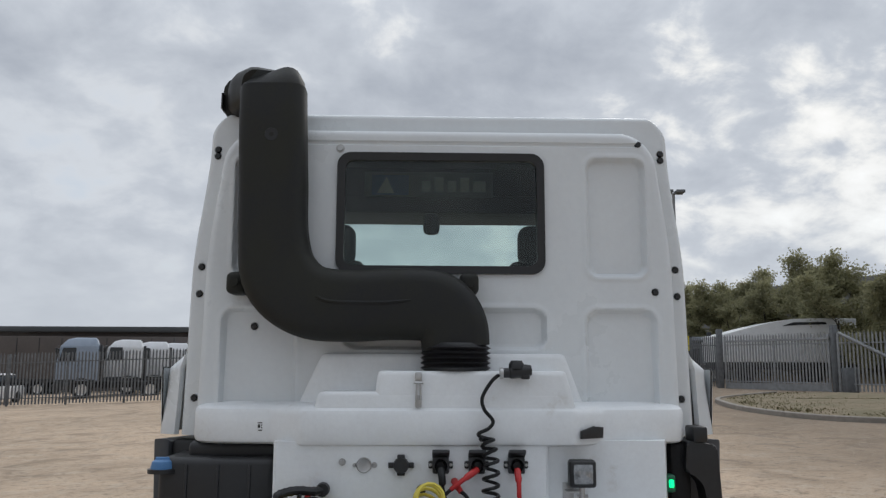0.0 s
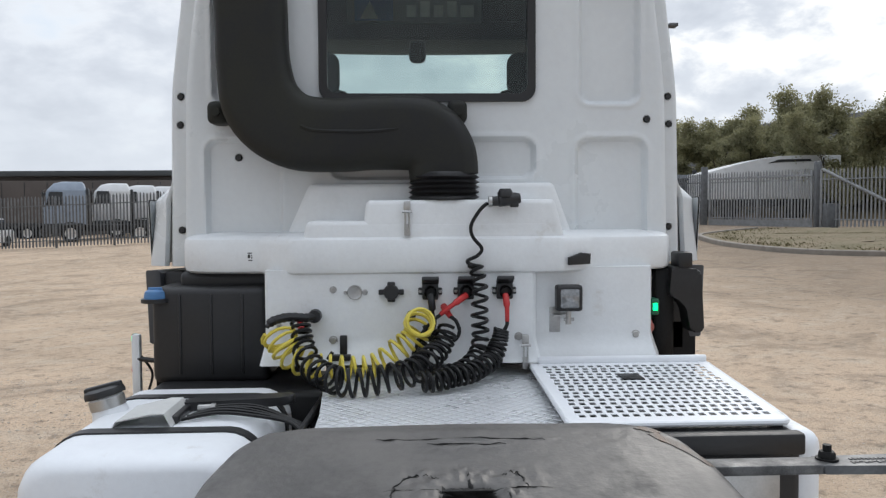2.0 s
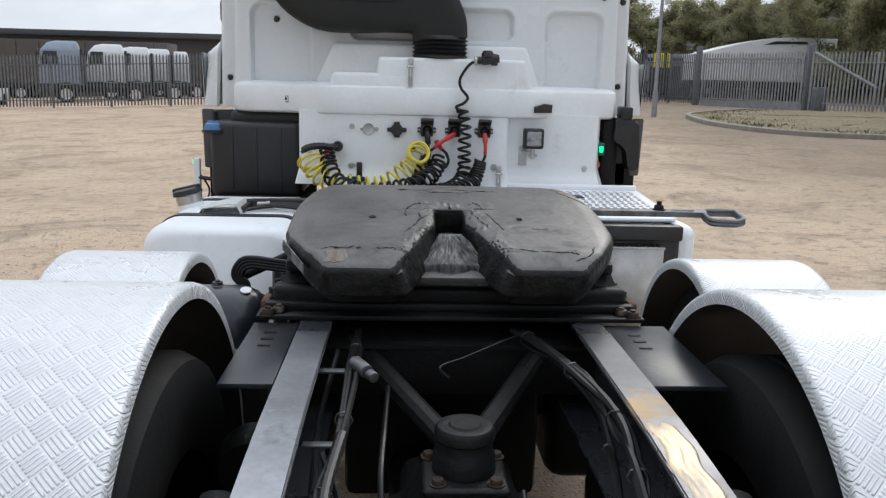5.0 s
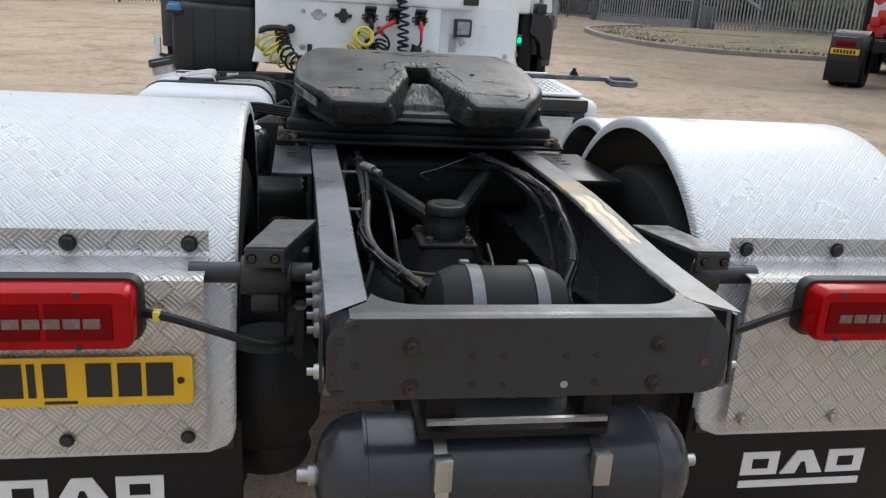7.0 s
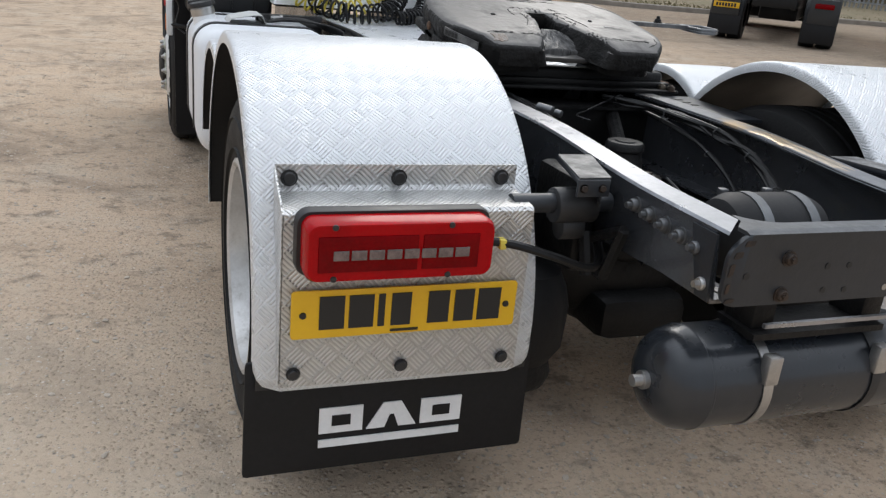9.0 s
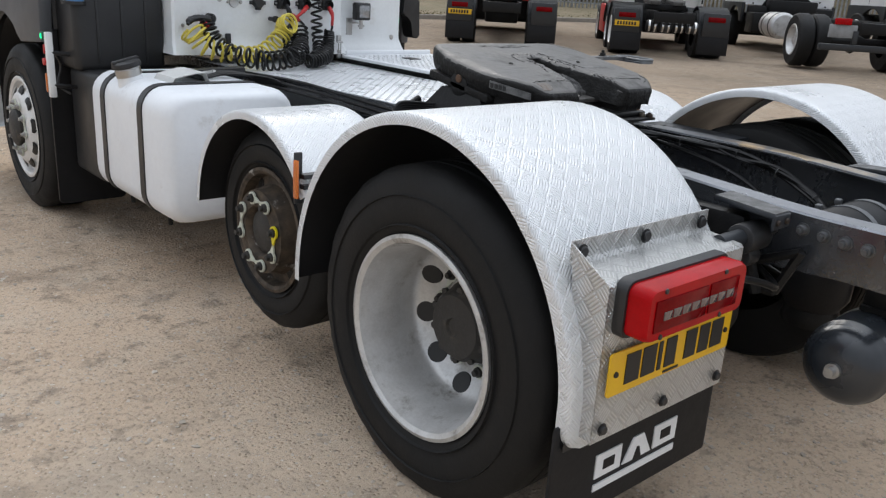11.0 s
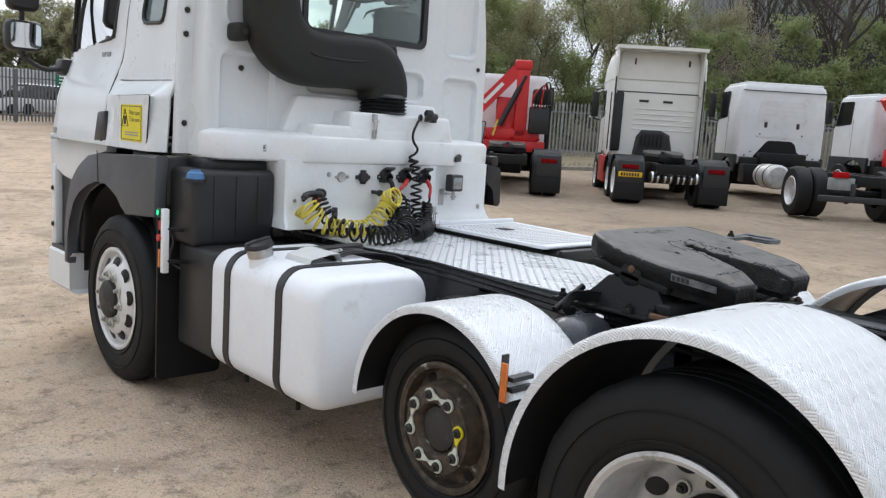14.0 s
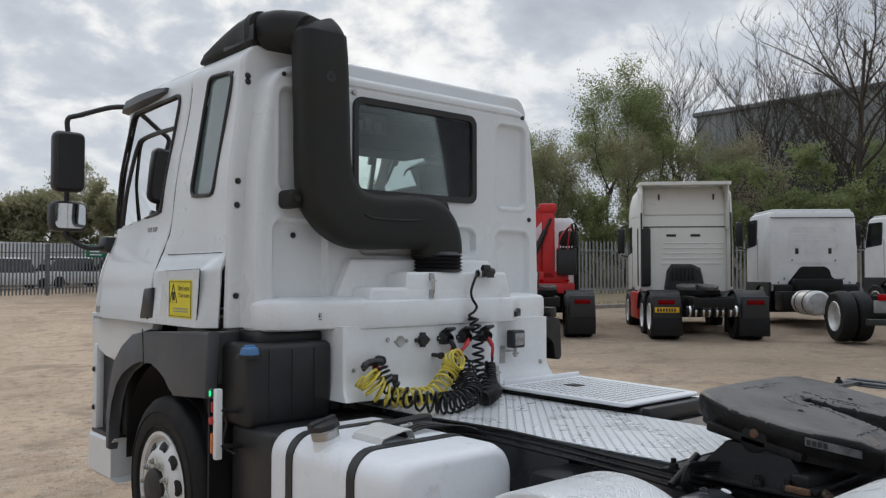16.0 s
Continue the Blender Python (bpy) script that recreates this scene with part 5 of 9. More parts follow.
for sign in (-1, 1):
    part("brake_chamber", merge(box(min(sign * 0.34, sign * 0.66), max(sign * 0.34, sign * 0.66), 1.86, 2.16, 0.30, 0.70, 0.06, 3), lathe([(0, -0.12), (0.08, -0.11), (0.095, -0.05), (0.095, 0.05), (0.08, 0.11), (0, 0.12)], 20, "y", (sign * 0.47, 2.25, 0.60))), DARK, truck, "black brake chamber and spring seat")
    # added dark block hides the ground beside the gearbox
    part("side_gap_block", box(min(sign * 0.32, sign * 0.62), max(sign * 0.32, sign * 0.62), 2.44, 2.62, 0.24, 0.88, 0.04), DARK, truck, "added black block that closes the dark gap beside the gearbox")
part("belly", box(-0.31, 0.31, 1.9, 5.6, 0.45, 0.80, 0.05), DARK, truck, "black engine and gearbox underside")
for sign in (-1, 1):
    for y in (0.62, 1.42):
        part("air_spring", lathe([(0, 0.0), (0.10, 0.0), (0.13, 0.05), (0.135, 0.16), (0.12, 0.22), (0.10, 0.26), (0, 0.26)], 28, "z", (sign * 0.50, y, 0.36)), RUBBER_FLAP, truck, "black rubber air spring")
        part("spring_seat", lathe([(0, 0), (0.10, 0), (0.11, 0.03), (0.10, 0.07), (0, 0.07)], 24, "z", (sign * 0.50, y, 0.29)), DARK, truck)
    part("brake_pot", lathe([(0, 0), (0.07, 0), (0.085, 0.03), (0.085, 0.09), (0.07, 0.12), (0, 0.12)], 24, "y", (sign * 0.48, 1.22, 0.66)), DARK, truck)

# cables between the rails
random.seed(5)
LEFT_RUN = ((-0.245, 1.42, 0.935), (-0.235, 1.20, 0.925), (-0.248, 0.90, 0.890), (-0.264, 0.70, 0.865), (-0.245, 0.58, 0.845), (-0.198, 0.50, 0.828), (-0.150, 0.42, 0.812))
RIGHT_RUN = ((0.165, 1.42, 0.945), (0.196, 1.30, 0.945), (0.262, 1.10, 0.935), (0.288, 0.90, 0.920), (0.285, 0.75, 0.890), (0.258, 0.60, 0.835), (0.217, 0.50, 0.780), (0.20, 0.42, 0.73))
INNER_RUN = ((0.20, 1.32, 0.935), (0.285, 1.10, 0.890), (0.280, 0.90, 0.835), (0.268, 0.75, 0.765), (0.25, 0.65, 0.70))


def loom(run, count, spread, thick):
    for k in range(count):
        o = [Vector((random.uniform(-1, 1), 0, random.uniform(-1, 1))) * spread for _ in run]
        part("cable", tube(spline([Vector(p) + q for p, q in zip(run, o)], 8), random.uniform(*thick), 7), BLACK_COIL, truck, "black cable along the rail")
    path = spline(run, 8)
    for k in range(5, len(path) - 2, 9):
        c = path[k]
        d = (path[k + 1] - path[k - 1]).normalized()
        turn = Vector((0, 1, 0)).rotation_difference(d).to_matrix()
        part("cable_tie", tube([c + turn @ Vector((1.25 * spread * math.cos(a * 0.785), 0, 1.25 * spread * math.sin(a * 0.785))) for a in range(8)], 0.0022, 6, True), BLACK_SMOOTH if k % 2 else BAND, truck)


loom(LEFT_RUN, 5, 0.014, (0.0045, 0.0085))
loom(RIGHT_RUN, 6, 0.015, (0.0045, 0.0085))
loom(INNER_RUN, 2, 0.008, (0.006, 0.009))
for pts in ([(-0.28, 1.30, 0.93), (-0.30, 1.05, 0.86), (-0.292, 0.80, 0.80), (-0.275, 0.55, 0.74), (-0.28, 0.40, 0.70)], [(-0.275, 0.85, 0.885), (-0.235, 0.74, 0.80), (-0.29, 0.55, 0.72)]):
    part("cable", tube(spline(pts, 8), 0.006, 7), BLACK_COIL, truck, "black cable along the rail")
run = spline(LEFT_RUN[2:], 18)
part("conduit", tube([p + Vector((0.006, 0, 0.010)) for p in run], [0.0120 if k % 2 else 0.0100 for k in range(len(run))], 10), BLACK_SMOOTH, truck, "black ribbed conduit")
part("connector", merge(rod((-0.235, 1.18, 0.945), (-0.205, 1.13, 0.940), 0.016, 12, 0.003), rod((-0.20, 1.122, 0.939), (-0.188, 1.102, 0.937), 0.012, 12, 0.002)), BAND, truck, "grey metal cable connector")
for y, z in ((1.16, 0.93), (0.88, 0.885)):
    part("loom_bracket", box(-RAIL_IN - 0.01, -0.235, y, y + 0.022, z - 0.006, z, 0.002), BAND, truck)
part("thin_wire", tube(spline([(-0.02, 1.20, 0.90), (-0.04, 1.26, 0.905), (0.02, 1.30, 0.915), (0.10, 1.33, 0.94), (0.16, 1.36, 0.955)], 8), 0.003, 6), BLACK_COIL, truck)

# ---- fifth wheel ----
mp = part("mounting_plate", box(-0.50, 0.50, 1.455, 2.06, 0.958, 0.970, 0.003), DARK, truck, "dark grey fifth wheel base plate")
part("cross_tube", merge(box(-0.47, 0.47, 1.53, 1.60, 0.970, 1.028, 0.014, 3), box(-0.485, 0.485, 1.50, 1.532, 0.970, 0.992, 0.006)), DARK, mp)
for sign in (-1, 1):
    part("pedestal", merge(loft([[(sign * 0.30, 1.52, 0.969), (sign * 0.47, 1.52, 0.969), (sign * 0.47, 1.95, 0.969), (sign * 0.30, 1.95, 0.969)], [(sign * 0.33, 1.63, 1.09), (sign * 0.43, 1.63, 1.09), (sign * 0.43, 1.84, 1.09), (sign * 0.33, 1.84, 1.09)]]),
                           rod((sign * 0.30, 1.735, 1.11), (sign * 0.44, 1.735, 1.11), 0.050, 16, 0.008)), DARK, truck, "black cast fifth wheel pedestal")
    part("pivot_pin", rod((sign * 0.43, 1.73, 1.132), (sign * 0.447, 1.73, 1.132), 0.016, 12, 0.004), RUST, truck)
    for x, y in ((0.447, 1.492), (0.472, 1.470)):
        part("base_bolt", moved(merge(bolt_head(0.016, 0.015), rod((0, 0, 0), (0, -0.020, 0), 0.008, 8)), Matrix.Translation((sign * x, y, 0.970)) @ Matrix.Rotation(radians(-90), 4, "X")), BRASS if x < 0.46 else RUSTY_BOLT, truck, "dull yellow zinc bolt")
    part("rust_streak", box(min(sign * 0.478, sign * 0.498), max(sign * 0.478, sign * 0.498), 1.52, 1.60, 0.971, 0.992, 0.005), RUST, mp)
    for y in (1.60, 1.70, 1.92, 2.02):
        part("base_nut", moved(merge(bolt_head(0.017, 0.018), rod((0, 0, 0), (0, -0.034, 0), 0.010, 8), lathe([(0, -0.002), (0.022, -0.002), (0.022, 0.002), (0, 0.002)], 14, "y")), Matrix.Translation((sign * 0.480, y, 0.972)) @ Matrix.Rotation(radians(-90), 4, "X")), DARK, truck)

PLATE_HALF = [(0.0, 2.038), (0.28, 2.028), (0.36, 1.988), (0.407, 1.92), (0.436, 1.83), (0.444, 1.74), (0.444, 1.60), (0.425, 1.525), (0.376, 1.425), (0.345, 1.380), (0.318, 1.352), (0.152, 1.352), (0.136, 1.378), (0.103, 1.460), (0.064, 1.582), (0.040, 1.650), (0.040, 1.748), (0.032, 1.757), (0.0, 1.757)]
PLATE_LINE = round_poly(PLATE_HALF[:-1] + [(-x, y) for x, y in PLATE_HALF[-2:0:-1]], 0.014, 3)


def plate_drop(x, y):
    """How far the coupling plate's top lies under its flat middle: a sloping rear apron, softened outer edges, grease."""
    n = noise.fractal(Vector((x * 9, y * 9, 1.7)), 0.8, 2.0, 4)
    d = -sd_poly(x, y, PLATE_LINE)
    z = -0.020 * smooth(1.440 + 0.010 * n, 1.345, y) - 0.012 * smooth(1.96, 2.04, y) - 0.010 * smooth(0.38, 0.445, abs(x))
    r = 0.026
    if d < r:
        z -= 0.75 * (r - math.sqrt(max(0.0, r * r - (r - max(d, 0.0)) ** 2)))
    # a lip of grease pushed up along the break to the apron and along the front
    for line, wide, tall, reach in ((1.437, 0.006, 0.0045, 0.34), (1.928, 0.006, 0.0035, 0.19), (1.905, 0.004, 0.002, 0.15)):
        k = noise.noise(Vector((x * 14, line, 3.3)))
        z += tall * smooth(wide, 0.0, abs(y - line - 0.012 * k)) * smooth(-0.05, 0.25, k + 0.15) * smooth(reach, reach - 0.05, abs(x))
    # heaped grease beside the throat
    run = abs(x) - 0.040 - max(0.0, 1.65 - y) * 0.32
    heap = smooth(0.085, 0.03, run + 0.02 * n) * smooth(1.38, 1.48, y) * smooth(1.84, 1.80, y)
    f = noise.fractal(Vector((x * 60, y * 10, 5.1)), 0.8, 2.1, 4)
    fold = smooth(0.16, 0.0, abs(f - 0.1))
    z += heap * (0.0045 * fold + 0.0025 * max(0.0, f)) + 0.004 * smooth(0.010, 0.0, abs(run - 0.07 - 0.02 * n)) * smooth(1.50, 1.60, y) * smooth(1.86, 1.82, y) * max(0.0, n + 0.3)
    z += 0.0008 * n + 0.0004 * noise.noise(Vector((x * 60, y * 24, 8)))
    # worn slots
    for s in (-1, 1):
        q = sd_rrect(x, y, s * 0.221 - 0.060, s * 0.221 + 0.060, 1.615 - s * 0.013 - 0.020, 1.615 - s * 0.013 + 0.020, 0.02)
        z -= 0.0022 * smooth(0.007, 0.0, abs(q)) * (1 if s > 0 else 0.6)
    return z


def fifth_wheel():
    """Both halves of the plate as one grid across, row by row from the rear, with side walls."""
    def span(y):
        xs = sorted(a.x + (b.x - a.x) * (y - a.y) / (b.y - a.y) for a, b in zip(PLATE_LINE, PLATE_LINE[1:] + PLATE_LINE[:1]) if (a.y - y) * (b.y - y) <= 0 and a.y != b.y)
        right = [x for x in xs if x > 1e-6]
        return (min(right), max(right)) if len(right) > 1 and y < 1.7565 else (0.0, max(right))
    bm = bmesh.new()
    ys = sorted([1.3525 + 0.6850 * (0.35 * (0.5 - 0.5 * math.cos(math.pi * k / 130)) + 0.65 * k / 130) for k in range(131)] + [1.7560, 1.7572])
    across = [0.5 - 0.5 * math.cos(math.pi * k / 56) for k in range(57)]
    across = [0.5 * a + 0.5 * k / 56 for k, a in enumerate(across)]
    for s in (-1, 1):
        rows = []
        for j, y in enumerate(ys):
            a, b = span(y)
            row = []
            for k, u in enumerate(across):
                x = s * (a + (b - a) * u)
                row.append(bm.verts.new((x, y, plate_drop(x, y))))
            ragged = 0.006 * noise.noise(Vector((y * 30, s, 2)))
            wall = [bm.verts.new((row[-1].co.x - s * 0.002, y, -0.055 + ragged)), bm.verts.new((row[-1].co.x - s * 0.016, y, -0.086))]
            inner = [bm.verts.new((row[0].co.x - s * (0.006 + ragged) * smooth(1.66, 1.60, y), y, -0.035)), bm.verts.new((row[0].co.x - s * 0.026 * smooth(1.66, 1.58, y), y, -0.088))] if a > 0 else []
            rows.append(inner[::-1] + row + wall if inner else [row[0], row[0]] + row + wall)
        for p, q in zip(rows, rows[1:]):
            for k in range(len(p) - 1):
                f = []
                for v in (p[k], p[k + 1], q[k + 1], q[k]):
                    if v not in f:
                        f.append(v)
                if len(f) > 2:
                    bm.faces.new(f if s > 0 else f[::-1])
        for row, dy in ((rows[0], -0.003), (rows[-1], 0.002)):
            low = [bm.verts.new((v.co.x, v.co.y + dy, -0.088 + 0.006 * noise.noise(v.co * 20))) for v in row[2:-2]]
            for k in range(len(low) - 1):
                bm.faces.new((row[k + 2], row[k + 3], low[k + 1], low[k]))
            if row[0] is not row[1]:
                bm.faces.new((row[0], row[1], row[2], low[0]))
            bm.faces.new((low[-1], row[-3], row[-2], row[-1]))
    bmesh.ops.remove_doubles(bm, verts=bm.verts[:], dist=0.0002)
    bmesh.ops.recalc_face_normals(bm, faces=bm.faces[:])
    return bm


TILT_FW = Matrix.Translation((0, 1.72, 1.198)) @ Matrix.Rotation(radians(9.9), 4, "X") @ Matrix.Translation((0, -1.72, 0))
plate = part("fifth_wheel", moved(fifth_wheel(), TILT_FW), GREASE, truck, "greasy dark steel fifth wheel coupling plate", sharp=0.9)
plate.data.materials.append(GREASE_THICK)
# faces not turned upwards take the second, blacker material
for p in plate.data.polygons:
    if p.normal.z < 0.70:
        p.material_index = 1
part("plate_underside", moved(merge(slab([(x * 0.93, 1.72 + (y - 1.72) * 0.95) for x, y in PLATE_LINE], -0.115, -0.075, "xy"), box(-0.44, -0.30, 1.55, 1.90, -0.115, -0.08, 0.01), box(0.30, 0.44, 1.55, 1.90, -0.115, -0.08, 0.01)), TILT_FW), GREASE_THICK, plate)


def throat(u, v):
    """Grease that slumps through the throat in ragged streaks, down to a broken edge."""
    half = 0.030 + 0.062 * v
    x = (u - 0.5) * 2 * half
    f = noise.fractal(Vector((x * 80 - 12 * v * (u - 0.5), 1.2 * v, 2.2)), 0.7, 2.1, 4)
    y = 1.632 - 0.148 * v - 0.012 * f * v
    return x, y, -0.030 - 0.040 * v + 0.010 * f * smooth(0.0, 0.2, v) - 0.020 * smooth(0.90, 1.0, v)


part("throat_grease", moved(sheet(throat, 60, 40), TILT_FW), GREASE_STREAK, plate, "grease slumped through the throat")
part("throat_floor", moved(box(-0.108, 0.108, 1.452, 1.60, -0.100, -0.083, 0.002), TILT_FW), GREASE, plate)
part("throat_wall", moved(box(-0.05, 0.05, 1.7575, 1.775, -0.10, -0.004, 0.002), TILT_FW), GREASE_THICK, plate)
part("jaw", moved(lathe([(0.030, -0.12), (0.030, -0.070), (0.036, -0.064), (0.039, -0.12)], 24, "z", (0, 1.700, 0)), TILT_FW), GREASE_THICK, plate)


def on_plate(x, y, w, h, seed, turn=0.0, lift=0.0014):
    """A worn spot that follows the plate's top, with an uneven outline."""
    c, s = math.cos(radians(turn)), math.sin(radians(turn))
    def fn(u, v):
        a = (u - 0.5) * w + 0.25 * h * noise.noise(Vector((v * 3, seed, 1)))
        b = (v - 0.5) * h + 0.14 * h * noise.noise(Vector((u * 6, seed, 5)))
        px, py = x + a * c - b * s, y + a * s + b * c
        return px, py, plate_drop(px, py) + lift - 0.004 * smooth(0.44, 0.5, max(abs(u - 0.5), abs(v - 0.5)))
    return moved(sheet(fn, 24, 16), TILT_FW)


part("rust_patch", on_plate(-0.298, 1.402, 0.058, 0.050, 1.3), OCHRE, plate, "bare scraped rusty patch")
part("shiny_spot", on_plate(0.240, 1.604, 0.045, 0.012, 4.1), SCUFFED, plate, "shiny worn spot")
part("worn_streak", on_plate(0.383, 1.885, 0.150, 0.020, 7.9, -57), OCHRE, plate, "scraped streak on the plate")
part("worn_streak", on_plate(0.345, 1.955, 0.050, 0.016, 9.3, -35), OCHRE, plate)
for x, y, r in ((-0.215, 1.676, 0.008), (0.193, 1.674, 0.007)):
    part("grease_hole", moved(lathe([(0, 0.002), (r * 0.7, 0.002), (r, 0.0036), (r * 1.3, 0.0)], 14, "z", (x, y, plate_drop(x, y))), TILT_FW), GREASE_THICK, plate)
def fold(points, seed, r=0.0022):
    """A thin ragged fold of black grease lying on the plate."""
    pts = []
    for k, p in enumerate(spline(points, 14)):
        x, y = p.x + 0.006 * noise.noise(Vector((k * 0.35, seed, 1))), p.y + 0.007 * noise.noise(Vector((k * 0.35, seed, 4)))
        pts.append((x, y, plate_drop(x, y) + 0.0004))
    return moved(tube(pts, [max(0.0004, r * (0.6 + 1.1 * noise.noise(Vector((k * 0.5, seed, 8)))) * smooth(0, 3, min(k, len(pts) - 1 - k))) for k in range(len(pts))], 6), TILT_FW)


for k, points in enumerate(([(-0.335, 1.436, 0), (-0.25, 1.440, 0)], [(-0.20, 1.442, 0), (-0.15, 1.440, 0)], [(0.11, 1.452, 0), (0.17, 1.440, 0), (0.21, 1.434, 0)], [(0.22, 1.437, 0), (0.29, 1.428, 0), (0.315, 1.424, 0)], [(-0.155, 1.928, 0), (0.02, 1.932, 0), (0.15, 1.924, 0)], [(-0.06, 1.914, 0), (0.08, 1.912, 0)], [(-0.125, 1.69, 0), (-0.118, 1.76, 0), (-0.085, 1.80, 0), (-0.045, 1.785, 0)], [(-0.11, 1.60, 0), (-0.085, 1.66, 0), (-0.06, 1.70, 0)], [(0.055, 1.80, 0), (0.085, 1.80, 0), (0.095, 1.75, 0)], [(0.06, 1.74, 0), (0.075, 1.68, 0), (0.10, 1.60, 0)], [(0.105, 1.72, 0), (0.125, 1.65, 0), (0.14, 1.58, 0)], [(-0.085, 1.72, 0), (-0.09, 1.64, 0), (-0.13, 1.55, 0)], [(0.30, 1.395, 0), (0.34, 1.42, 0), (0.36, 1.47, 0)])):
    part("grease_fold", fold(points, 3.1 * k), GREASE_THICK, plate, "thin fold of black grease")
label = part("maker_label", loft([[(-0.4405 - d, 1.556, 1.119), (-0.3715 - d, 1.408, 1.090), (-0.3715 - d, 1.408, 1.114), (-0.4405 - d, 1.556, 1.146)] for d in (0.0, 0.0035)]), SCUFFED, plate, "faded maker's label with worn print")
for k in range(4):
    y = 1.495 + 0.015 * k
    x = -0.3765 - 0.466 * (y - 1.408)
    part("label_print", loft([[(x - d, y, 1.112 + 0.0022 * k), (x - 0.0051 - d, y + 0.011, 1.114 + 0.0022 * k), (x - 0.0051 - d, y + 0.011, 1.131 + 0.0025 * k), (x - d, y, 1.129 + 0.0025 * k)] for d in (0.0, 0.0012)]), BLACK_PRINT, label)
# release handle: a flat bar with a bolted cast grip that ends in a loop
grip = part("release_handle", box(0.40, 0.662, 1.884, 1.934, 1.171, 1.189, 0.003), SCUFFED, truck, "grey steel release handle with a loop grip")
loop = [(0.792, 1.868), (0.776, 1.768), (0.842, 1.748), (0.884, 1.792), (0.924, 1.955), (0.818, 1.962)]
part("cast_grip", merge(slab(round_poly([(0.640, 1.882), (0.780, 1.876), (0.800, 1.866), (0.824, 1.955), (0.800, 1.944), (0.640, 1.938)], 0.006), 1.172, 1.188, "xy", 0.003), *[tube([(x, y, z) for x, y in round_poly(loop, 0.02, 4)], 0.0075, 8, True) for z in (1.171, 1.181)]), BAND, grip, "cast dark grey grip with worn raised lettering")
for k in range(9):
    part("raised_mark", box(0.700 + 0.008 * k, 0.705 + 0.008 * k, 1.892 + 0.003 * (k % 3), 1.902, 1.1878, 1.1895), SCUFFED, grip)
    part("raised_mark", box(0.705 + 0.008 * k, 0.710 + 0.008 * k, 1.912, 1.920 + 0.002 * (k % 2), 1.1878, 1.1895), SCUFFED, grip)
part("grip_bolt", merge(moved(merge(bolt_head(0.015, 0.014), rod((0, 0, 0), (0, -0.026, 0), 0.008, 8), lathe([(0, -0.002), (0.020, -0.002), (0.020, 0.002), (0, 0.002)], 14, "y")), Matrix.Translation((0.664, 1.916, 1.190)) @ Matrix.Rotation(radians(-90), 4, "X"))), DARK, grip)



# ---- mudguards ----
def mudguard(sign, yc, zc, r, x_out, x_in, a0, a1, drop, material, name, label, corner=0.0, ry=None):
    """A tread plate arch: an arc from angle a0 to a1 (degrees, 0 ahead, 90 up), then a straight drop; edges folded down."""
    ry = ry or r
    prof = []
    n = 44
    for k in range(n + 1):
        a = radians(a0 + (a1 - a0) * k / n)
        prof.append(Vector((yc + ry * math.cos(a), zc + r * math.sin(a))))
    if drop:
        for k in range(1, 9):
            prof.append(prof[n] + Vector((0.0, -drop * k / 8)))
    dist = [0.0]
    for p, q in zip(prof, prof[1:]):
        dist.append(dist[-1] + (q - p).length)
    width = x_out - x_in
    cols = [(0.0, 0.035), (0.0, 0.012), (0.004 / width, 0.003), (0.014 / width, 0.0)] + [(f, 0.0) for f in (0.15, 0.3, 0.5, 0.7, 0.85)] + [(1 - 0.014 / width, 0.0), (1 - 0.004 / width, 0.003), (1.0, 0.012), (1.0, 0.035)]
    bm = bmesh.new()
    layer = bm.loops.layers.uv.new("metres")
    grid = []
    for i, p in enumerate(prof):
        t = (prof[min(i + 1, len(prof) - 1)] - prof[max(i - 1, 0)]).normalized()
        nrm = Vector((t.y, -t.x))
        left = dist[-1] - dist[i]
        row = []
        for f, d in cols:
            x = x_in + width * f
            if corner and left < corner:
                cut = corner - math.sqrt(max(0, corner ** 2 - (corner - left) ** 2))
                x = min(max(x, x_in + cut), x_out - cut)
            q = p - nrm * d * (-1 if nrm.dot(p - Vector((yc, zc))) < 0 else 1)
            row.append((bm.verts.new((sign * x, q.x, q.y)), (x + d, dist[i])))
        grid.append(row)
    for i in range(len(grid) - 1):
        for j in range(len(cols) - 1):
            c = (grid[i][j], grid[i][j + 1], grid[i + 1][j + 1], grid[i + 1][j])
            f = bm.faces.new([v for v, _ in c])
            for l, (_, uv) in zip(f.loops, c):
                l[layer].uv = uv
    bmesh.ops.recalc_face_normals(bm, faces=bm.faces[:])
    g = part(name, bm, material, truck, label, sharp=1.2)
    # a second, black sheet just inside the arch
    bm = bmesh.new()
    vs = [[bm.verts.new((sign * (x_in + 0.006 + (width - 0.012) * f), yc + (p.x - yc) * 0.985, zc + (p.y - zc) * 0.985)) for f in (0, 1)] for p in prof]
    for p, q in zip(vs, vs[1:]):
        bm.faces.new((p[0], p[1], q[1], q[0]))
    part("inner_sheet", bm, BLACK_SMOOTH, g, "black underside")
    return g


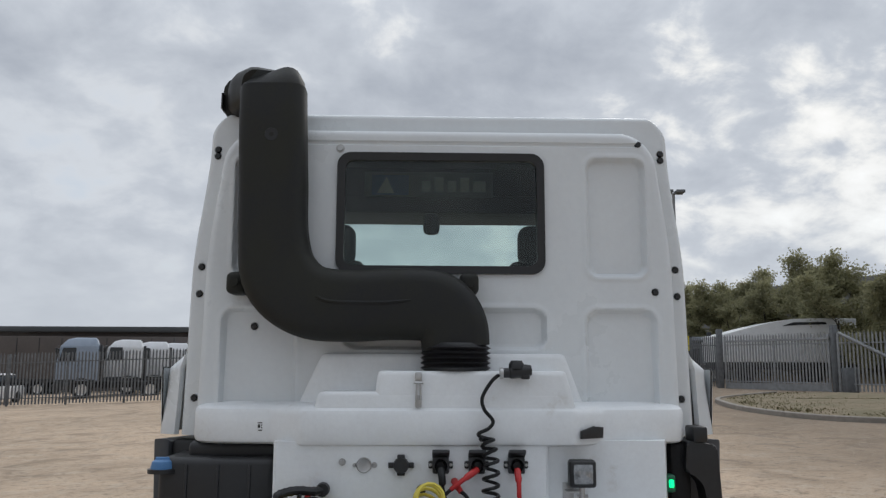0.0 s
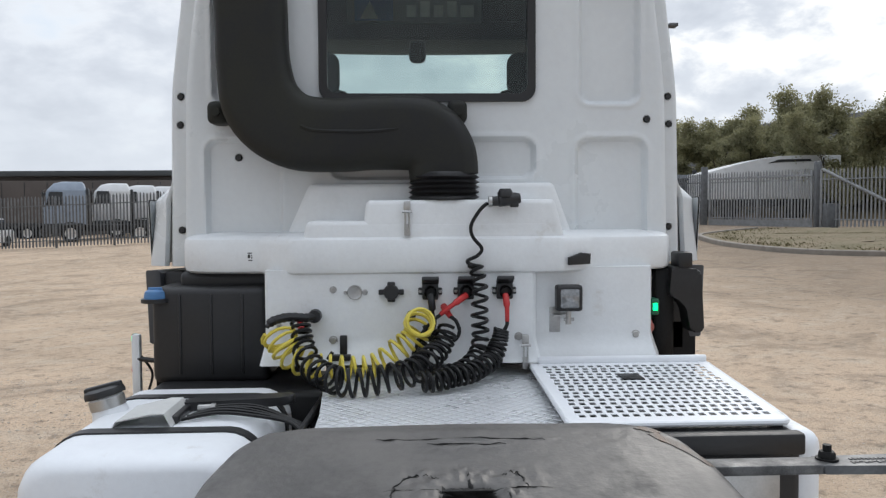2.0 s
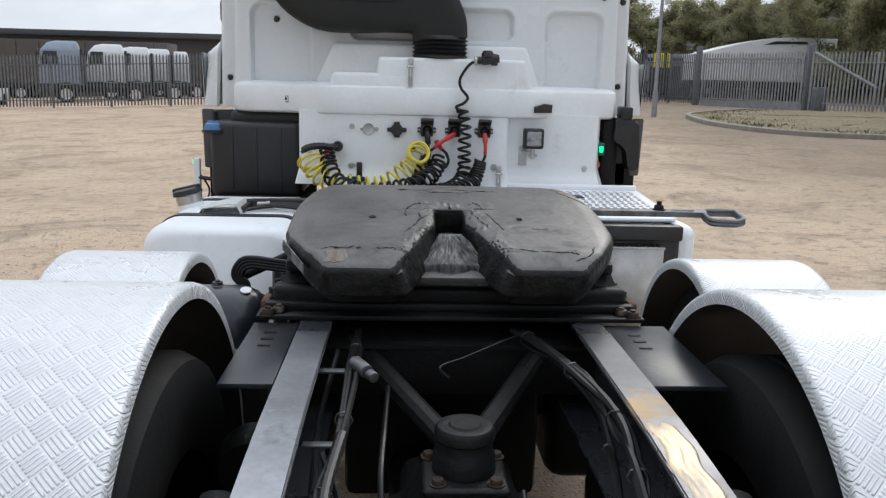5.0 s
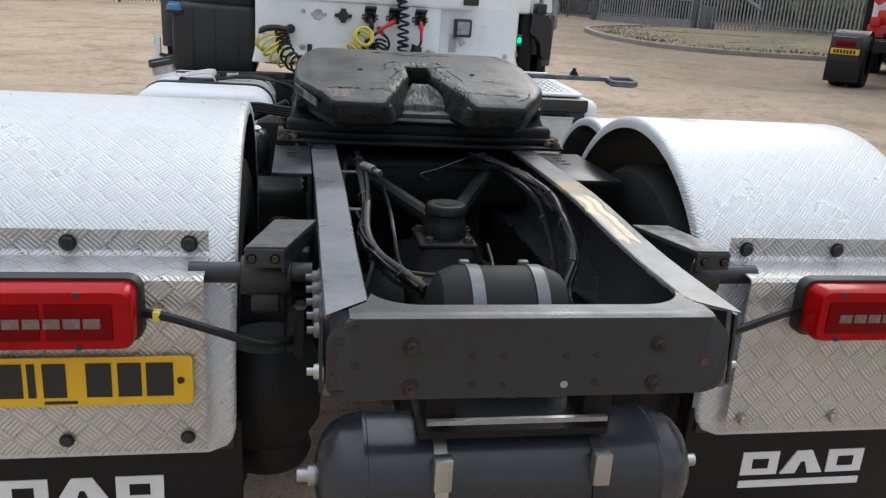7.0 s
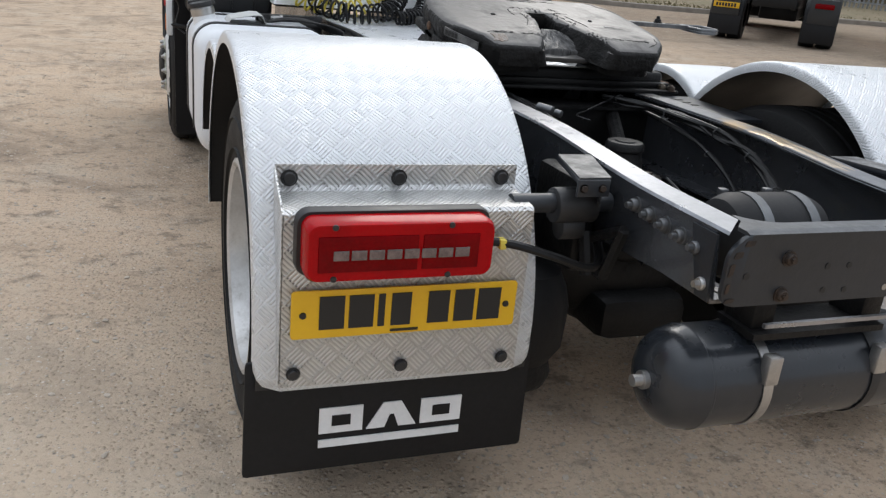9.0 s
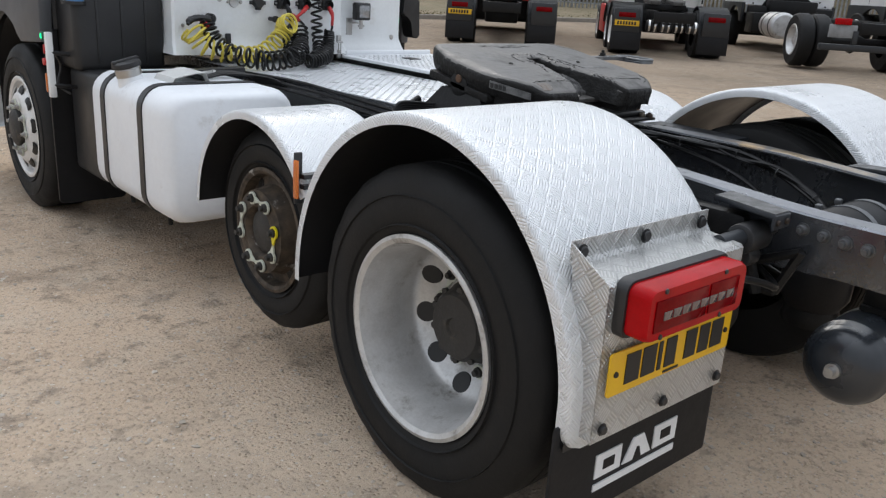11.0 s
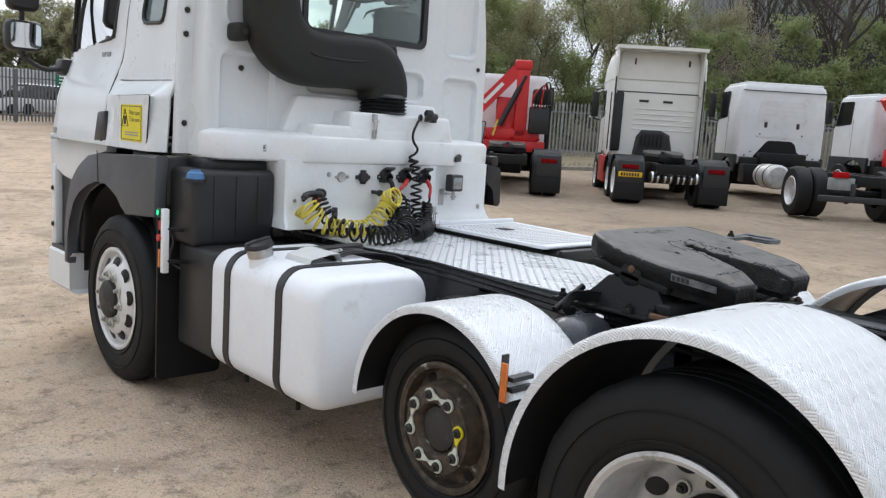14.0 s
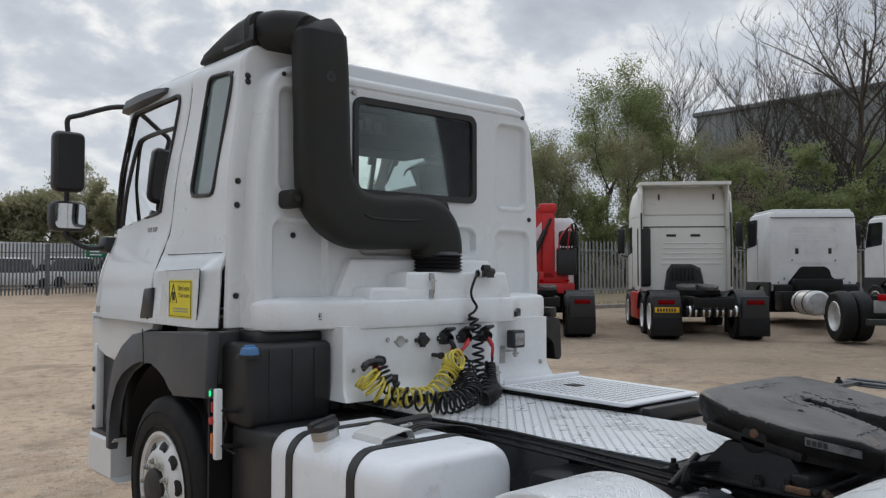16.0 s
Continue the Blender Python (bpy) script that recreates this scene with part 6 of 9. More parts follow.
for sign in (-1, 1):
    g = mudguard(sign, 1.010, 0.520, 0.628, 1.240, 0.566, -2, 176, 0.13, TREAD_WHITE, "rear_mudguard", "white painted tread plate mudguard", 0.06, 0.612)
    mudguard(sign, 2.01, 0.55, 0.455, 1.20, 0.79, 2, 150, 0.0, TREAD_WHITE, "middle_mudguard", "white painted tread plate mudguard over the middle axle")
    # lamp bracket: a folded bare tread plate
    x0, x1 = sorted((sign * 0.625, sign * 1.19))
    prof = [(0.484, 0.935), (0.484, 0.888), (0.476, 0.878), (0.375, 0.868), (0.366, 0.860), (0.366, 0.462)]
    bm = bmesh.new()
    layer = bm.loops.layers.uv.new("metres")
    vs = [[bm.verts.new((x, y, z)) for x in (x0, (x0 + x1) / 2, x1)] for y, z in prof]
    s = 0.0
    for k, (p, q) in enumerate(zip(vs, vs[1:])):
        d = (p[0].co - q[0].co).length
        for j in range(2):
            f = bm.faces.new((p[j], p[j + 1], q[j + 1], q[j]))
            for l, uv in zip(f.loops, ((p[j].co.x, s), (p[j + 1].co.x, s), (q[j + 1].co.x, s + d), (q[j].co.x, s + d))):
                l[layer].uv = uv
        s += d
    bmesh.ops.recalc_face_normals(bm, faces=bm.faces[:])
    bmesh.ops.solidify(bm, geom=bm.faces[:], thickness=-0.004)
    b = part("lamp_bracket", bm, TREAD_BARE, truck, "bare tread plate lamp bracket")
    xs = [sign * v for v in (0.665, 0.915, 1.16)]
    for x in xs:
        part("bracket_bolt", moved(bolt_head(0.014, 0.008), Matrix.Translation((x, 0.476, 0.907))), BLACK_SMOOTH, b)
        part("bracket_bolt", moved(bolt_head(0.012, 0.008), Matrix.Translation((x, 0.358, 0.498))), BLACK_SMOOTH if sign < 0 else STEEL, b)
    part("bracket_side", slab([(0.484, 0.93), (0.366, 0.862), (0.366, 0.47), (0.42, 0.47)], sign * 1.188, sign * 1.192, "yz"), TREAD_BARE, b)
    # tail lamp
    c = sign * 0.955
    out = rrect(0.425, 0.144, 0.03, 5)
    lampt = part("tail_lamp", loft([[(c + a, 0.368, 0.806 + z) for a, z in out], [(c + a, 0.345, 0.806 + z) for a, z in out], [(c + a * 0.99, 0.338, 0.806 + z * 0.97) for a, z in out]]), BLACK_SMOOTH, truck, "red rear lamp cluster in a black case")
    lens = rrect(0.405, 0.128, 0.024, 5)
    part("lens", loft([[(c + a, 0.342, 0.806 + z) for a, z in lens], [(c + a, 0.292, 0.806 + z) for a, z in lens], [(c + a * 0.975, 0.280, 0.806 + z * 0.93) for a, z in lens]]), RED_LENS, lampt)
    part("lens_window", box(c - 0.178, c + 0.03, 0.2765, 0.2815, 0.766, 0.842, 0.002), RED_DARK, lampt)
    part("lens_window", box(c + 0.04, c + 0.165, 0.2765, 0.2815, 0.766, 0.842, 0.002), RED_DARK, lampt)
    for k in range(8):
        part("lens_cell", box(c - 0.148 + 0.037 * k, c - 0.116 + 0.037 * k, 0.2745, 0.2765, 0.792, 0.813, 0.001), CLEAR_LENS, lampt)
    for x in (-0.145, 0.10):
        for z in (-0.055, 0.055):
            part("screw", lathe([(0, -0.003), (0.006, -0.003), (0.007, 0)], 10, "y", (c + x, 0.280, 0.806 + z)), BLACK_SMOOTH, lampt)
    part("lamp_lead", tube(spline([(sign * 0.742, 0.34, 0.80), (sign * 0.68, 0.32, 0.795), (sign * 0.58, 0.31, 0.765), (sign * 0.50, 0.32, 0.735), (sign * 0.44, 0.36, 0.73), (sign * 0.40, 0.45, 0.76)], 8), 0.010, 8), BLACK_COIL, truck, "black lamp cable")
    if sign < 0:
        part("lead_collar", box(-0.722, -0.706, 0.318, 0.342, 0.786, 0.809, 0.003), YELLOW_COIL, truck, "yellow clip on the lamp cable")
    # mudflap
    flap = part("mudflap", slab(round_poly([(sign * 0.555, 0.50), (sign * 1.255, 0.50), (sign * 1.26, 0.20), (sign * 0.55, 0.20)], 0.01, 2), 0.418, 0.428, "xz", 0.002), RUBBER_FLAP, truck, "black rubber mudflap with a white printed mark")
    e = -1 if sign < 0 else 1
    for k in range(3):
        a = 0.905 - 0.18 + 0.125 * k if sign > 0 else -0.905 - 0.18 + 0.125 * k
        part("mark", slab([(a, 0.300), (a + 0.105, 0.300), (a + 0.105, 0.368), (a, 0.368)] if k != 1 else [(a - 0.01, 0.300), (a + 0.115, 0.300), (a + 0.075, 0.368), (a + 0.03, 0.368)], 0.4145, 0.418, "xz"), WHITE_PRINT, flap)
        part("mark", slab([(a + 0.03, 0.320), (a + 0.075, 0.320), (a + 0.075, 0.348), (a + 0.03, 0.348)] if k != 1 else [(a + 0.035, 0.300), (a + 0.07, 0.300), (a + 0.057, 0.335), (a + 0.047, 0.335)], 0.4125, 0.4145, "xz"), RUBBER_FLAP, flap)
    a = sign * 0.905 - 0.18
    part("mark", slab([(a, 0.262), (a + 0.355, 0.262), (a + 0.355, 0.282), (a, 0.282)], 0.4145, 0.418, "xz"), WHITE_PRINT, flap)
    # mudguard support tube and bracket
    part("support_tube", tube([(sign * 0.66, 0.42, 0.861), (sign * 0.40, 0.42, 0.861)], 0.023, 14), CHASSIS, truck, "grey mudguard support tube")
    part("tube_clamp", merge(rod((sign * 0.552, 0.42, 0.855), (sign * 0.445, 0.42, 0.855), 0.043, 18, 0.005), rod((sign * 0.53, 0.42, 0.80), (sign * 0.47, 0.42, 0.80), 0.030, 14, 0.004)), BLACK_SMOOTH, truck, "black tube clamp")
    quad = [(sign * 0.540, 0.337), (sign * 0.458, 0.338), (sign * 0.392, 0.551), (sign * 0.486, 0.549)]
    foot = part("bracket_foot", merge(slab(quad, 0.928, 0.942, "xy", 0.003), slab([(p, q) for p, q in ((sign * 0.540, 0.900), (sign * 0.458, 0.900), (sign * 0.458, 0.940), (sign * 0.540, 0.940))], 0.334, 0.345, "xz", 0.003), loft([[(sign * 0.46, 0.36, z0), (sign * 0.465, 0.36, z0 + 0.006), (sign * 0.398, 0.55, z1 + 0.006), (sign * 0.392, 0.55, z1)] for z0, z1 in ((0.88, 0.70), (0.935, 0.935))])), CHASSIS, truck, "grey bracket with a scuffed top")
    part("scuffed_top", slab([(p * 0.995, q + 0.002) for p, q in quad], 0.9425, 0.9445), SCUFFED, foot)
    for x in (0.525, 0.478):
        part("foot_bolt", moved(bolt_head(0.008, 0.006), Matrix.Translation((sign * x, 0.334, 0.920))), RUSTY_BOLT, foot)
    # a triangular hanger with a hole through it
    hanger = [(0.30, 0.83), (0.355, 0.695), (0.50, 0.690), (0.50, 0.735)]
    for p, q in zip(hanger, hanger[1:] + hanger[:1]):
        part("hanger", rod((sign * 0.425, p[0], p[1]), (sign * 0.425, q[0], q[1]), 0.014, 6), DARK, foot)
    part("brace", merge(box(min(sign * 0.40, sign * 0.46), max(sign * 0.40, sign * 0.46), 0.46, 0.70, 0.66, 0.90, 0.02), tube([(sign * 0.44, 0.44, 0.78), (sign * 0.44, 0.40, 0.68)], 0.018, 8)), DARK, foot)

# number plate with its characters as plain bars
np_ = part("number_plate", slab([(a - 0.910, b + 0.640) for a, b in rrect(0.52, 0.111, 0.008, 3)], 0.352, 0.357, "xz"), YELLOW_PLATE, truck, "yellow rear number plate with black bars")
for a, b in ((-1.110, -1.055), (-1.045, -0.990), (-0.980, -0.965), (-0.950, -0.905), (-0.865, -0.815), (-0.802, -0.755), (-0.745, -0.690)):
    part("bar", box(a, b, 0.3495, 0.3515, 0.605, 0.682), BLACK_PRINT, np_)
part("bar", box(-0.95, -0.885, 0.3495, 0.3515, 0.590, 0.596), BLACK_PRINT, np_)
for x in (-1.145, -0.675):
    part("screw", lathe([(0, -0.004), (0.007, -0.004), (0.008, 0)], 10, "y", (x, 0.352, 0.640)), BLACK_PRINT, np_)
# side reflector between the mudguards
o = part("side_marker", merge(box(-1.215, -1.185, 1.655, 1.665, 0.745, 0.92, 0.003), box(-1.20, -1.10, 1.62, 1.65, 0.80, 0.815), box(-1.20, -1.10, 1.62, 1.65, 0.835, 0.85)), BLACK_SMOOTH, truck, "amber side marker on a black bracket")
part("lens", box(-1.223, -1.213, 1.630, 1.656, 0.768, 0.898, 0.004), AMBER, o)


# ---- wheels ----
def wheel(x, y, z, r, width, rim_r, kind, sign, parent=None):
    """kind: deep (dished drive wheel), flat (steered wheel), worn (small wheel with a brown hub). x is the outer face."""
    parent = parent or truck
    inward = -sign

    def at(d):
        return x + inward * d
    m = Matrix.Translation((x, y, z)) @ Matrix.Rotation(radians(90 * sign), 4, "Y")     # local +z points outwards
    n = 72
    prof = [(rim_r + 0.012, -0.010), (rim_r + 0.03, 0.004), (rim_r + (r - rim_r) * 0.45, 0.012), (r - 0.055, 0.004), (r - 0.022, -0.012), (r - 0.004, -0.03), (r, -0.05), (r, -width * 0.30), (r - 0.012, -width * 0.31), (r - 0.012, -width * 0.34), (r, -width * 0.35),
            (r, -width * 0.48), (r - 0.012, -width * 0.485), (r - 0.012, -width * 0.515), (r, -width * 0.52), (r, -width * 0.65), (r - 0.012, -width * 0.66), (r - 0.012, -width * 0.69), (r, -width * 0.70), (r, -width + 0.05), (r - 0.02, -width + 0.012), (r - 0.06, -width), (rim_r + 0.03, -width + 0.005), (rim_r, -width + 0.01)]
    hub = part("wheel", moved(lathe([(0, -0.262), (rim_r * 0.80, -0.262), (rim_r * 0.80, -0.30), (0, -0.30)], 32), m), DARK, parent, {"deep": "dished silver drive wheel with dual tyres", "flat": "white painted steered wheel", "worn": "small worn wheel with a brown hub"}[kind])
    part("tyre", moved(lathe(prof, n, lug=lambda i, j: 0.993 if j in (4, 5, 6) and i % 3 == 0 else 1.0), m), RUBBER, hub)
    for k in range(2):
        f = rim_r + (r - rim_r) * (0.2, 0.6)[k]
        part("sidewall_ring", moved(lathe([(f - 0.004, 0.004), (f, 0.0135), (f + 0.004, 0.004)], 64), m), RUBBER, hub)
    if kind == "deep":
        part("tyre", moved(lathe([(a, b - width - 0.05) for a, b in prof], n, lug=lambda i, j: 0.993 if j in (4, 5, 6) and i % 3 == 0 else 1.0), m), RUBBER, hub)
        rim = lathe([(rim_r + 0.014, -0.008), (rim_r + 0.016, 0.004), (rim_r + 0.004, 0.008), (rim_r - 0.010, 0.0), (rim_r - 0.014, -0.02), (rim_r - 0.026, -0.06), (rim_r - 0.034, -0.14), (rim_r - 0.037, -0.185), (rim_r - 0.045, -0.205), (rim_r - 0.058, -0.216), (0.208, -0.234), (0.196, -0.246), (0.185, -0.250), (0.10, -0.250), (0.0, -0.250)], 64)
        part("rim", moved(rim, m), RIM_SILVER, hub)
        face, nut_r, hole_r, hole_ring = -0.250, 0.166, 0.034, 0.2215
        part("hub", moved(lathe([(0.132, -0.255), (0.132, -0.225), (0.120, -0.205), (0.112, -0.165), (0.098, -0.148), (0.03, -0.142), (0.025, -0.150), (0.0, -0.150)], 32), m), HUB, hub, "oily cast hub")
        for k in range(10):
            a = 2 * math.pi * k / 10
            part("hub_bolt", moved(lathe([(0, 0.012), (0.012, 0.012), (0.012, 0)], 8), m @ Matrix.Translation((0.112 * math.cos(a), 0.112 * math.sin(a), -0.172))), HUB, hub)
    elif kind == "flat":
        rim = lathe([(rim_r + 0.014, -0.008), (rim_r + 0.016, 0.004), (rim_r + 0.002, 0.008), (rim_r - 0.012, 0.0), (rim_r - 0.02, -0.03), (rim_r - 0.03, -0.035), (rim_r - 0.05, -0.01), (0.20, 0.022), (0.175, 0.028), (0.12, 0.028), (0.115, 0.02), (0, 0.02)], 64)
        part("rim", moved(rim, m), RIM_WHITE, hub)
        face, nut_r, hole_r, hole_ring = 0.027, 0.150, 0.034, 0.222
        part("hub", moved(lathe([(0.112, 0.02), (0.112, 0.05), (0.10, 0.06), (0.07, 0.07), (0, 0.072)], 32), m), HUB, hub, "oily cast hub")
    else:
        rim = lathe([(rim_r + 0.012, -0.008), (rim_r + 0.014, 0.004), (rim_r + 0.002, 0.007), (rim_r - 0.010, 0.0), (rim_r - 0.014, -0.02), (rim_r - 0.02, -0.04), (0.175, -0.035), (0.165, 0.0), (0.16, 0.035), (0.10, 0.04), (0.095, 0.03), (0.085, 0.0), (0, -0.01)], 64)
        part("rim", moved(rim, m), RIM_WORN, hub)
        face, nut_r, hole_r, hole_ring = 0.038, 0.13, 0.014, 0.188
        part("hub", moved(lathe([(0.08, 0.0), (0.08, 0.02), (0.06, 0.03), (0, 0.032)], 28), m), HUB, hub, "oily hub")
    nuts = 10 if kind != "worn" else 8
    for k in range(nuts):
        a = 2 * math.pi * (k + 0.3) / nuts
        q = m @ Matrix.Translation((nut_r * math.cos(a), nut_r * math.sin(a), face))
        part("wheel_nut", moved(lathe([(0, 0.034), (0.010, 0.034), (0.011, 0.022), (0.0165, 0.02), (0.017, 0), (0.024, 0), (0.024, -0.004)], 10), q), STEEL if kind == "flat" else HUB, hub)
        part("nut_pointer", moved(merge(lathe([(0.018, 0.004), (0.0245, 0.004), (0.0245, 0.012), (0.018, 0.012)], 14), slab([(0.018, -0.014), (0.058, 0.0), (0.018, 0.014)], 0.005, 0.011)), q @ Matrix.Rotation(a + (1.9 if k % 2 else -1.9), 4, "Z")), INDICATOR if kind != "worn" or k != 6 else YELLOW_SIGN, hub, "pale nut pointer")
        if kind != "worn" or k % 2 == 0:
            b = a + math.pi / nuts
            if kind == "deep":
                part("vent_hole", moved(lathe([(0, 0.003), (hole_r, 0.003), (hole_r + 0.003, -0.002)], 20), m @ Matrix.Rotation(b, 4, "Z") @ Matrix.Translation((hole_ring, 0, -0.225)) @ Matrix.Rotation(radians(-34), 4, "Y")), BLACK_PRINT, hub)
            elif kind == "flat":
                part("vent_hole", moved(moved(lathe([(0, 0.003), (hole_r, 0.003), (hole_r + 0.004, 0.0)], 18), Matrix.Rotation(radians(-50), 4, "Y") @ Matrix.Diagonal((1.0, 1.15, 1, 1))), m @ Matrix.Rotation(b, 4, "Z") @ Matrix.Translation((hole_ring + 0.0, 0, 0.006)) @ Matrix.Rotation(radians(0), 4, "Y") @ Matrix.Rotation(radians(50 + 20), 4, "Y")), DARK, hub)
            else:
                part("vent_hole", moved(lathe([(0, 0.003), (0.022, 0.003), (0.025, 0.0)], 16), m @ Matrix.Rotation(b, 4, "Z") @ Matrix.Translation((hole_ring, 0, -0.036)) @ Matrix.Rotation(radians(12), 4, "Y")), DARK, hub)
    return hub


for sign in (-1, 1):
    wheel(sign * 1.20, 1.01, 0.495, 0.505, 0.29, 0.292, "deep", sign)
    wheel(sign * 1.12, 2.01, 0.545, 0.392, 0.25, 0.228, "worn", sign)
    wheel(sign * 1.25, 4.77, 0.495, 0.50, 0.31, 0.292, "flat", sign)

# ---- fuel tank ----
def tank_body(y0, y1):
    rings = []
    for y, s in ((y0, 0.86), (y0 + 0.012, 0.925), (y0 + 0.035, 0.97), (y0 + 0.075, 1.0), (y1 - 0.075, 1.0), (y1 - 0.035, 0.97), (y1 - 0.012, 0.925), (y1, 0.86)):
        rings.append([(-0.875 + a * (1 - (1 - s) * 1.0), y, 0.665 + b * (1 - (1 - s) * 1.0)) for a, b in rrect(0.65, 0.60, 0.11, 6)])
    return loft(rings)


ft = part("fuel_tank", tank_body(2.74, 3.70), TANK_WHITE, truck, "white painted fuel tank with two black straps")
for y in (3.02, 3.49):
    part("tank_strap", loft([[(-0.875 + a, y + dy, 0.665 + b) for a, b in rrect(0.65 + g, 0.60 + g, 0.115, 6)] for dy, g in ((-0.026, 0.0), (-0.026, 0.012), (0.026, 0.012), (0.026, 0.0))]), BLACK_SMOOTH, ft, "black tank strap")
    part("strap_bolt", rod((-1.08, y, 0.30), (-1.08, y, 0.38), 0.012, 8), DARK, ft)
LEAN_CAP = Matrix.Translation((-1.12, 3.31, 0.94)) @ Matrix.Rotation(radians(-14), 4, "Y") @ Matrix.Translation((1.12, -3.31, -0.94))
neck = part("filler_neck", moved(lathe([(0.07, -0.06), (0.058, 0.0), (0.056, 0.05), (0.05, 0.055), (0, 0.055)], 24, "z", (-1.12, 3.31, 0.965)), LEAN_CAP), TANK_WHITE, ft)
part("neck_ring", moved(lathe([(0.0575, 0.012), (0.060, 0.012), (0.060, 0.046), (0.0575, 0.046)], 24, "z", (-1.12, 3.31, 0.965)), LEAN_CAP), STEEL, neck)
part("filler_cap", moved(merge(lathe([(0, 0.028), (0.05, 0.028), (0.064, 0.022), (0.068, 0.01), (0.068, 0.0), (0, 0.0)], 24, "z", (-1.12, 3.31, 1.02), lug=lambda i, j: 1.05 if i % 3 == 0 and j > 1 else 1.0), box(-1.185, -1.055, 3.295, 3.325, 1.035, 1.058, 0.008, 2)), LEAN_CAP), BLACK_SMOOTH, neck, "black tank cap")
part("sender_cover", loft([[(x, 3.26 + d * 0.5, z), (x, 3.26 + d * 0.5, z - 0.004), (x, 3.05 - d * 0.0, z - 0.004), (x, 3.05, z)] for x, z, d in ((-1.035, 0.958, 0.0), (-1.015, 0.990, 0.0), (-0.905, 1.012, 0.04), (-0.865, 1.012, 0.04), (-0.845, 0.972, 0.04))]), CARD, ft, "pale bent sheet cover on the tank")
gauge = part("tank_top_frame", merge(slab(round_poly([(-0.875, 3.255), (-0.55, 3.31), (-0.50, 3.34), (-0.50, 3.40), (-0.56, 3.39), (-0.86, 3.335)], 0.02), 0.968, 0.998, "xy", 0.008), box(-0.86, -0.835, 3.10, 3.30, 0.966, 0.992, 0.006)), BLACK_SMOOTH, ft, "black frame with hoses on the tank")
for k in range(5):
    part("tank_hose", tube(spline([(-0.83 + 0.01 * k, 3.12 + 0.03 * k, 0.976), (-0.72, 3.15 + 0.022 * k, 0.988 + 0.003 * (k % 3)), (-0.60, 3.12 + 0.03 * k, 0.985), (-0.48, 3.10 + 0.035 * k, 0.965 - 0.008 * k), (-0.42, 3.05 + 0.03 * k, 0.93)], 6), 0.006 + 0.0015 * (k % 2), 7), BLACK_COIL, gauge)
part("union", merge(rod((-0.80, 3.215, 0.990), (-0.755, 3.21, 0.993), 0.010, 8, 0.002), rod((-0.755, 3.21, 0.993), (-0.74, 3.21, 0.993), 0.014, 6)), STEEL, gauge)
part("side_box", box(-1.15, -0.42, 3.72, 4.15, 0.36, 0.93, 0.03, 3), BLACK_SMOOTH, truck, "black plastic tank ahead of the fuel tank")
# coolant and air box behind the cab, left
ab = part("air_box", merge(box(-1.175, -0.685, 3.93, 4.45, 0.92, 1.33, 0.035, 3), box(-1.08, -0.685, 4.02, 4.45, 1.30, 1.39, 0.03, 3)), BLACK_SMOOTH, truck, "black plastic box below the cab")
part("box_rib", merge(*[box(x, x + 0.012, 3.924, 3.94, 0.96, 1.30, 0.004) for x in (-1.06, -0.93, -0.80)]), BLACK_SMOOTH, ab)
part("blue_cap", merge(lathe([(0, 0.040), (0.030, 0.040), (0.042, 0.032), (0.047, 0.012), (0.047, 0.0), (0, 0)], 24, "z", (-1.157, 3.945, 1.280)), box(-1.187, -1.127, 3.938, 3.952, 1.312, 1.330, 0.006)), BLUE_PLASTIC, ab, "blue filler cap")
part("cap_base", lathe([(0.02, 0.0), (0.062, 0.0), (0.062, 0.016), (0.03, 0.024)], 20, "z", (-1.157, 3.955, 1.265)), BLACK_SMOOTH, ab)
part("inner_box", box(-0.66, 0.88, 4.10, 4.6, 0.98, 1.39, 0.03), DARK, truck)
part("inner_box", box(0.995, 1.09, 4.03, 4.6, 0.9, 1.385, 0.03), DARK, truck)
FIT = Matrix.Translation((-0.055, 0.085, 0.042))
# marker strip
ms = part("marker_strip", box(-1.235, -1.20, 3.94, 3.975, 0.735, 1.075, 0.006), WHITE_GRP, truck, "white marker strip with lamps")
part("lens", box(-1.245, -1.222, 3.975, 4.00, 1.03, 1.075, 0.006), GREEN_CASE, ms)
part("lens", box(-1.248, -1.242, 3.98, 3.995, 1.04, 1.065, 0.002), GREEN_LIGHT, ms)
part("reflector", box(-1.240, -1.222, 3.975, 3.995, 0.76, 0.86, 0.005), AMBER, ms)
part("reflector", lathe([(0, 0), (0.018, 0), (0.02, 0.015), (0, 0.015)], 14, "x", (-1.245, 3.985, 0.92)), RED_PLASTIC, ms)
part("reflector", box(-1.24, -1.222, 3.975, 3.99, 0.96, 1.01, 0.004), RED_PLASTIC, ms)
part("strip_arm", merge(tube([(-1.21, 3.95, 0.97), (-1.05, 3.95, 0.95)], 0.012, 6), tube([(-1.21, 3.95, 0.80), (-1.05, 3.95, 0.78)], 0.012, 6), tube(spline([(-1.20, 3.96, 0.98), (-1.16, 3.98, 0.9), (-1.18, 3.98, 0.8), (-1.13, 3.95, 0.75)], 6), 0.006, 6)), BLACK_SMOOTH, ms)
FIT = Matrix()
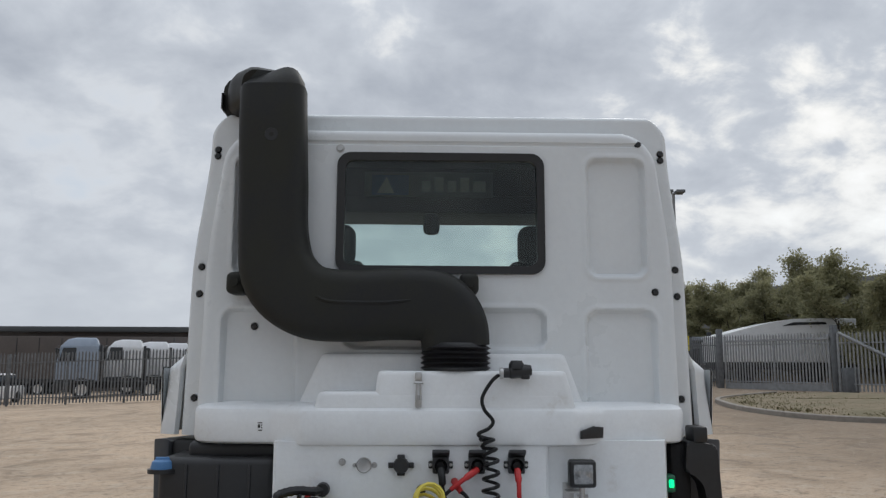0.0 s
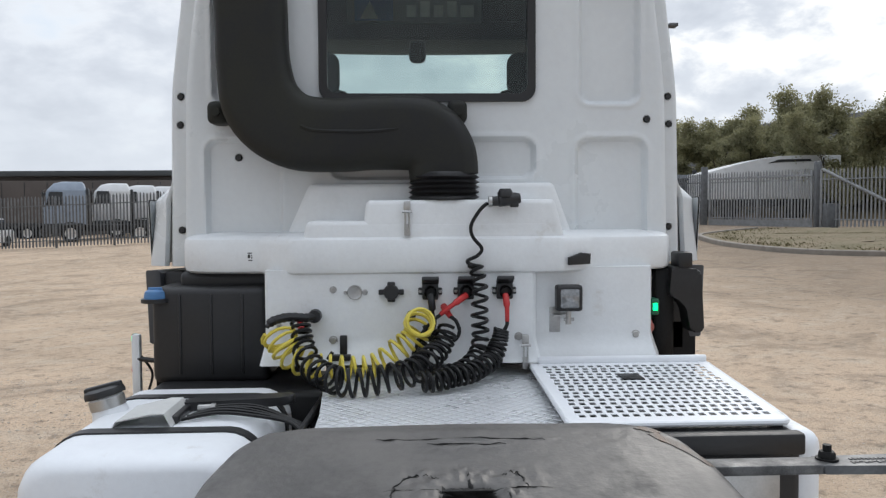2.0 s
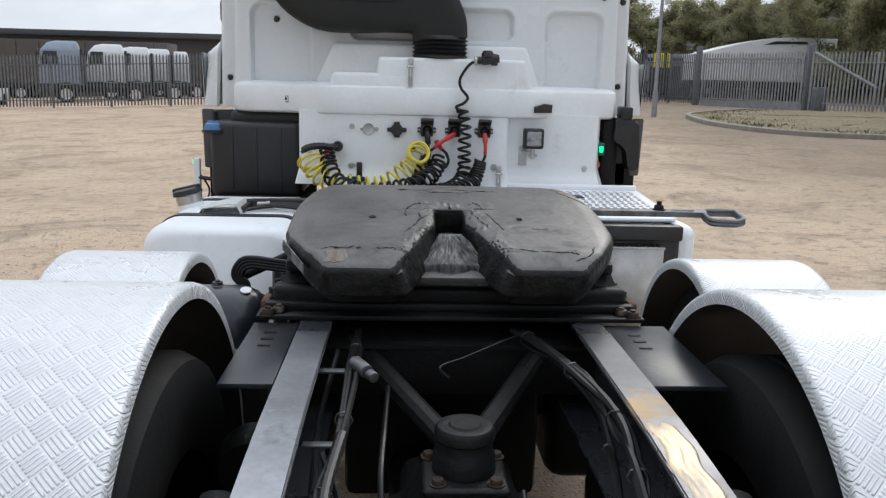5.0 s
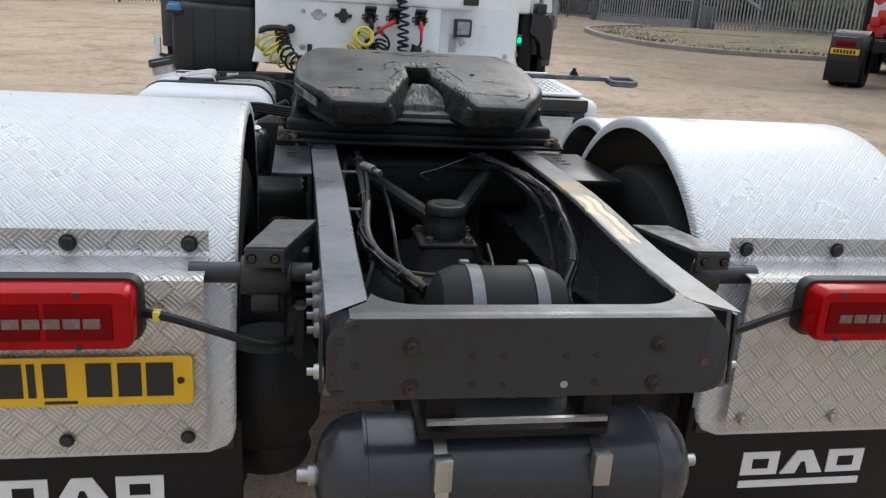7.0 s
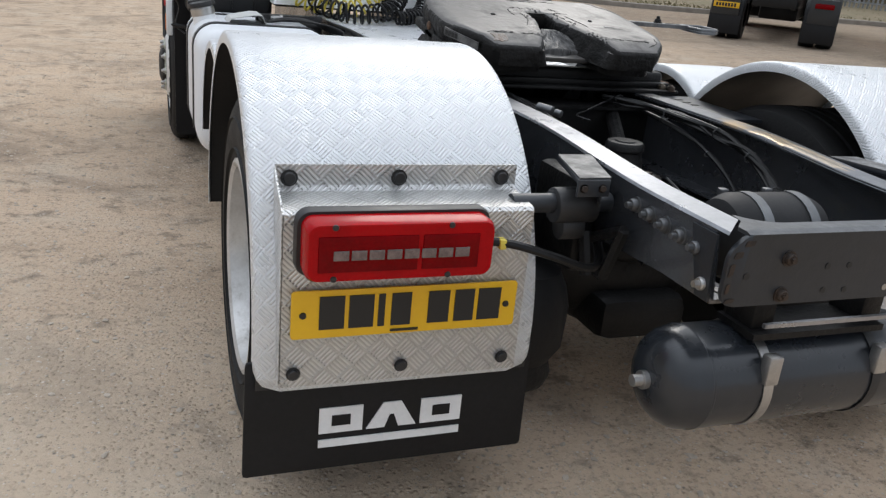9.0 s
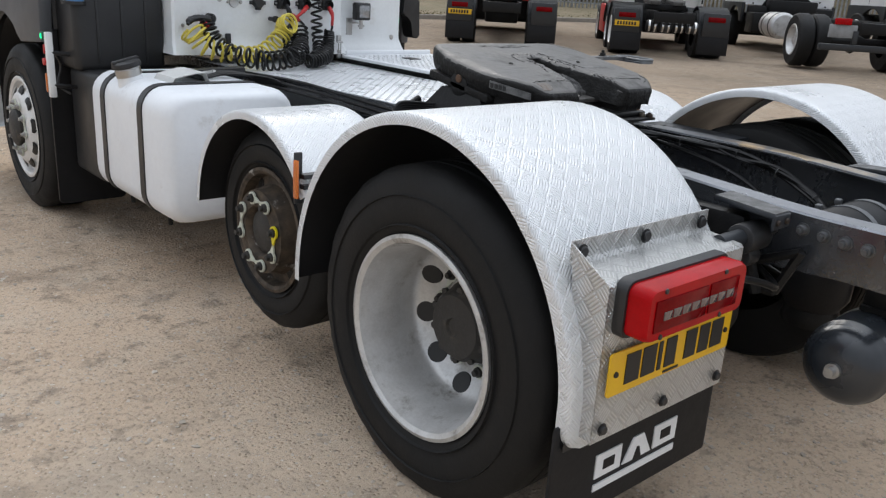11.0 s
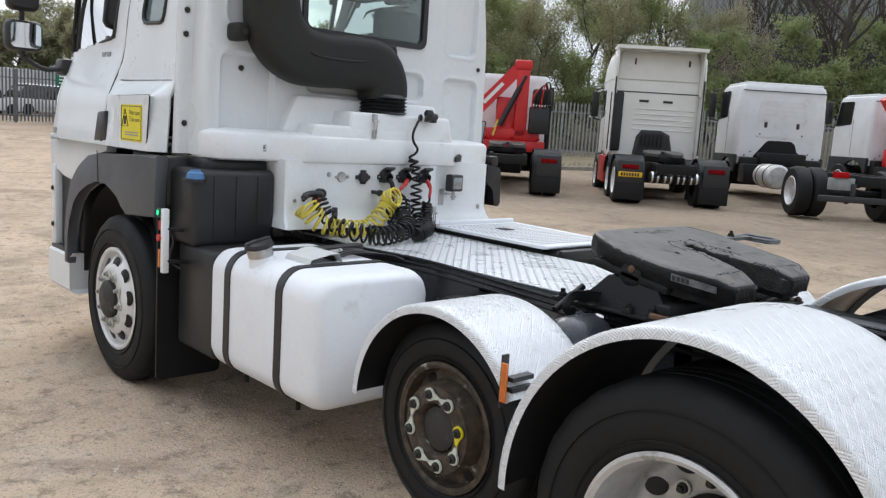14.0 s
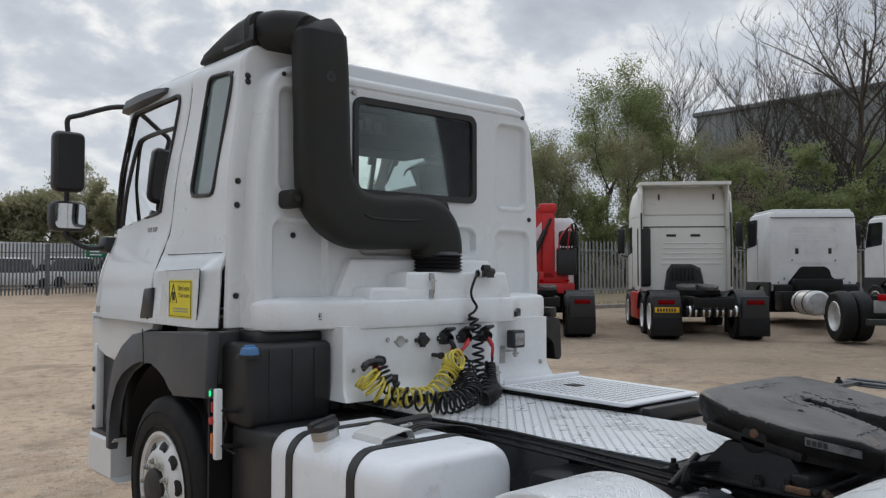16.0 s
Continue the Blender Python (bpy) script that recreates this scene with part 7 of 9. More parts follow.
for sign in (-1, 1):
    part("front_flap", slab(round_poly([(sign * 0.86, 1.12), (sign * 1.24, 1.12), (sign * 1.24, 0.14), (sign * 0.86, 0.14)], 0.03), 4.20, 4.22, "xz", 0.004), RUBBER_FLAP, truck, "black rubber flap behind the front wheel")
    # wheel arch: grey moulding with a round opening
    arch = [(4.165, 1.385), (4.20, 1.05), (4.60, 1.02), (4.64, 1.07), (4.70, 1.12), (4.79, 1.155), (4.89, 1.17), (5.05, 1.17), (5.19, 1.15), (5.34, 1.09), (5.45, 1.01), (5.53, 0.88), (5.555, 0.75), (5.56, 0.58), (5.62, 0.58), (5.625, 0.79), (5.585, 0.96), (5.50, 1.14), (5.37, 1.24), (5.20, 1.32), (5.0, 1.345)]
    part("door_skirt", slab([(4.98, 1.42), (5.0, 1.352), (5.21, 1.328), (5.38, 1.25), (5.51, 1.15), (5.60, 1.13), (5.76, 1.15), (5.87, 1.18), (6.02, 1.20), (6.05, 1.42)], sign * 1.16, sign * 1.225, "yz", 0.008), WHITE, cab, "white lower edge of the door")
    ar = part("wheel_arch", slab(arch, sign * 1.20, sign * 1.27, "yz", 0.014), GREY_ARCH, truck, "grey plastic front wheel arch")
    bm = bmesh.new()
    vs = [[bm.verts.new((sign * x, 4.84 + 0.58 * math.cos(radians(k)), 0.60 + 0.58 * math.sin(radians(k)))) for x in (0.75, 1.21)] for k in range(-5, 190, 10)]
    for p, q in zip(vs, vs[1:]):
        bm.faces.new((p[0], p[1], q[1], q[0]))
    part("arch_liner", bm, BLACK_SMOOTH, ar)
    part("arch_seam", tube([(sign * 1.271, 5.02, 1.36), (sign * 1.271, 5.0, 1.155)], 0.003, 4), DARK, ar)
    part("arch_back", box(min(sign * 0.9, sign * 1.20), max(sign * 0.9, sign * 1.20), 4.20, 4.30, 0.98, 1.38, 0.02), BLACK_SMOOTH, ar)
    # bumper and step
    bp = part("bumper", merge(loft([[(sign * (1.255 - d - lean), y0 - lean, z) for y0, d in ((5.56, 0.0), (5.98, 0.0), (6.18, 0.25), (6.20, 0.60), (5.56, 0.60))] for z, lean in ((0.37, 0.03), (0.40, 0.0), (0.62, 0.0), (0.645, 0.02))]), box(min(sign * 1.17, sign * 1.24), max(sign * 1.17, sign * 1.24), 5.90, 5.98, 0.63, 1.22, 0.02)), WHITE, truck, "white front bumper corner")
    part("step_tread", box(min(sign * 0.9, sign * 1.245), max(sign * 0.9, sign * 1.245), 5.57, 5.96, 0.635, 0.665, 0.01), BLACK_SMOOTH, bp)
    part("step_well", box(min(sign * 0.85, sign * 1.19), max(sign * 0.85, sign * 1.19), 5.50, 5.92, 0.66, 1.36, 0.02), BLACK_SMOOTH, bp)
    for z in (0.56, 0.80, 1.05):
        part("bolt", moved(bolt_head(0.014, 0.008, axis="x", sign=sign), Matrix.Translation((sign * 1.245, 5.93, z))), BLACK_SMOOTH, bp)
    # locker hatch and handle
    sx = side_x(4.5, 1.55) + 0.006
    edge = round_poly([(4.255, 1.700), (4.290, 1.430), (4.765, 1.420), (4.715, 1.690)], 0.02)
    hatch = part("side_hatch", slab(edge, sign * (sx + 0.001), sign * (sx + 0.008), "yz", 0.002), WHITE, truck, "white locker hatch with a dark seam")
    part("hatch_seam", tube([(sign * (sx + 0.002), p[0], p[1]) for p in edge], 0.004, 4, True), DARK, hatch)
    part("door_handle", loft([[(sign * (side_x(4.94, 1.5) + o), 4.94 + (y - 4.94) * k, 1.51 + (z - 1.51) * k) for y, z in ((4.85, 1.425), (5.045, 1.42), (4.985, 1.592), (4.875, 1.60))] for o, k in ((-0.03, 1.0), (0.008, 1.0), (0.014, 0.85))]), BLACK_SMOOTH, truck, "black door handle recess")
    if sign < 0:
        xx = -(sx + 0.0095)
        st = part("warning_sticker", slab([(4.335, 1.443), (4.628, 1.443), (4.628, 1.645), (4.335, 1.645)], xx, xx + 0.001, "yz"), YELLOW_SIGN, truck, "yellow warning sticker with black print")
        part("border", tube([(xx - 0.001, p, q) for p, q in ((4.345, 1.453), (4.618, 1.453), (4.618, 1.635), (4.345, 1.635))], 0.002, 4, True), BLACK_PRINT, st)
        tri = [(4.610, 1.525), (4.520, 1.525), (4.565, 1.62)]
        part("print", tube([(xx - 0.001, p, q) for p, q in tri], 0.003, 4, True), BLACK_PRINT, st)
        part("print", slab([(4.55, 1.535), (4.58, 1.535), (4.58, 1.58), (4.55, 1.58)], xx - 0.002, xx - 0.001, "yz"), BLACK_PRINT, st)
        for text, z in (("Blind spot", 1.590), ("Take care", 1.553)):
            cu = bpy.data.curves.new("text", "FONT")
            cu.body, cu.size = text, 0.035
            tmp = bpy.data.objects.new("text", cu)
            me = bpy.data.meshes.new_from_object(tmp)
            bpy.data.objects.remove(tmp)
            me.materials.append(BLACK_PRINT)
            lt = new("lettering", me)
            lt.parent = st
            lt.matrix_basis = pose(xx - 0.002, 4.505, z, 90, 0, -90)
        for z in (1.49, 1.475):
            part("print", slab([(4.385, z), (4.565, z), (4.565, z + 0.006), (4.385, z + 0.006)], xx - 0.002, xx - 0.001, "yz"), GREY_PRINT, st)
        for y0, y1, z0, z1 in ((5.80, 5.84, 1.43, 1.47), (5.74, 5.78, 1.43, 1.47), (5.70, 5.84, 1.39, 1.405), (5.11, 5.165, 1.93, 1.958), (5.19, 5.245, 1.93, 1.958)):
            part("badge", slab([(y0, z0), (y1, z0), (y1, z1), (y0, z1)], -(side_x((y0 + y1) / 2, (z0 + z1) / 2) + 0.005), -(side_x((y0 + y1) / 2, (z0 + z1) / 2) - 0.004), "yz"), GREY_PRINT, truck, "small grey badge")
    # mirrors
    x, ym = sign * 1.415, 5.95
    mi = part("mirror_arm", merge(tube(spline([(sign * 1.03, 5.80, 2.80), (sign * 1.16, 5.90, 2.80), (sign * 1.34, ym + 0.02, 2.735), (x, ym + 0.03, 2.70), (x, ym + 0.03, 2.60), (x, ym + 0.03, 2.40), (x, ym + 0.03, 1.98), (x - sign * 0.02, ym + 0.02, 1.91), (sign * 1.28, ym, 1.85), (sign * 1.14, 5.93, 1.87)], 6), 0.017, 10), box(min(sign * 1.06, sign * 1.20), max(sign * 1.06, sign * 1.20), 5.86, 6.02, 1.82, 1.93, 0.02)), BLACK_SMOOTH, truck, "black mirror arm with two mirrors")
    h = part("mirror_head", box(x - 0.10, x + 0.10, ym - 0.04, ym + 0.08, 2.215, 2.615, 0.045, 4), BLACK_SMOOTH, mi)
    part("mirror_glass", slab([(p + x, q + 2.415) for p, q in rrect(0.165, 0.35, 0.03, 4)], ym - 0.047, ym - 0.041, "xz"), BLACK_SMOOTH if sign < 0 else MIRROR, h)
    h = part("mirror_head", box(x - 0.115, x + 0.115, ym - 0.05, ym + 0.08, 1.955, 2.155, 0.045, 4), BLACK_SMOOTH, mi)
    part("mirror_glass", slab([(p + x, q + 2.055) for p, q in rrect(0.185, 0.16, 0.03, 4)], ym - 0.057, ym - 0.051, "xz"), MIRROR, h)
    part("wind_deflector", loft([[(sign * (side_x(y, 2.72) + o * k), y, 2.80 + dz * k - 0.01 * smooth(5.3, 5.9, y)) for o, dz in ((-0.03, 0.035), (0.04, 0.03), (0.06, -0.03), (0.0, -0.045))] for y, k in ((5.15, 0.4), (5.28, 0.8), (5.5, 1.0), (5.75, 1.0), (5.88, 0.8))]), GREY_ARCH, truck, "grey wind deflector above the door")
part("sun_visor_outside", sheet(lambda u, v: ((2 * u - 1) * 0.98, 5.76 + 0.22 * v + 0.08 * (1 - (2 * u - 1) ** 2), 2.86 - 0.10 * v), 20, 6, None, 0.01), CABIN_DARK, truck, "dark external sun visor")
part("rear_bracket", merge(slab(round_poly([(1.06, 1.395), (1.19, 1.375), (1.205, 1.10), (1.145, 1.10), (1.125, 1.21), (1.085, 1.25), (1.05, 1.26)], 0.02), 3.99, 4.10, "xz", 0.012), box(1.085, 1.15, 3.98, 4.10, 1.385, 1.455, 0.012)), BLACK_SMOOTH, truck, "black bracket behind the cab")
bottle = part("air_bottle", lathe([(0, -0.145), (0.03, -0.143), (0.058, -0.134), (0.079, -0.115), (0.091, -0.086), (0.095, -0.055), (0.095, 0.055), (0.091, 0.086), (0.079, 0.115), (0.058, 0.134), (0.03, 0.143), (0, 0.145)], 40, "x", (-0.668, 1.785, 0.868)), AIR_TANK, truck, "grey air bottle beside the frame")
part("port", lathe([(0, 0.022), (0.007, 0.022), (0.007, 0.017), (0.015, 0.017), (0.016, 0.008), (0.019, 0.006), (0.022, -0.02), (0, -0.02)], 16, "z", (-0.668, 1.785, 0.957)), AIR_TANK, bottle)
part("bottle_mark", moved(lathe([(0, 0.0012), (0.016, 0.0012), (0.017, -0.001)], 18, "z", (0, 0, 0.0952)), Matrix.Translation((-0.592, 1.785, 0.868)) @ Matrix.Rotation(radians(18), 4, "X") @ Matrix.Rotation(radians(7), 4, "Y")), WHITE_PRINT, bottle, "small white sticker")
for k in range(0, 6, 2):
    part("side_cable", tube(spline([(-0.42, 3.5, 0.95 - 0.01 * k), (-0.43 - 0.006 * k, 2.9, 0.97 - 0.012 * k), (-0.43, 2.3, 0.95 - 0.012 * k), (-0.43, 1.7, 0.93 - 0.015 * k), (-0.41, 1.2, 0.90 - 0.01 * k)], 8), 0.009, 6), BLACK_COIL, truck, "black cable along the frame")
for k in range(4):
    d = 0.009 * k
    part("hose_loop", tube(spline([(-0.42, 1.84, 1.015 - d), (-0.490, 1.87, 1.018 - d), (-0.535, 1.875, 1.022 - d), (-0.578, 1.88, 1.026 - d), (-0.613 + d * 0.5, 1.88, 1.022 - d), (-0.636 + d, 1.88, 0.996 - 0.3 * d), (-0.641 + d, 1.88, 0.968), (-0.624 + d, 1.88, 0.945), (-0.590, 1.88, 0.922 - 0.5 * d), (-0.53, 1.90, 0.89 - d)], 8), 0.0072, 8), BLACK_COIL, truck, "black hose loop")
part("side_rod", rod((-0.635, 1.93, 0.950), (-0.47, 1.93, 1.030), 0.014, 12), DARK, truck, "black rod beside the coupling")


# ---- the yard round the truck ----
LEAF_GREEN = foliage("spring leaves", (0.40, 0.44, 0.20), (0.25, 0.28, 0.125))
LEAF_OLIVE = foliage("olive leaves", (0.37, 0.355, 0.20), (0.23, 0.225, 0.13))
LEAF_DARK = foliage("dark green leaves", (0.32, 0.37, 0.16), (0.18, 0.22, 0.095))
BLOSSOM = foliage("pale blossom", (0.50, 0.44, 0.34), (0.22, 0.21, 0.12))
BARK = surface("grey bark", (0.085, 0.070, 0.055), (0.045, 0.038, 0.030), 12, 0.9, bump=0.6, bump_scale=30)
GALVANISED = surface("galvanised steel", (0.30, 0.31, 0.32), (0.21, 0.215, 0.22), 6, 0.5, 0.65, metal=0.3)
FENCE_DARK = surface("weathered grey steel", (0.17, 0.18, 0.19), (0.11, 0.115, 0.12), 6, 0.55, 0.7, metal=0.3)
CONCRETE = surface("concrete kerb", (0.30, 0.27, 0.235), (0.21, 0.19, 0.165), 5, 0.9, bump=0.5, bump_scale=60)
GRASS = surface("rough grass", (0.14, 0.135, 0.055), (0.20, 0.16, 0.085), 8, 0.9, vary=0.4)
EARTH = surface("bare earth bank", (0.22, 0.165, 0.105), (0.13, 0.115, 0.06), 1.2, 0.95, bump=0.6, bump_scale=14)
CLADDING = surface("pale grey cladding", (0.30, 0.315, 0.305), (0.23, 0.245, 0.24), 0.6, 0.55, stretch=(1, 1, 0.2))
CLADDING_DARK = surface("dark grey cladding", (0.085, 0.090, 0.092), (0.065, 0.068, 0.07), 0.6, 0.6)
BROWN_WALL = surface("dark brown wall", (0.105, 0.090, 0.082), (0.085, 0.073, 0.068), 0.5, 0.8)
ROOF_GREY = surface("grey roof sheet", (0.20, 0.21, 0.215), (0.15, 0.155, 0.16), 0.5, 0.6)
FAR_WHITE = surface("white lorry paint", (0.72, 0.73, 0.74), (0.62, 0.63, 0.64), 2, 0.35, 0.45, dirt=(0.42, 0.40, 0.36), dirt_at=(0.58, 0.82), dirt_scale=2)
FAR_GREY = surface("grey lorry paint", (0.20, 0.22, 0.245), (0.16, 0.18, 0.20), 2, 0.35)
FAR_BLUE = surface("pale blue lorry paint", (0.28, 0.33, 0.40), (0.22, 0.27, 0.34), 2, 0.35)
FAR_RED = surface("red lorry paint", (0.52, 0.022, 0.018), (0.40, 0.018, 0.015), 2, 0.38, 0.5)
CRANE_RED = surface("red crane paint", (0.62, 0.020, 0.022), (0.48, 0.016, 0.018), 2, 0.35, 0.5, dirt=(0.16, 0.03, 0.025), dirt_at=(0.62, 0.85))
FAR_GUARD = surface("grey plastic mudguard", (0.022, 0.024, 0.027), (0.016, 0.018, 0.020), 3, 0.32, 0.45)
FAR_GREEN = surface("teal paint", (0.05, 0.17, 0.15), None, 3, 0.4)
CREAM = surface("cream lorry paint", (0.76, 0.76, 0.72), (0.70, 0.70, 0.66), 2, 0.4, 0.5, dirt=(0.45, 0.42, 0.36), dirt_at=(0.6, 0.85))
CHROME = surface("polished steel", (0.70, 0.70, 0.69), None, 5, 0.12, metal=1.0)
GLASS_BLACK = surface("dark window glass", (0.012, 0.014, 0.016), None, 4, 0.06, coat=0.5)
GREEN_SIGN = surface("green sign", (0.01, 0.16, 0.09), None, 4, 0.4)
STONE = surface("yard stones", (0.60, 0.52, 0.43), (0.44, 0.38, 0.32), 20, 0.9, vary=0.45)


def heading(x, y, az):
    """A thing that stands at x, y on the yard and faces az degrees clockwise from +y."""
    return pose(x, y, ground_z(x, y), 0, 0, -az)


def far_wheel(t, x, y, r=0.5, w=0.28, dual=False, rim=RIM_WHITE):
    s = -1 if x < 0 else 1
    m = Matrix.Translation((x, y, r)) @ Matrix.Rotation(radians(90 * s), 4, "Y")
    prof = [(r * 0.58, -0.02), (r * 0.62, 0.0), (r * 0.9, 0.0), (r * 0.98, -0.03), (r, -0.06), (r, -w + 0.05), (r * 0.95, -w), (r * 0.5, -w)]
    wh = part("wheel", moved(lathe(prof, 36, lug=lambda i, j: 0.975 if j in (3, 4) and i % 2 else 1.0), m), RUBBER, t)
    part("rim", moved(lathe([(r * 0.6, -0.01), (r * 0.57, 0.004), (r * 0.54, -0.03), (r * 0.48, -0.12), (r * 0.25, -0.13), (r * 0.22, -0.05), (0, -0.04)], 28), m), rim, wh)
    if dual:
        part("tyre", moved(lathe([(p, q - w - 0.04) for p, q in prof], 36), m), RUBBER, wh)
    return wh


def far_guard(t, s, y, r=0.60, material=FAR_GUARD):
    pts = [(y + r * math.cos(radians(k)), 0.52 + r * 0.98 * math.sin(radians(k))) for k in range(10, 171, 10)] + [(y - r, 0.45)]
    bm = bmesh.new()
    xs = (s * 0.60, s * 1.24)
    vs = [[bm.verts.new((x, p, q)) for x in xs] for p, q in pts]
    for p, q in zip(vs, vs[1:]):
        bm.faces.new((p[0], p[1], q[1], q[0]))
    bmesh.ops.solidify(bm, geom=bm.faces[:], thickness=0.03)
    g = part("mudguard", bm, material, t)
    part("mudflap", box(min(xs), max(xs), y - r - 0.03, y - r - 0.01, 0.12, 0.52, 0.004), RUBBER_FLAP, g)
    b = part("rear_lamp", box(min(s * 0.76, s * 1.12), max(s * 0.76, s * 1.12), y - r - 0.08, y - r, 0.80, 0.90, 0.015), RED_DARK, t, "red rear lamp")
    part("lamp_box", box(min(s * 0.66, s * 1.22), max(s * 0.66, s * 1.22), y - r - 0.04, y - r + 0.02, 0.50, 0.98, 0.01), FAR_GUARD, b)
    return g


def far_chassis(t, length, y0=0.0):
    for s in (-1, 1):
        part("frame_rail", box(min(s * 0.34, s * 0.42), max(s * 0.34, s * 0.42), y0, length, 0.72, 0.97, 0.01), DARK, t)
    part("crossmember", box(-0.42, 0.42, y0 - 0.02, y0 + 0.06, 0.74, 0.95, 0.01), DARK, t)
    part("underbody", box(-0.40, 0.40, 1.8, length, 0.45, 0.75, 0.04), DARK, t)


def far_coupling(t, y):
    half = [(0, 0.42), (0.28, 0.40), (0.44, 0.22), (0.45, -0.15), (0.36, -0.42), (0.16, -0.42), (0.05, -0.1), (0.04, 0.1)]
    part("coupling_plate", moved(slab(half + [(-p, q) for p, q in half[:0:-1]], -0.08, 0.0, "xy", 0.01), pose(0, y, 1.20, 5)), GREASE, t, "dark greasy coupling plate")
    part("coupling_base", box(-0.46, 0.46, y - 0.3, y + 0.3, 0.97, 1.10, 0.02), DARK, t)


def far_plate(t, x, y, z):
    p = part("number_plate", box(x - 0.26, x + 0.26, y - 0.012, y, z - 0.056, z + 0.056, 0.003), YELLOW_PLATE, t, "yellow number plate with black bars")
    for k in range(7):
        part("bar", box(x - 0.21 + 0.06 * k, x - 0.17 + 0.06 * k, y - 0.016, y - 0.012, z - 0.035, z + 0.035), BLACK_PRINT, p)


def cab_block(t, y0, y1, z0, z1, w, paint, taper=0.04, label="", front_lean=0.15):
    """A cab: rounded body with side windows, windscreen, mirrors, arches and doors."""
    rings = []
    for z, k in ((z0, 0.99), (z0 + 0.04, 1.0), (z0 + 0.9, 1.0), (z1 - 0.16, 1 - taper), (z1 - 0.05, 1 - taper * 1.6), (z1, 1 - taper * 3.5)):
        f = smooth(z0 + 0.9, z1, z) * front_lean
        d = 0.0 if z < z1 - 0.1 else 0.06 * (z - z1 + 0.1) / 0.1
        pts = [(-w * k, y0 + d), (w * k, y0 + d), (w * k, y1 - f - d), (-w * k, y1 - f - d)]
        rings.append([(p.x, p.y, z) for p in round_poly(pts, 0.12, 4)])
    c = part("cab", loft(rings), paint, t, label)
    for s in (-1, 1):
        part("side_window", slab(round_poly([(y1 - 0.95, z0 + 1.75), (y1 - 0.95, z0 + 1.05), (y1 - 0.12, z0 + 0.98), (y1 - 0.30, z0 + 1.75)], 0.05), s * (w - 0.05), s * (w + 0.004), "yz"), GLASS_BLACK, c)
        part("door_seam", tube([(s * (w + 0.001), y1 - 1.05, z0 + 0.1), (s * (w + 0.001), y1 - 1.05, z0 + 1.2)], 0.006, 4), DARK, c)
        mir = part("mirror", merge(box(min(s * (w + 0.08), s * (w + 0.28)), max(s * (w + 0.08), s * (w + 0.28)), y1 - 0.05, y1 + 0.06, z0 + 1.05, z0 + 1.75, 0.04, 3), tube([(s * (w - 0.02), y1 - 0.1, z0 + 1.85), (s * (w + 0.18), y1, z0 + 1.8)], 0.02, 6), tube([(s * (w - 0.02), y1 - 0.1, z0 + 0.95), (s * (w + 0.18), y1, z0 + 1.0)], 0.02, 6)), BLACK_SMOOTH, t, "black door mirror")
        part("wheel_arch", slab([(y1 - 1.95, z0 + 0.05), (y1 - 1.95, 0.75)] + [(y1 - 1.30 + 0.55 * math.cos(radians(k)), 0.62 + 0.52 * math.sin(radians(k))) for k in range(165, 10, -15)] + [(y1 - 0.72, 0.5), (y1 - 0.05, 0.45), (y1 - 0.02, z0 + 0.05)], s * (w - 0.06), s * (w + 0.03), "yz", 0.01), FAR_GUARD, c)
    part("windscreen", box(-w * 0.9, w * 0.9, y1 - front_lean * 0.8, y1 - front_lean * 0.8 + 0.06, z0 + 1.05, z1 - 0.25, 0.02), GLASS_BLACK, c)
    part("bumper", box(-w, w, y1 - 0.25, y1 + 0.08, 0.35, 0.95, 0.06, 3), FAR_GUARD, t)
    return c


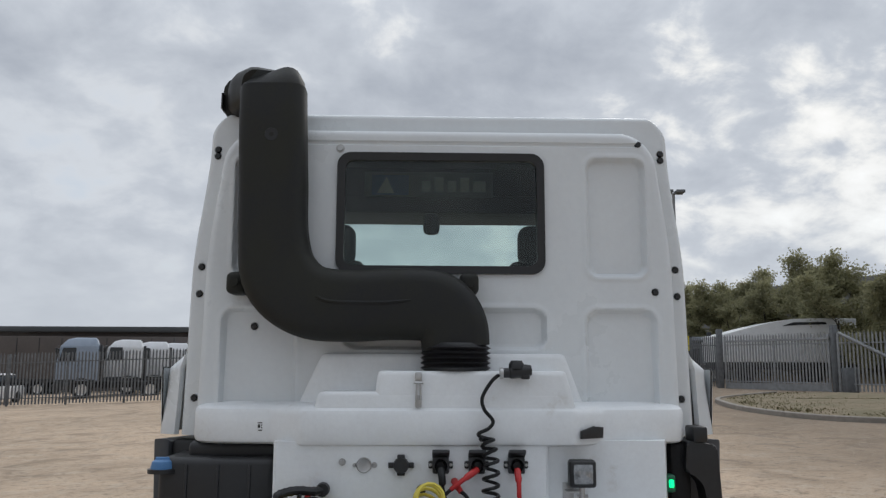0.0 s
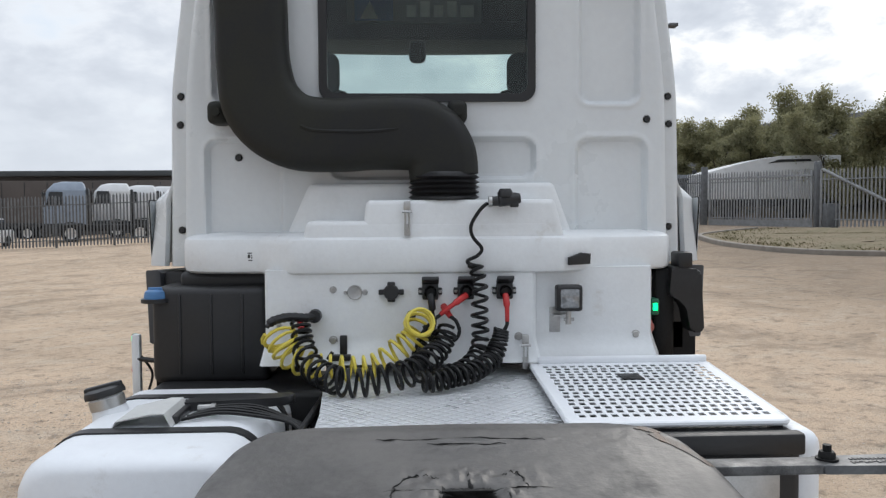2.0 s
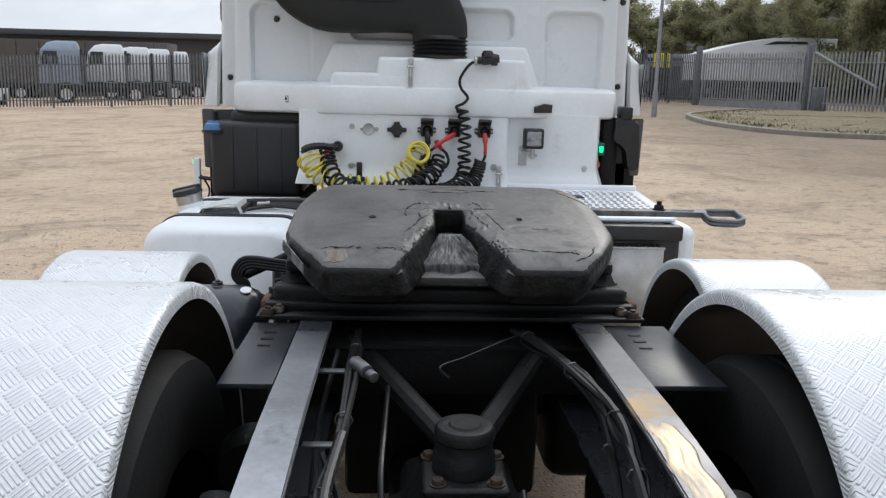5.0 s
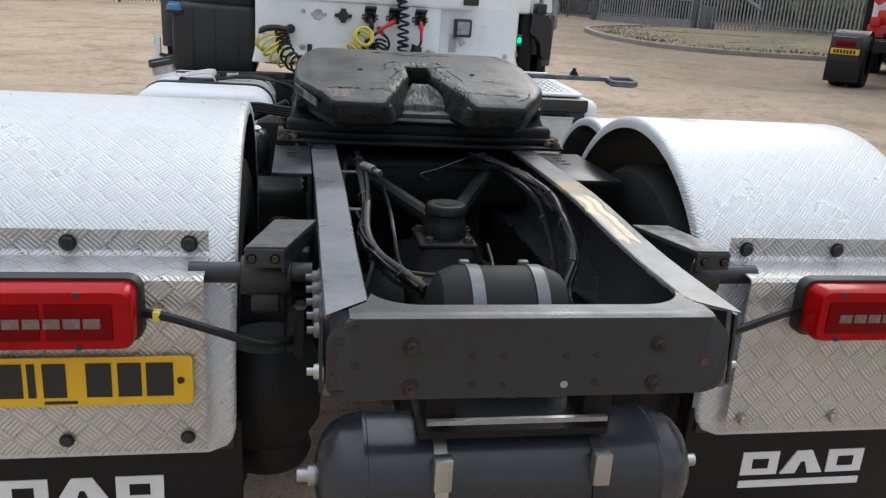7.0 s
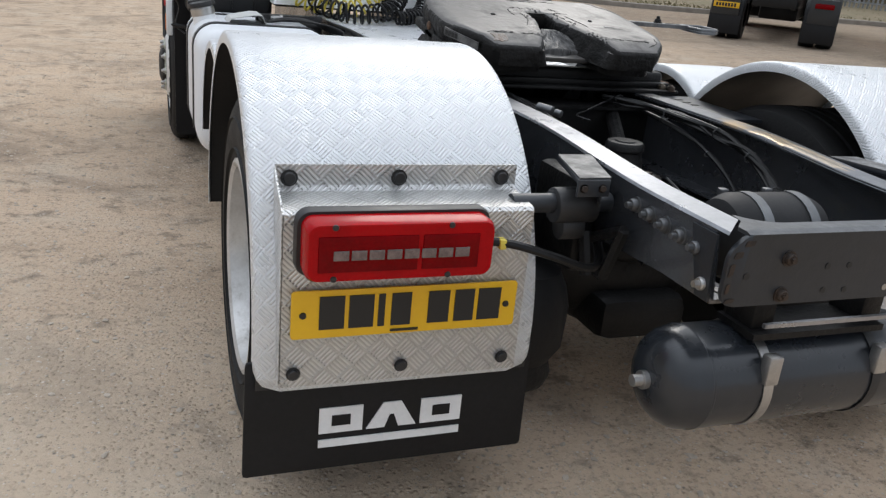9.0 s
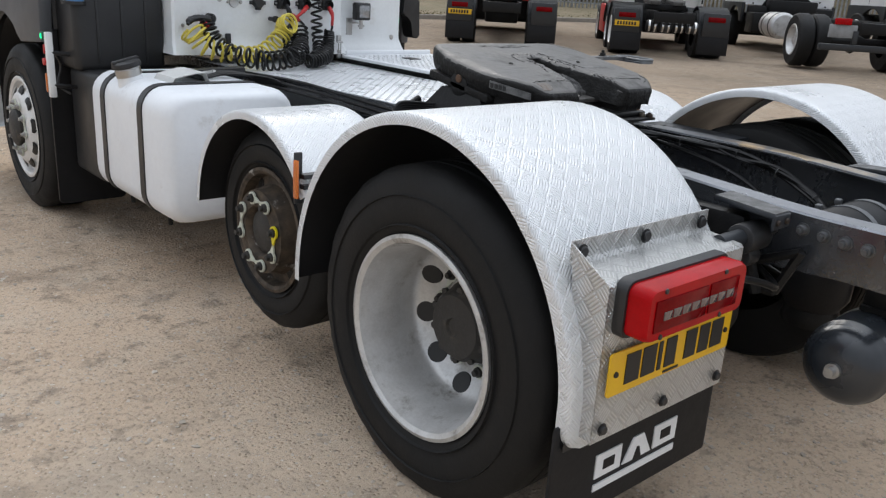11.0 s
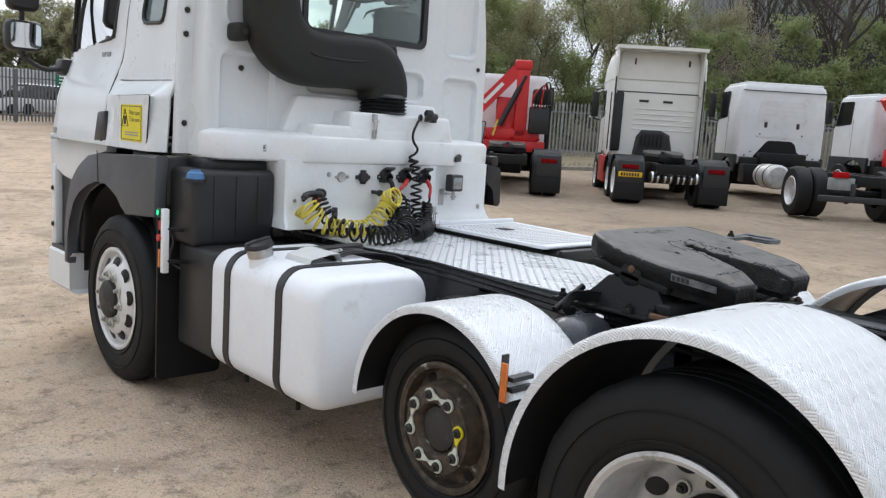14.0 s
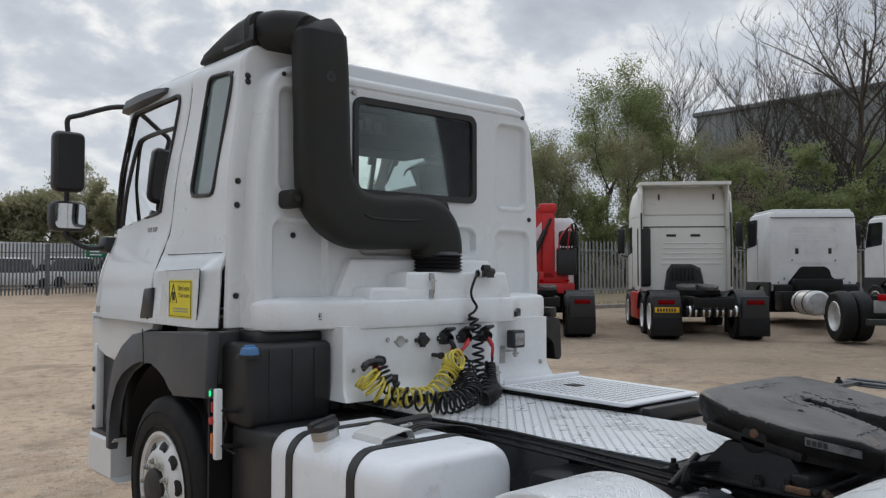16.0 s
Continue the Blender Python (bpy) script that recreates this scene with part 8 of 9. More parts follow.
def high_tractor():
    """A tall white tractor unit with a roof deflector."""
    t = thing("high_roof_tractor", "white high-roof tractor unit parked facing the fence", "truck", heading(12.66, 9.57, 47), "parked lorries")
    far_chassis(t, 5.6)
    for s in (-1, 1):
        far_guard(t, s, 0.95)
        far_guard(t, s, 2.25, 0.55)
        far_wheel(t, s * 1.22, 0.95, 0.51, 0.3, True)
        far_wheel(t, s * 1.20, 2.25, 0.48)
        far_wheel(t, s * 1.22, 4.85, 0.5, 0.3)
        part("side_skirt", box(min(s * 1.1, s * 1.22), max(s * 1.1, s * 1.22), 2.85, 4.2, 0.35, 1.02, 0.03), FAR_RED, t, "red side skirt")
    far_coupling(t, 1.7)
    far_plate(t, -0.93, 0.30, 0.68)
    for k in range(4):
        a = part("air_cylinder", lathe([(0, -0.13), (0.10, -0.12), (0.12, -0.09), (0.12, 0.09), (0.10, 0.12), (0, 0.13)], 20, "x", (-0.42 + 0.28 * k, 0.18, 0.66)), BLACK_SMOOTH if k % 2 else DARK, t, "dark air cylinder with bright bands")
        for d in (-0.06, 0.06):
            part("band", lathe([(0.121, -0.02), (0.124, -0.02), (0.124, 0.02), (0.121, 0.02)], 20, "x", (-0.42 + 0.28 * k + d, 0.18, 0.66)), CHROME, a)
    c = cab_block(t, 3.35, 5.7, 1.0, 3.05, 1.10, CREAM, 0.01, "tall white sleeper cab")
    part("roof", loft([[(p.x, p.y, z) for p in round_poly([(-w, y0), (w, y0), (w, y1), (-w, y1)], 0.15, 4)] for z, w, y0, y1 in ((2.98, 1.10, 3.34, 5.6), (3.35, 1.08, 3.36, 5.45), (3.62, 1.03, 3.42, 5.2), (3.70, 0.98, 3.5, 4.9))]), CREAM, c)
    d = part("roof_deflector", merge(loft([[(x, y, z) for x, y, z in ((-1.12 * k, 3.1, 3.72 + dz), (1.12 * k, 3.1, 3.72 + dz), (1.05 * k, 4.2, 3.80 + dz), (-1.05 * k, 4.2, 3.80 + dz))] for dz, k in ((-0.02, 1.0), (0.04, 0.99))]), box(-1.08, -1.04, 3.05, 3.6, 2.6, 3.72, 0.02), box(1.04, 1.08, 3.05, 3.6, 2.6, 3.72, 0.02)), CREAM, t, "white roof deflector with side fins")
    part("side_fin", box(-1.15, -0.82, 3.28, 3.36, 1.15, 2.65, 0.05, 3), BLACK_SMOOTH, t, "black fin beside the cab")
    for s in (-1, 1):
        part("side_fairing", loft([[(s * (1.085 + o), y, z) for y, z in ((3.4, 1.05), (3.02, 1.10), (2.98, 2.2), (3.0, 3.0), (3.08, 3.5), (3.4, 3.66))] for o in (0.0, 0.04)]), CREAM, t, "white side fairing behind the cab")
        part("fairing_edge", tube([(s * 1.09, 2.99, 1.15), (s * 1.09, 2.965, 2.2), (s * 1.09, 2.985, 3.0)], 0.02, 6), BLACK_SMOOTH, t)
    part("wall_seam", box(-1.1, 1.1, 3.338, 3.352, 2.655, 2.68), FAR_GUARD, c)
    part("lip", loft([[(x, y, z) for x, y in ((-1.12, 3.0), (-1.06, 2.94), (1.06, 2.94), (1.12, 3.0), (1.12, 3.3), (-1.12, 3.3))] for z in (3.70, 3.78)]), CREAM, d)
    for x in (-0.30, 0.30):
        part("vent", box(x - 0.12, x + 0.12, 3.335, 3.352, 2.42, 2.48, 0.005), BLACK_SMOOTH, c)
    for k in range(5):
        part("rib", box(-0.55 + 0.02 * k, 0.62, 3.335, 3.352, 1.72 + 0.13 * k, 1.75 + 0.13 * k, 0.008), CREAM, c)
        part("rib", box(0.72, 1.0, 3.335, 3.352, 1.72 + 0.13 * k, 1.75 + 0.13 * k, 0.008), CREAM, c)
    for x in (-0.6, 0.75):
        part("strap", box(x - 0.02, x + 0.02, 3.33, 3.35, 3.35, 3.50), BLACK_SMOOTH, c)
    part("back_gap", loft([[(x, 3.33, z) for x, z in ((-0.50, 1.0), (0.55, 1.0), (0.42, 1.62), (0.20, 1.72), (-0.30, 1.72), (-0.42, 1.55))], [(x, 3.20, z) for x, z in ((-0.46, 1.0), (0.5, 1.0), (0.38, 1.55), (0.2, 1.65), (-0.28, 1.65), (-0.38, 1.5))]]), BLACK_SMOOTH, t, "black gear behind the cab")
    part("hose_panel", merge(*[tube([(-0.3 + 0.1 * k, 3.18, 1.6), (-0.3 + 0.1 * k, 3.15, 1.3)], 0.02, 6) for k in range(6)]), BLACK_COIL, t)


def chassis_cab(name, label, m, crane=False, tank_side=-1):
    """A white day cab lorry with a bare chassis."""
    t = thing(name, label, "truck", m, "parked lorries")
    far_chassis(t, 6.2, -2.3)
    for s in (-1, 1):
        far_wheel(t, s * 1.22, -1.0, 0.53, 0.29, True, RIM_SILVER)
        far_wheel(t, s * 1.20, 4.6, 0.5, 0.3)
        part("rear_lamp", box(min(s * 0.62, s * 0.92), max(s * 0.62, s * 0.92), -2.40, -2.32, 0.90, 1.02, 0.01), RED_LENS, t, "red rear lamp")
        part("lamp_plate", box(min(s * 0.48, s * 1.0), max(s * 0.48, s * 1.0), -2.36, -2.31, 0.66, 0.90, 0.01), GALVANISED, t)
    part("rear_bar", box(-1.15, 1.15, -2.42, -2.30, 0.42, 0.54, 0.01), FAR_GUARD, t, "grey rear underrun bar")
    for x in (-0.5, 0.5):
        part("bar_post", box(x - 0.05, x + 0.05, -2.38, -2.32, 0.5, 0.8, 0.01), FAR_GUARD, t)
    part("axle", lathe([(0, -1.0), (0.1, -1.0), (0.1, -0.25), (0.22, 0.0), (0.1, 0.25), (0.1, 1.0), (0, 1.0)], 16, "x", (0, -1.0, 0.53)), DARK, t)
    for k in range(5):
        part("crossmember", box(-0.4, 0.4, -1.9 + 1.1 * k, -1.82 + 1.1 * k, 0.78, 0.95, 0.01), DARK, t)
    ft = part("fuel_tank", lathe([(0, -0.5), (0.24, -0.49), (0.29, -0.45), (0.29, 0.45), (0.24, 0.49), (0, 0.5)], 24, "y", (-0.85, 1.25, 0.74)), RIM_SILVER, t, "aluminium fuel tank")
    for d in (-0.25, 0.25):
        part("tank_strap", lathe([(0.291, -0.03), (0.297, -0.03), (0.297, 0.03), (0.291, 0.03)], 24, "y", (-0.85, 1.25 + d, 0.74)), BLACK_SMOOTH, ft)
    part("battery_box", box(-1.1, -0.45, 2.4, 3.0, 0.5, 0.98, 0.03), DARK, t)
    part("gear", merge(box(-0.6, 0.6, 2.9, 3.25, 0.9, 1.30, 0.05), box(-1.05, 1.05, 3.05, 3.3, 0.75, 1.15, 0.06)), DARK, t, "black gear behind the cab")
    c = cab_block(t, 3.3, 5.25, 1.16, 3.08, 1.14, FAR_WHITE, 0.035, "white day cab with a pressed rear wall")
    part("rear_recess", slab([(p.x, p.y) for p in round_poly([(-0.70, 1.10), (0.70, 1.10), (0.62, 1.26), (0.46, 1.34), (0.40, 1.54), (0.30, 1.62), (-0.30, 1.62), (-0.40, 1.54), (-0.46, 1.34), (-0.62, 1.26)], 0.05)], 3.285, 3.31, "xz"), DARK, c)
    for x in (-0.42, 0.42):
        part("rear_vent", box(x - 0.045, x + 0.045, 3.285, 3.305, 1.95, 2.10, 0.01), BLACK_SMOOTH, c)
    for z in (2.30, 2.42, 2.54):
        part("rib", box(-0.52, 0.52, 3.288, 3.305, z, z + 0.03, 0.008), FAR_WHITE, c)
    part("rear_panel", slab(round_poly([(-0.66, 1.70), (0.66, 1.70), (0.60, 2.66), (-0.60, 2.66)], 0.07), 3.290, 3.305, "xz", 0.006), FAR_WHITE, c)
    for x, z in ((-0.55, 1.78), (0.55, 1.78), (-0.75, 1.3), (0.75, 1.3), (-0.9, 1.2), (0.9, 1.2)):
        part("bolt", lathe([(0, -0.01), (0.02, -0.01), (0.02, 0)], 10, "y", (x, 3.288, z)), DARK, c)
    part("roof_trim", tube([(-1.10, 3.28, 2.90), (1.10, 3.28, 2.90)], 0.012, 6), BLACK_SMOOTH, c)
    part("roof_cap", box(-1.02, 1.02, 3.4, 4.9, 3.06, 3.13, 0.03), FAR_WHITE, c)
    if crane:
        part("crane_base", merge(box(-0.9, 0.9, 2.45, 2.95, 0.98, 1.5, 0.04), box(-0.25, 0.25, 2.5, 2.9, 1.5, 2.3, 0.04)), CRANE_RED, t, "red crane base")
        part("crane_arm", moved(box(-0.16, 0.16, 0, 0.34, 0, 1.7, 0.03), pose(-0.2, 2.5, 1.6, 0, -35)), CRANE_RED, t, "red folded crane arm")
    return t


def crane_tractor():
    t = thing("crane_tractor", "white tractor unit with a folded red loader crane", "truck", heading(10.56, 12.59, 45), "parked lorries")
    far_chassis(t, 6.0)
    for s in (-1, 1):
        far_guard(t, s, 0.9)
        far_wheel(t, s * 1.22, 0.9, 0.51, 0.3, True)
        far_wheel(t, s * 1.20, 4.9, 0.5, 0.3)
    far_coupling(t, 1.5)
    far_plate(t, -0.93, 0.25, 0.70)
    cab_block(t, 3.9, 6.0, 1.10, 3.0, 1.15, FAR_WHITE, 0.03, "white day cab")
    base = part("crane_base", merge(box(-1.0, 1.0, 2.7, 3.5, 0.98, 1.25, 0.03), box(-0.85, 0.85, 2.75, 3.3, 1.25, 1.55, 0.04), box(-0.95, -0.75, 2.6, 3.4, 1.2, 1.4, 0.02)), CRANE_RED, t, "red loader crane base")
    part("column", merge(box(-0.30, 0.25, 2.85, 3.35, 1.5, 2.35, 0.05), lathe([(0, 0), (0.3, 0), (0.3, 0.25), (0, 0.25)], 20, "z", (0, 3.1, 1.45))), CRANE_RED, base)
    arm = part("main_boom", moved(loft([[(-0.15, 0, 0), (0.15, 0, 0), (0.15, 0.36, 0), (-0.15, 0.36, 0)], [(-0.15, 0.02, 1.9), (0.15, 0.02, 1.9), (0.15, 0.30, 1.9), (-0.15, 0.30, 1.9)]]), pose(-1.0, 2.75, 1.75, 0, 42, 0)), CRANE_RED, t, "red main boom, raised at an angle")
    part("second_boom", merge(box(0.18, 0.50, 2.75, 3.05, 1.35, 3.15, 0.03), box(0.10, 0.55, 2.72, 3.08, 3.05, 3.30, 0.05)), CRANE_RED, t, "red upright boom")
    part("name_strip", moved(box(-0.06, 0.03, -0.006, 0.0, 0.55, 1.25), pose(-1.0, 2.75, 1.75, 0, 42, 0)), WHITE_PRINT, arm)
    part("name_strip", box(0.20, 0.48, 2.742, 2.749, 3.14, 3.24), WHITE_PRINT, t)
    part("ram", merge(tube([(-0.2, 2.7, 1.6), (0.25, 2.7, 2.6)], 0.07, 12), tube([(0.25, 2.7, 2.6), (0.4, 2.7, 2.9)], 0.04, 10)), BLACK_SMOOTH, t, "black hydraulic ram")
    part("valve_block", merge(box(0.55, 1.05, 2.6, 2.95, 1.45, 2.15, 0.05), box(0.6, 1.1, 2.62, 2.9, 2.2, 2.6, 0.08)), BLACK_SMOOTH, t, "black hydraulic gear with hoses")
    for k in range(6):
        part("hose", tube(spline([(0.6 + 0.07 * k, 2.6, 2.1), (0.62 + 0.08 * k, 2.5, 2.4 + 0.06 * k), (0.9, 2.6, 2.7), (1.05, 2.7, 2.4)], 6), 0.018, 6), BLACK_COIL if k % 3 else CRANE_RED, t, "hydraulic hose")
    for x in (-0.6, 0.1, 0.75):
        part("lamp", box(x, x + 0.10, 2.56, 2.6, 1.28, 1.34, 0.01), RED_LENS, t)
    part("yellow_lever", tube([(-0.35, 2.6, 1.35), (-0.25, 2.55, 1.75)], 0.025, 8), YELLOW_COIL, t, "yellow lever")
    for s in (-1, 1):
        part("leg", box(min(s * 1.0, s * 1.12), max(s * 1.0, s * 1.12), 2.85, 3.05, 0.75, 2.2, 0.02), DARK, t)


high_tractor()
chassis_cab("chassis_lorry", "white day cab lorry with a bare chassis", heading(15.88, 7.63, 45))
chassis_cab("crane_chassis_lorry", "white day cab lorry with a red crane", heading(21.9, 6.1, 36), True)
crane_tractor()


# ---- fences, gate, kerb ----
def palisade(name, points, label, material=GALVANISED, height=2.4, gate=False):
    """A palisade fence along a line of points: posts, two rails and pales."""
    t = thing(name, label, "fence", group="yard fence")
    pales = bmesh.new()
    for (ax, ay), (bx, by) in zip(points, points[1:]):
        a, b = Vector((ax, ay)), Vector((bx, by))
        n = int((b - a).length / 0.155)
        d = (b - a).normalized()
        side = Vector((d.y, -d.x)) * 0.012
        for k in range(n):
            p = a + (b - a) * (k / n)
            z = ground_z(p.x, p.y) + 0.06
            h = height + 0.02 * math.sin(k * 7.3)
            lo, hi = p - d * 0.034, p + d * 0.034
            ring = [(lo, z), (hi, z), (hi, z + h - 0.10), (p, z + h), (lo, z + h - 0.10)]
            f = [pales.verts.new((q.x - side.x, q.y - side.y, zz)) for q, zz in ring]
            g = [pales.verts.new((q.x + side.x, q.y + side.y, zz)) for q, zz in ring]
            pales.faces.new(f)
            pales.faces.new(g[::-1])
            for i in range(5):
                pales.faces.new((f[i], g[i], g[(i + 1) % 5], f[(i + 1) % 5]))
        m = max(1, round((b - a).length / 2.75))
        for k in range(m + 1):
            p = a + (b - a) * (k / m)
            z = ground_z(p.x, p.y)
            part("post", moved(box(-0.05, 0.05, -0.03, 0.03, z - 0.2, z + height, 0.005), Matrix.Translation((p.x, p.y, 0)) @ Matrix.Rotation(math.atan2(d.y, d.x), 4, "Z")), material, t)
            if k:
                q = a + (b - a) * ((k - 1) / m)
                for hh in (0.35, height - 0.4):
                    part("rail", tube([(q.x + side.x * 3, q.y + side.y * 3, ground_z(q.x, q.y) + hh), (p.x + side.x * 3, p.y + side.y * 3, ground_z(p.x, p.y) + hh)], 0.03, 4), material, t)
    tagged(part("paling", pales, material, t), kind="stuff")
    return t


palisade("fence_left", [(-46, 38.5), (-14, 39.6), (13.4, 41.0), (13.95, 38.9)], "grey palisade fence along the far side of the yard", FENCE_DARK)
palisade("fence_corner", [(17.0, 33.5), (24.7, 22.7), (31.0, 15.0), (38.0, 4.0)], "galvanised palisade fence behind the parked lorries")
palisade("yard_gate", [(14.2, 38.5), (16.8, 33.9)], "galvanised palisade yard gate, closed")
gate = thing("gate_posts", "stout grey gate posts with a brace", "gate post")
for x, y in ((14.05, 38.8), (16.95, 33.7)):
    z = ground_z(x, y)
    part("post", box(x - 0.12, x + 0.12, y - 0.12, y + 0.12, z - 0.2, z + 2.75, 0.01), FENCE_DARK, gate)
z = ground_z(17, 33.5)
part("brace", tube([(17.0, 33.4, z + 2.4), (18.6, 31.3, z + 1.0)], 0.07, 8), GALVANISED, gate)
part("top_beam", tube([(14.2, 38.4, z + 2.2), (16.8, 33.8, z + 2.2)], 0.06, 4), GALVANISED, gate)
part("kick_plate", loft([[(14.2, 38.42, z + h), (16.8, 33.82, z + h), (16.83, 33.85, z + h), (14.23, 38.45, z + h)] for h in (0.02, 0.32)]), GALVANISED, gate)
part("control_box", box(17.0, 17.5, 33.0, 33.4, z, z + 1.0, 0.03), FENCE_DARK, gate, "grey control box")


def kerb_island():
    """A raised bed with a kerb, rounded at its end."""
    line = spline([(x, y, 0) for x, y in ((14.0, 33.0), (10.8, 30.2), (9.9, 27.5), (9.7, 24.5), (10.4, 21.6), (12.2, 20.0), (15.0, 19.0), (19.0, 18.2), (24.0, 15.8), (30.0, 10.0), (36.0, 1.0))], 8)
    bm = bmesh.new()
    rows = []
    for i, p in enumerate(line):
        d = (line[min(i + 1, len(line) - 1)] - line[max(i - 1, 0)]).normalized()
        n = Vector((d.y, -d.x, 0)) * -1
        z = ground_z(p.x, p.y)
        rows.append([bm.verts.new((p.x + n.x * o, p.y + n.y * o, z + h)) for o, h in ((0.0, -0.1), (0.0, 0.12), (0.02, 0.14), (0.16, 0.14), (0.16, 0.05))])
    for p, q in zip(rows, rows[1:]):
        for k in range(4):
            bm.faces.new((p[k], q[k], q[k + 1], p[k + 1]))
    bmesh.ops.recalc_face_normals(bm, faces=bm.faces[:])
    k = new("kerb", finish(bm, "kerb", CONCRETE))
    tagged(k, "concrete kerb round the raised verge", "kerb", kind="structure")
    bm = bmesh.new()
    rows = []
    for i, p in enumerate(line):
        d = (line[min(i + 1, len(line) - 1)] - line[max(i - 1, 0)]).normalized()
        n = Vector((d.y, -d.x, 0)) * -1
        row = []
        for o in (0.15, 1.2, 2.6, 5.0, 8.0, 12.0):
            q = p + n * o
            row.append(bm.verts.new((q.x, q.y, ground_z(q.x, q.y) + 0.10 + 0.05 * smooth(0, 3, o) + 0.05 * noise.noise(q * 0.6))))
        rows.append(row)
    for p, q in zip(rows, rows[1:]):
        for j in range(5):
            bm.faces.new((p[j], q[j], q[j + 1], p[j + 1]))
    bmesh.ops.recalc_face_normals(bm, faces=bm.faces[:])
    v = new("verge", finish(bm, "verge", EARTH))
    tagged(v, "rough earth and grass verge", "verge", kind="structure")
    random.seed(8)
    bm = bmesh.new()
    for _ in range(16000):
        i = random.randrange(len(line) - 1)
        p = line[i].lerp(line[i + 1], random.random())
        d = (line[i + 1] - line[i]).normalized()
        n = Vector((d.y, -d.x, 0)) * -1
        q = p + n * random.uniform(0.4, 8.0)
        z = ground_z(q.x, q.y) + 0.10
        a, h = random.uniform(0, 6.3), random.uniform(0.02, 0.08)
        e = Vector((math.cos(a), math.sin(a), 0)) * 0.025
        lean = Vector((random.uniform(-1, 1), random.uniform(-1, 1), 0)) * 0.07
        bm.faces.new([bm.verts.new(c) for c in ((q.x - e.x, q.y - e.y, z), (q.x + e.x, q.y + e.y, z), (q.x + lean.x, q.y + lean.y, z + h))])
    tagged(new("grass", finish(bm, "grass", GRASS)), "rough grass tufts on the verge", "grass", kind="stuff")


kerb_island()


# ---- lamp posts ----
def lamp_post(x, y, h):
    t = thing("lamp_post", "tall grey floodlight post", "lamp post", pose(x, y, ground_z(x, y)), "yard lamp posts")
    part("pole", lathe([(0, 0), (0.10, 0), (0.10, 0.9), (0.07, 1.0), (0.05, h), (0, h)], 14), GALVANISED, t)
    part("arm", box(-0.35, 0.35, -0.03, 0.03, h - 0.05, h, 0.01), GALVANISED, t)
    for s in (-1, 1):
        part("lamp_head", box(s * 0.22 - 0.16, s * 0.22 + 0.16, -0.25, 0.2, h - 0.02, h + 0.10, 0.03), FENCE_DARK, t)
    part("camera_dome", lathe([(0, -0.16), (0.08, -0.13), (0.11, -0.05), (0.11, 0.05), (0, 0.08)], 14, "z", (0.2, 0, h * 0.55)), FAR_WHITE, t)


lamp_post(9.2, 29.6, 7.6)
lamp_post(-16.6, 30.5, 7.3)
lamp_post(-27.0, 52.0, 5.2)


# ---- trees ----
def grow(seed, height, spread, leaves, leaf, trunk_r, bare=False, low=0.25):
    """Trunk and limbs as tapered tubes, and a crown of small leaves round the twigs."""
    rnd = random.Random(seed)
    wood, leafs, tips = [], [], []

    def limb(p, d, length, r, level):
        pts, rs = [p], [r]
        steps = 5 if level < 2 else 3
        for k in range(steps):
            d = (d + Vector((rnd.uniform(-1, 1), rnd.uniform(-1, 1), rnd.uniform(-0.3, 0.7))) * (0.16 if level < 1 else 0.26)).normalized()
            p = p + d * length / steps
            pts.append(p)
            rs.append(r * (1 - 0.75 * (k + 1) / steps))
        wood.append(tube(pts, rs, 7 if level == 0 else 5 if level == 1 else 4))
        if level >= 3 or (level == 2 and not bare and rnd.random() < 0.4):
            tips.extend(pts[1:])
            return
        for k in range(({0: 14, 1: 8, 2: 6} if bare else {0: 9, 1: 5, 2: 4})[level]):
            f = rnd.uniform(low if level == 0 else 0.25, 1.0)
            i = min(int(f * steps), steps - 1)
            q = pts[i].lerp(pts[i + 1], f * steps - i)
            a = rnd.uniform(0, 2 * math.pi)
            up = rnd.uniform(0.25, 0.95)
            v = Vector((math.cos(a) * spread, math.sin(a) * spread, up)).normalized()
            limb(q, (v * 0.8 + d * 0.35).normalized(), length * rnd.uniform(0.36, 0.55), max(0.012, rs[i] * 0.5), level + 1)
        tips.append(pts[-1])

    limb(Vector((0, 0, -0.3)), Vector((0, 0, 1)), height * 0.78, trunk_r, 0)
    for _ in range(leaves):
        p = rnd.choice(tips) + Vector((rnd.gauss(0, 1), rnd.gauss(0, 1), rnd.gauss(0, 0.8))) * height * 0.035
        s = leaf * rnd.uniform(0.6, 1.3)
        n = Vector((rnd.uniform(-1, 1), rnd.uniform(-1, 1), rnd.uniform(-0.2, 1))).normalized()
        u = n.orthogonal().normalized()
        w = n.cross(u)
        leafs.append((p + u * s, p + w * s * 0.7 - u * s * 0.3, p - w * s * 0.7 - u * s * 0.5))
    me = bpy.data.meshes.new("t")
    me.from_pydata([v for l in leafs for v in l], [], [(3 * k, 3 * k + 1, 3 * k + 2) for k in range(len(leafs))])
    crown = bmesh.new()
    crown.from_mesh(me)
    bpy.data.meshes.remove(me)
    return merge(*wood), crown


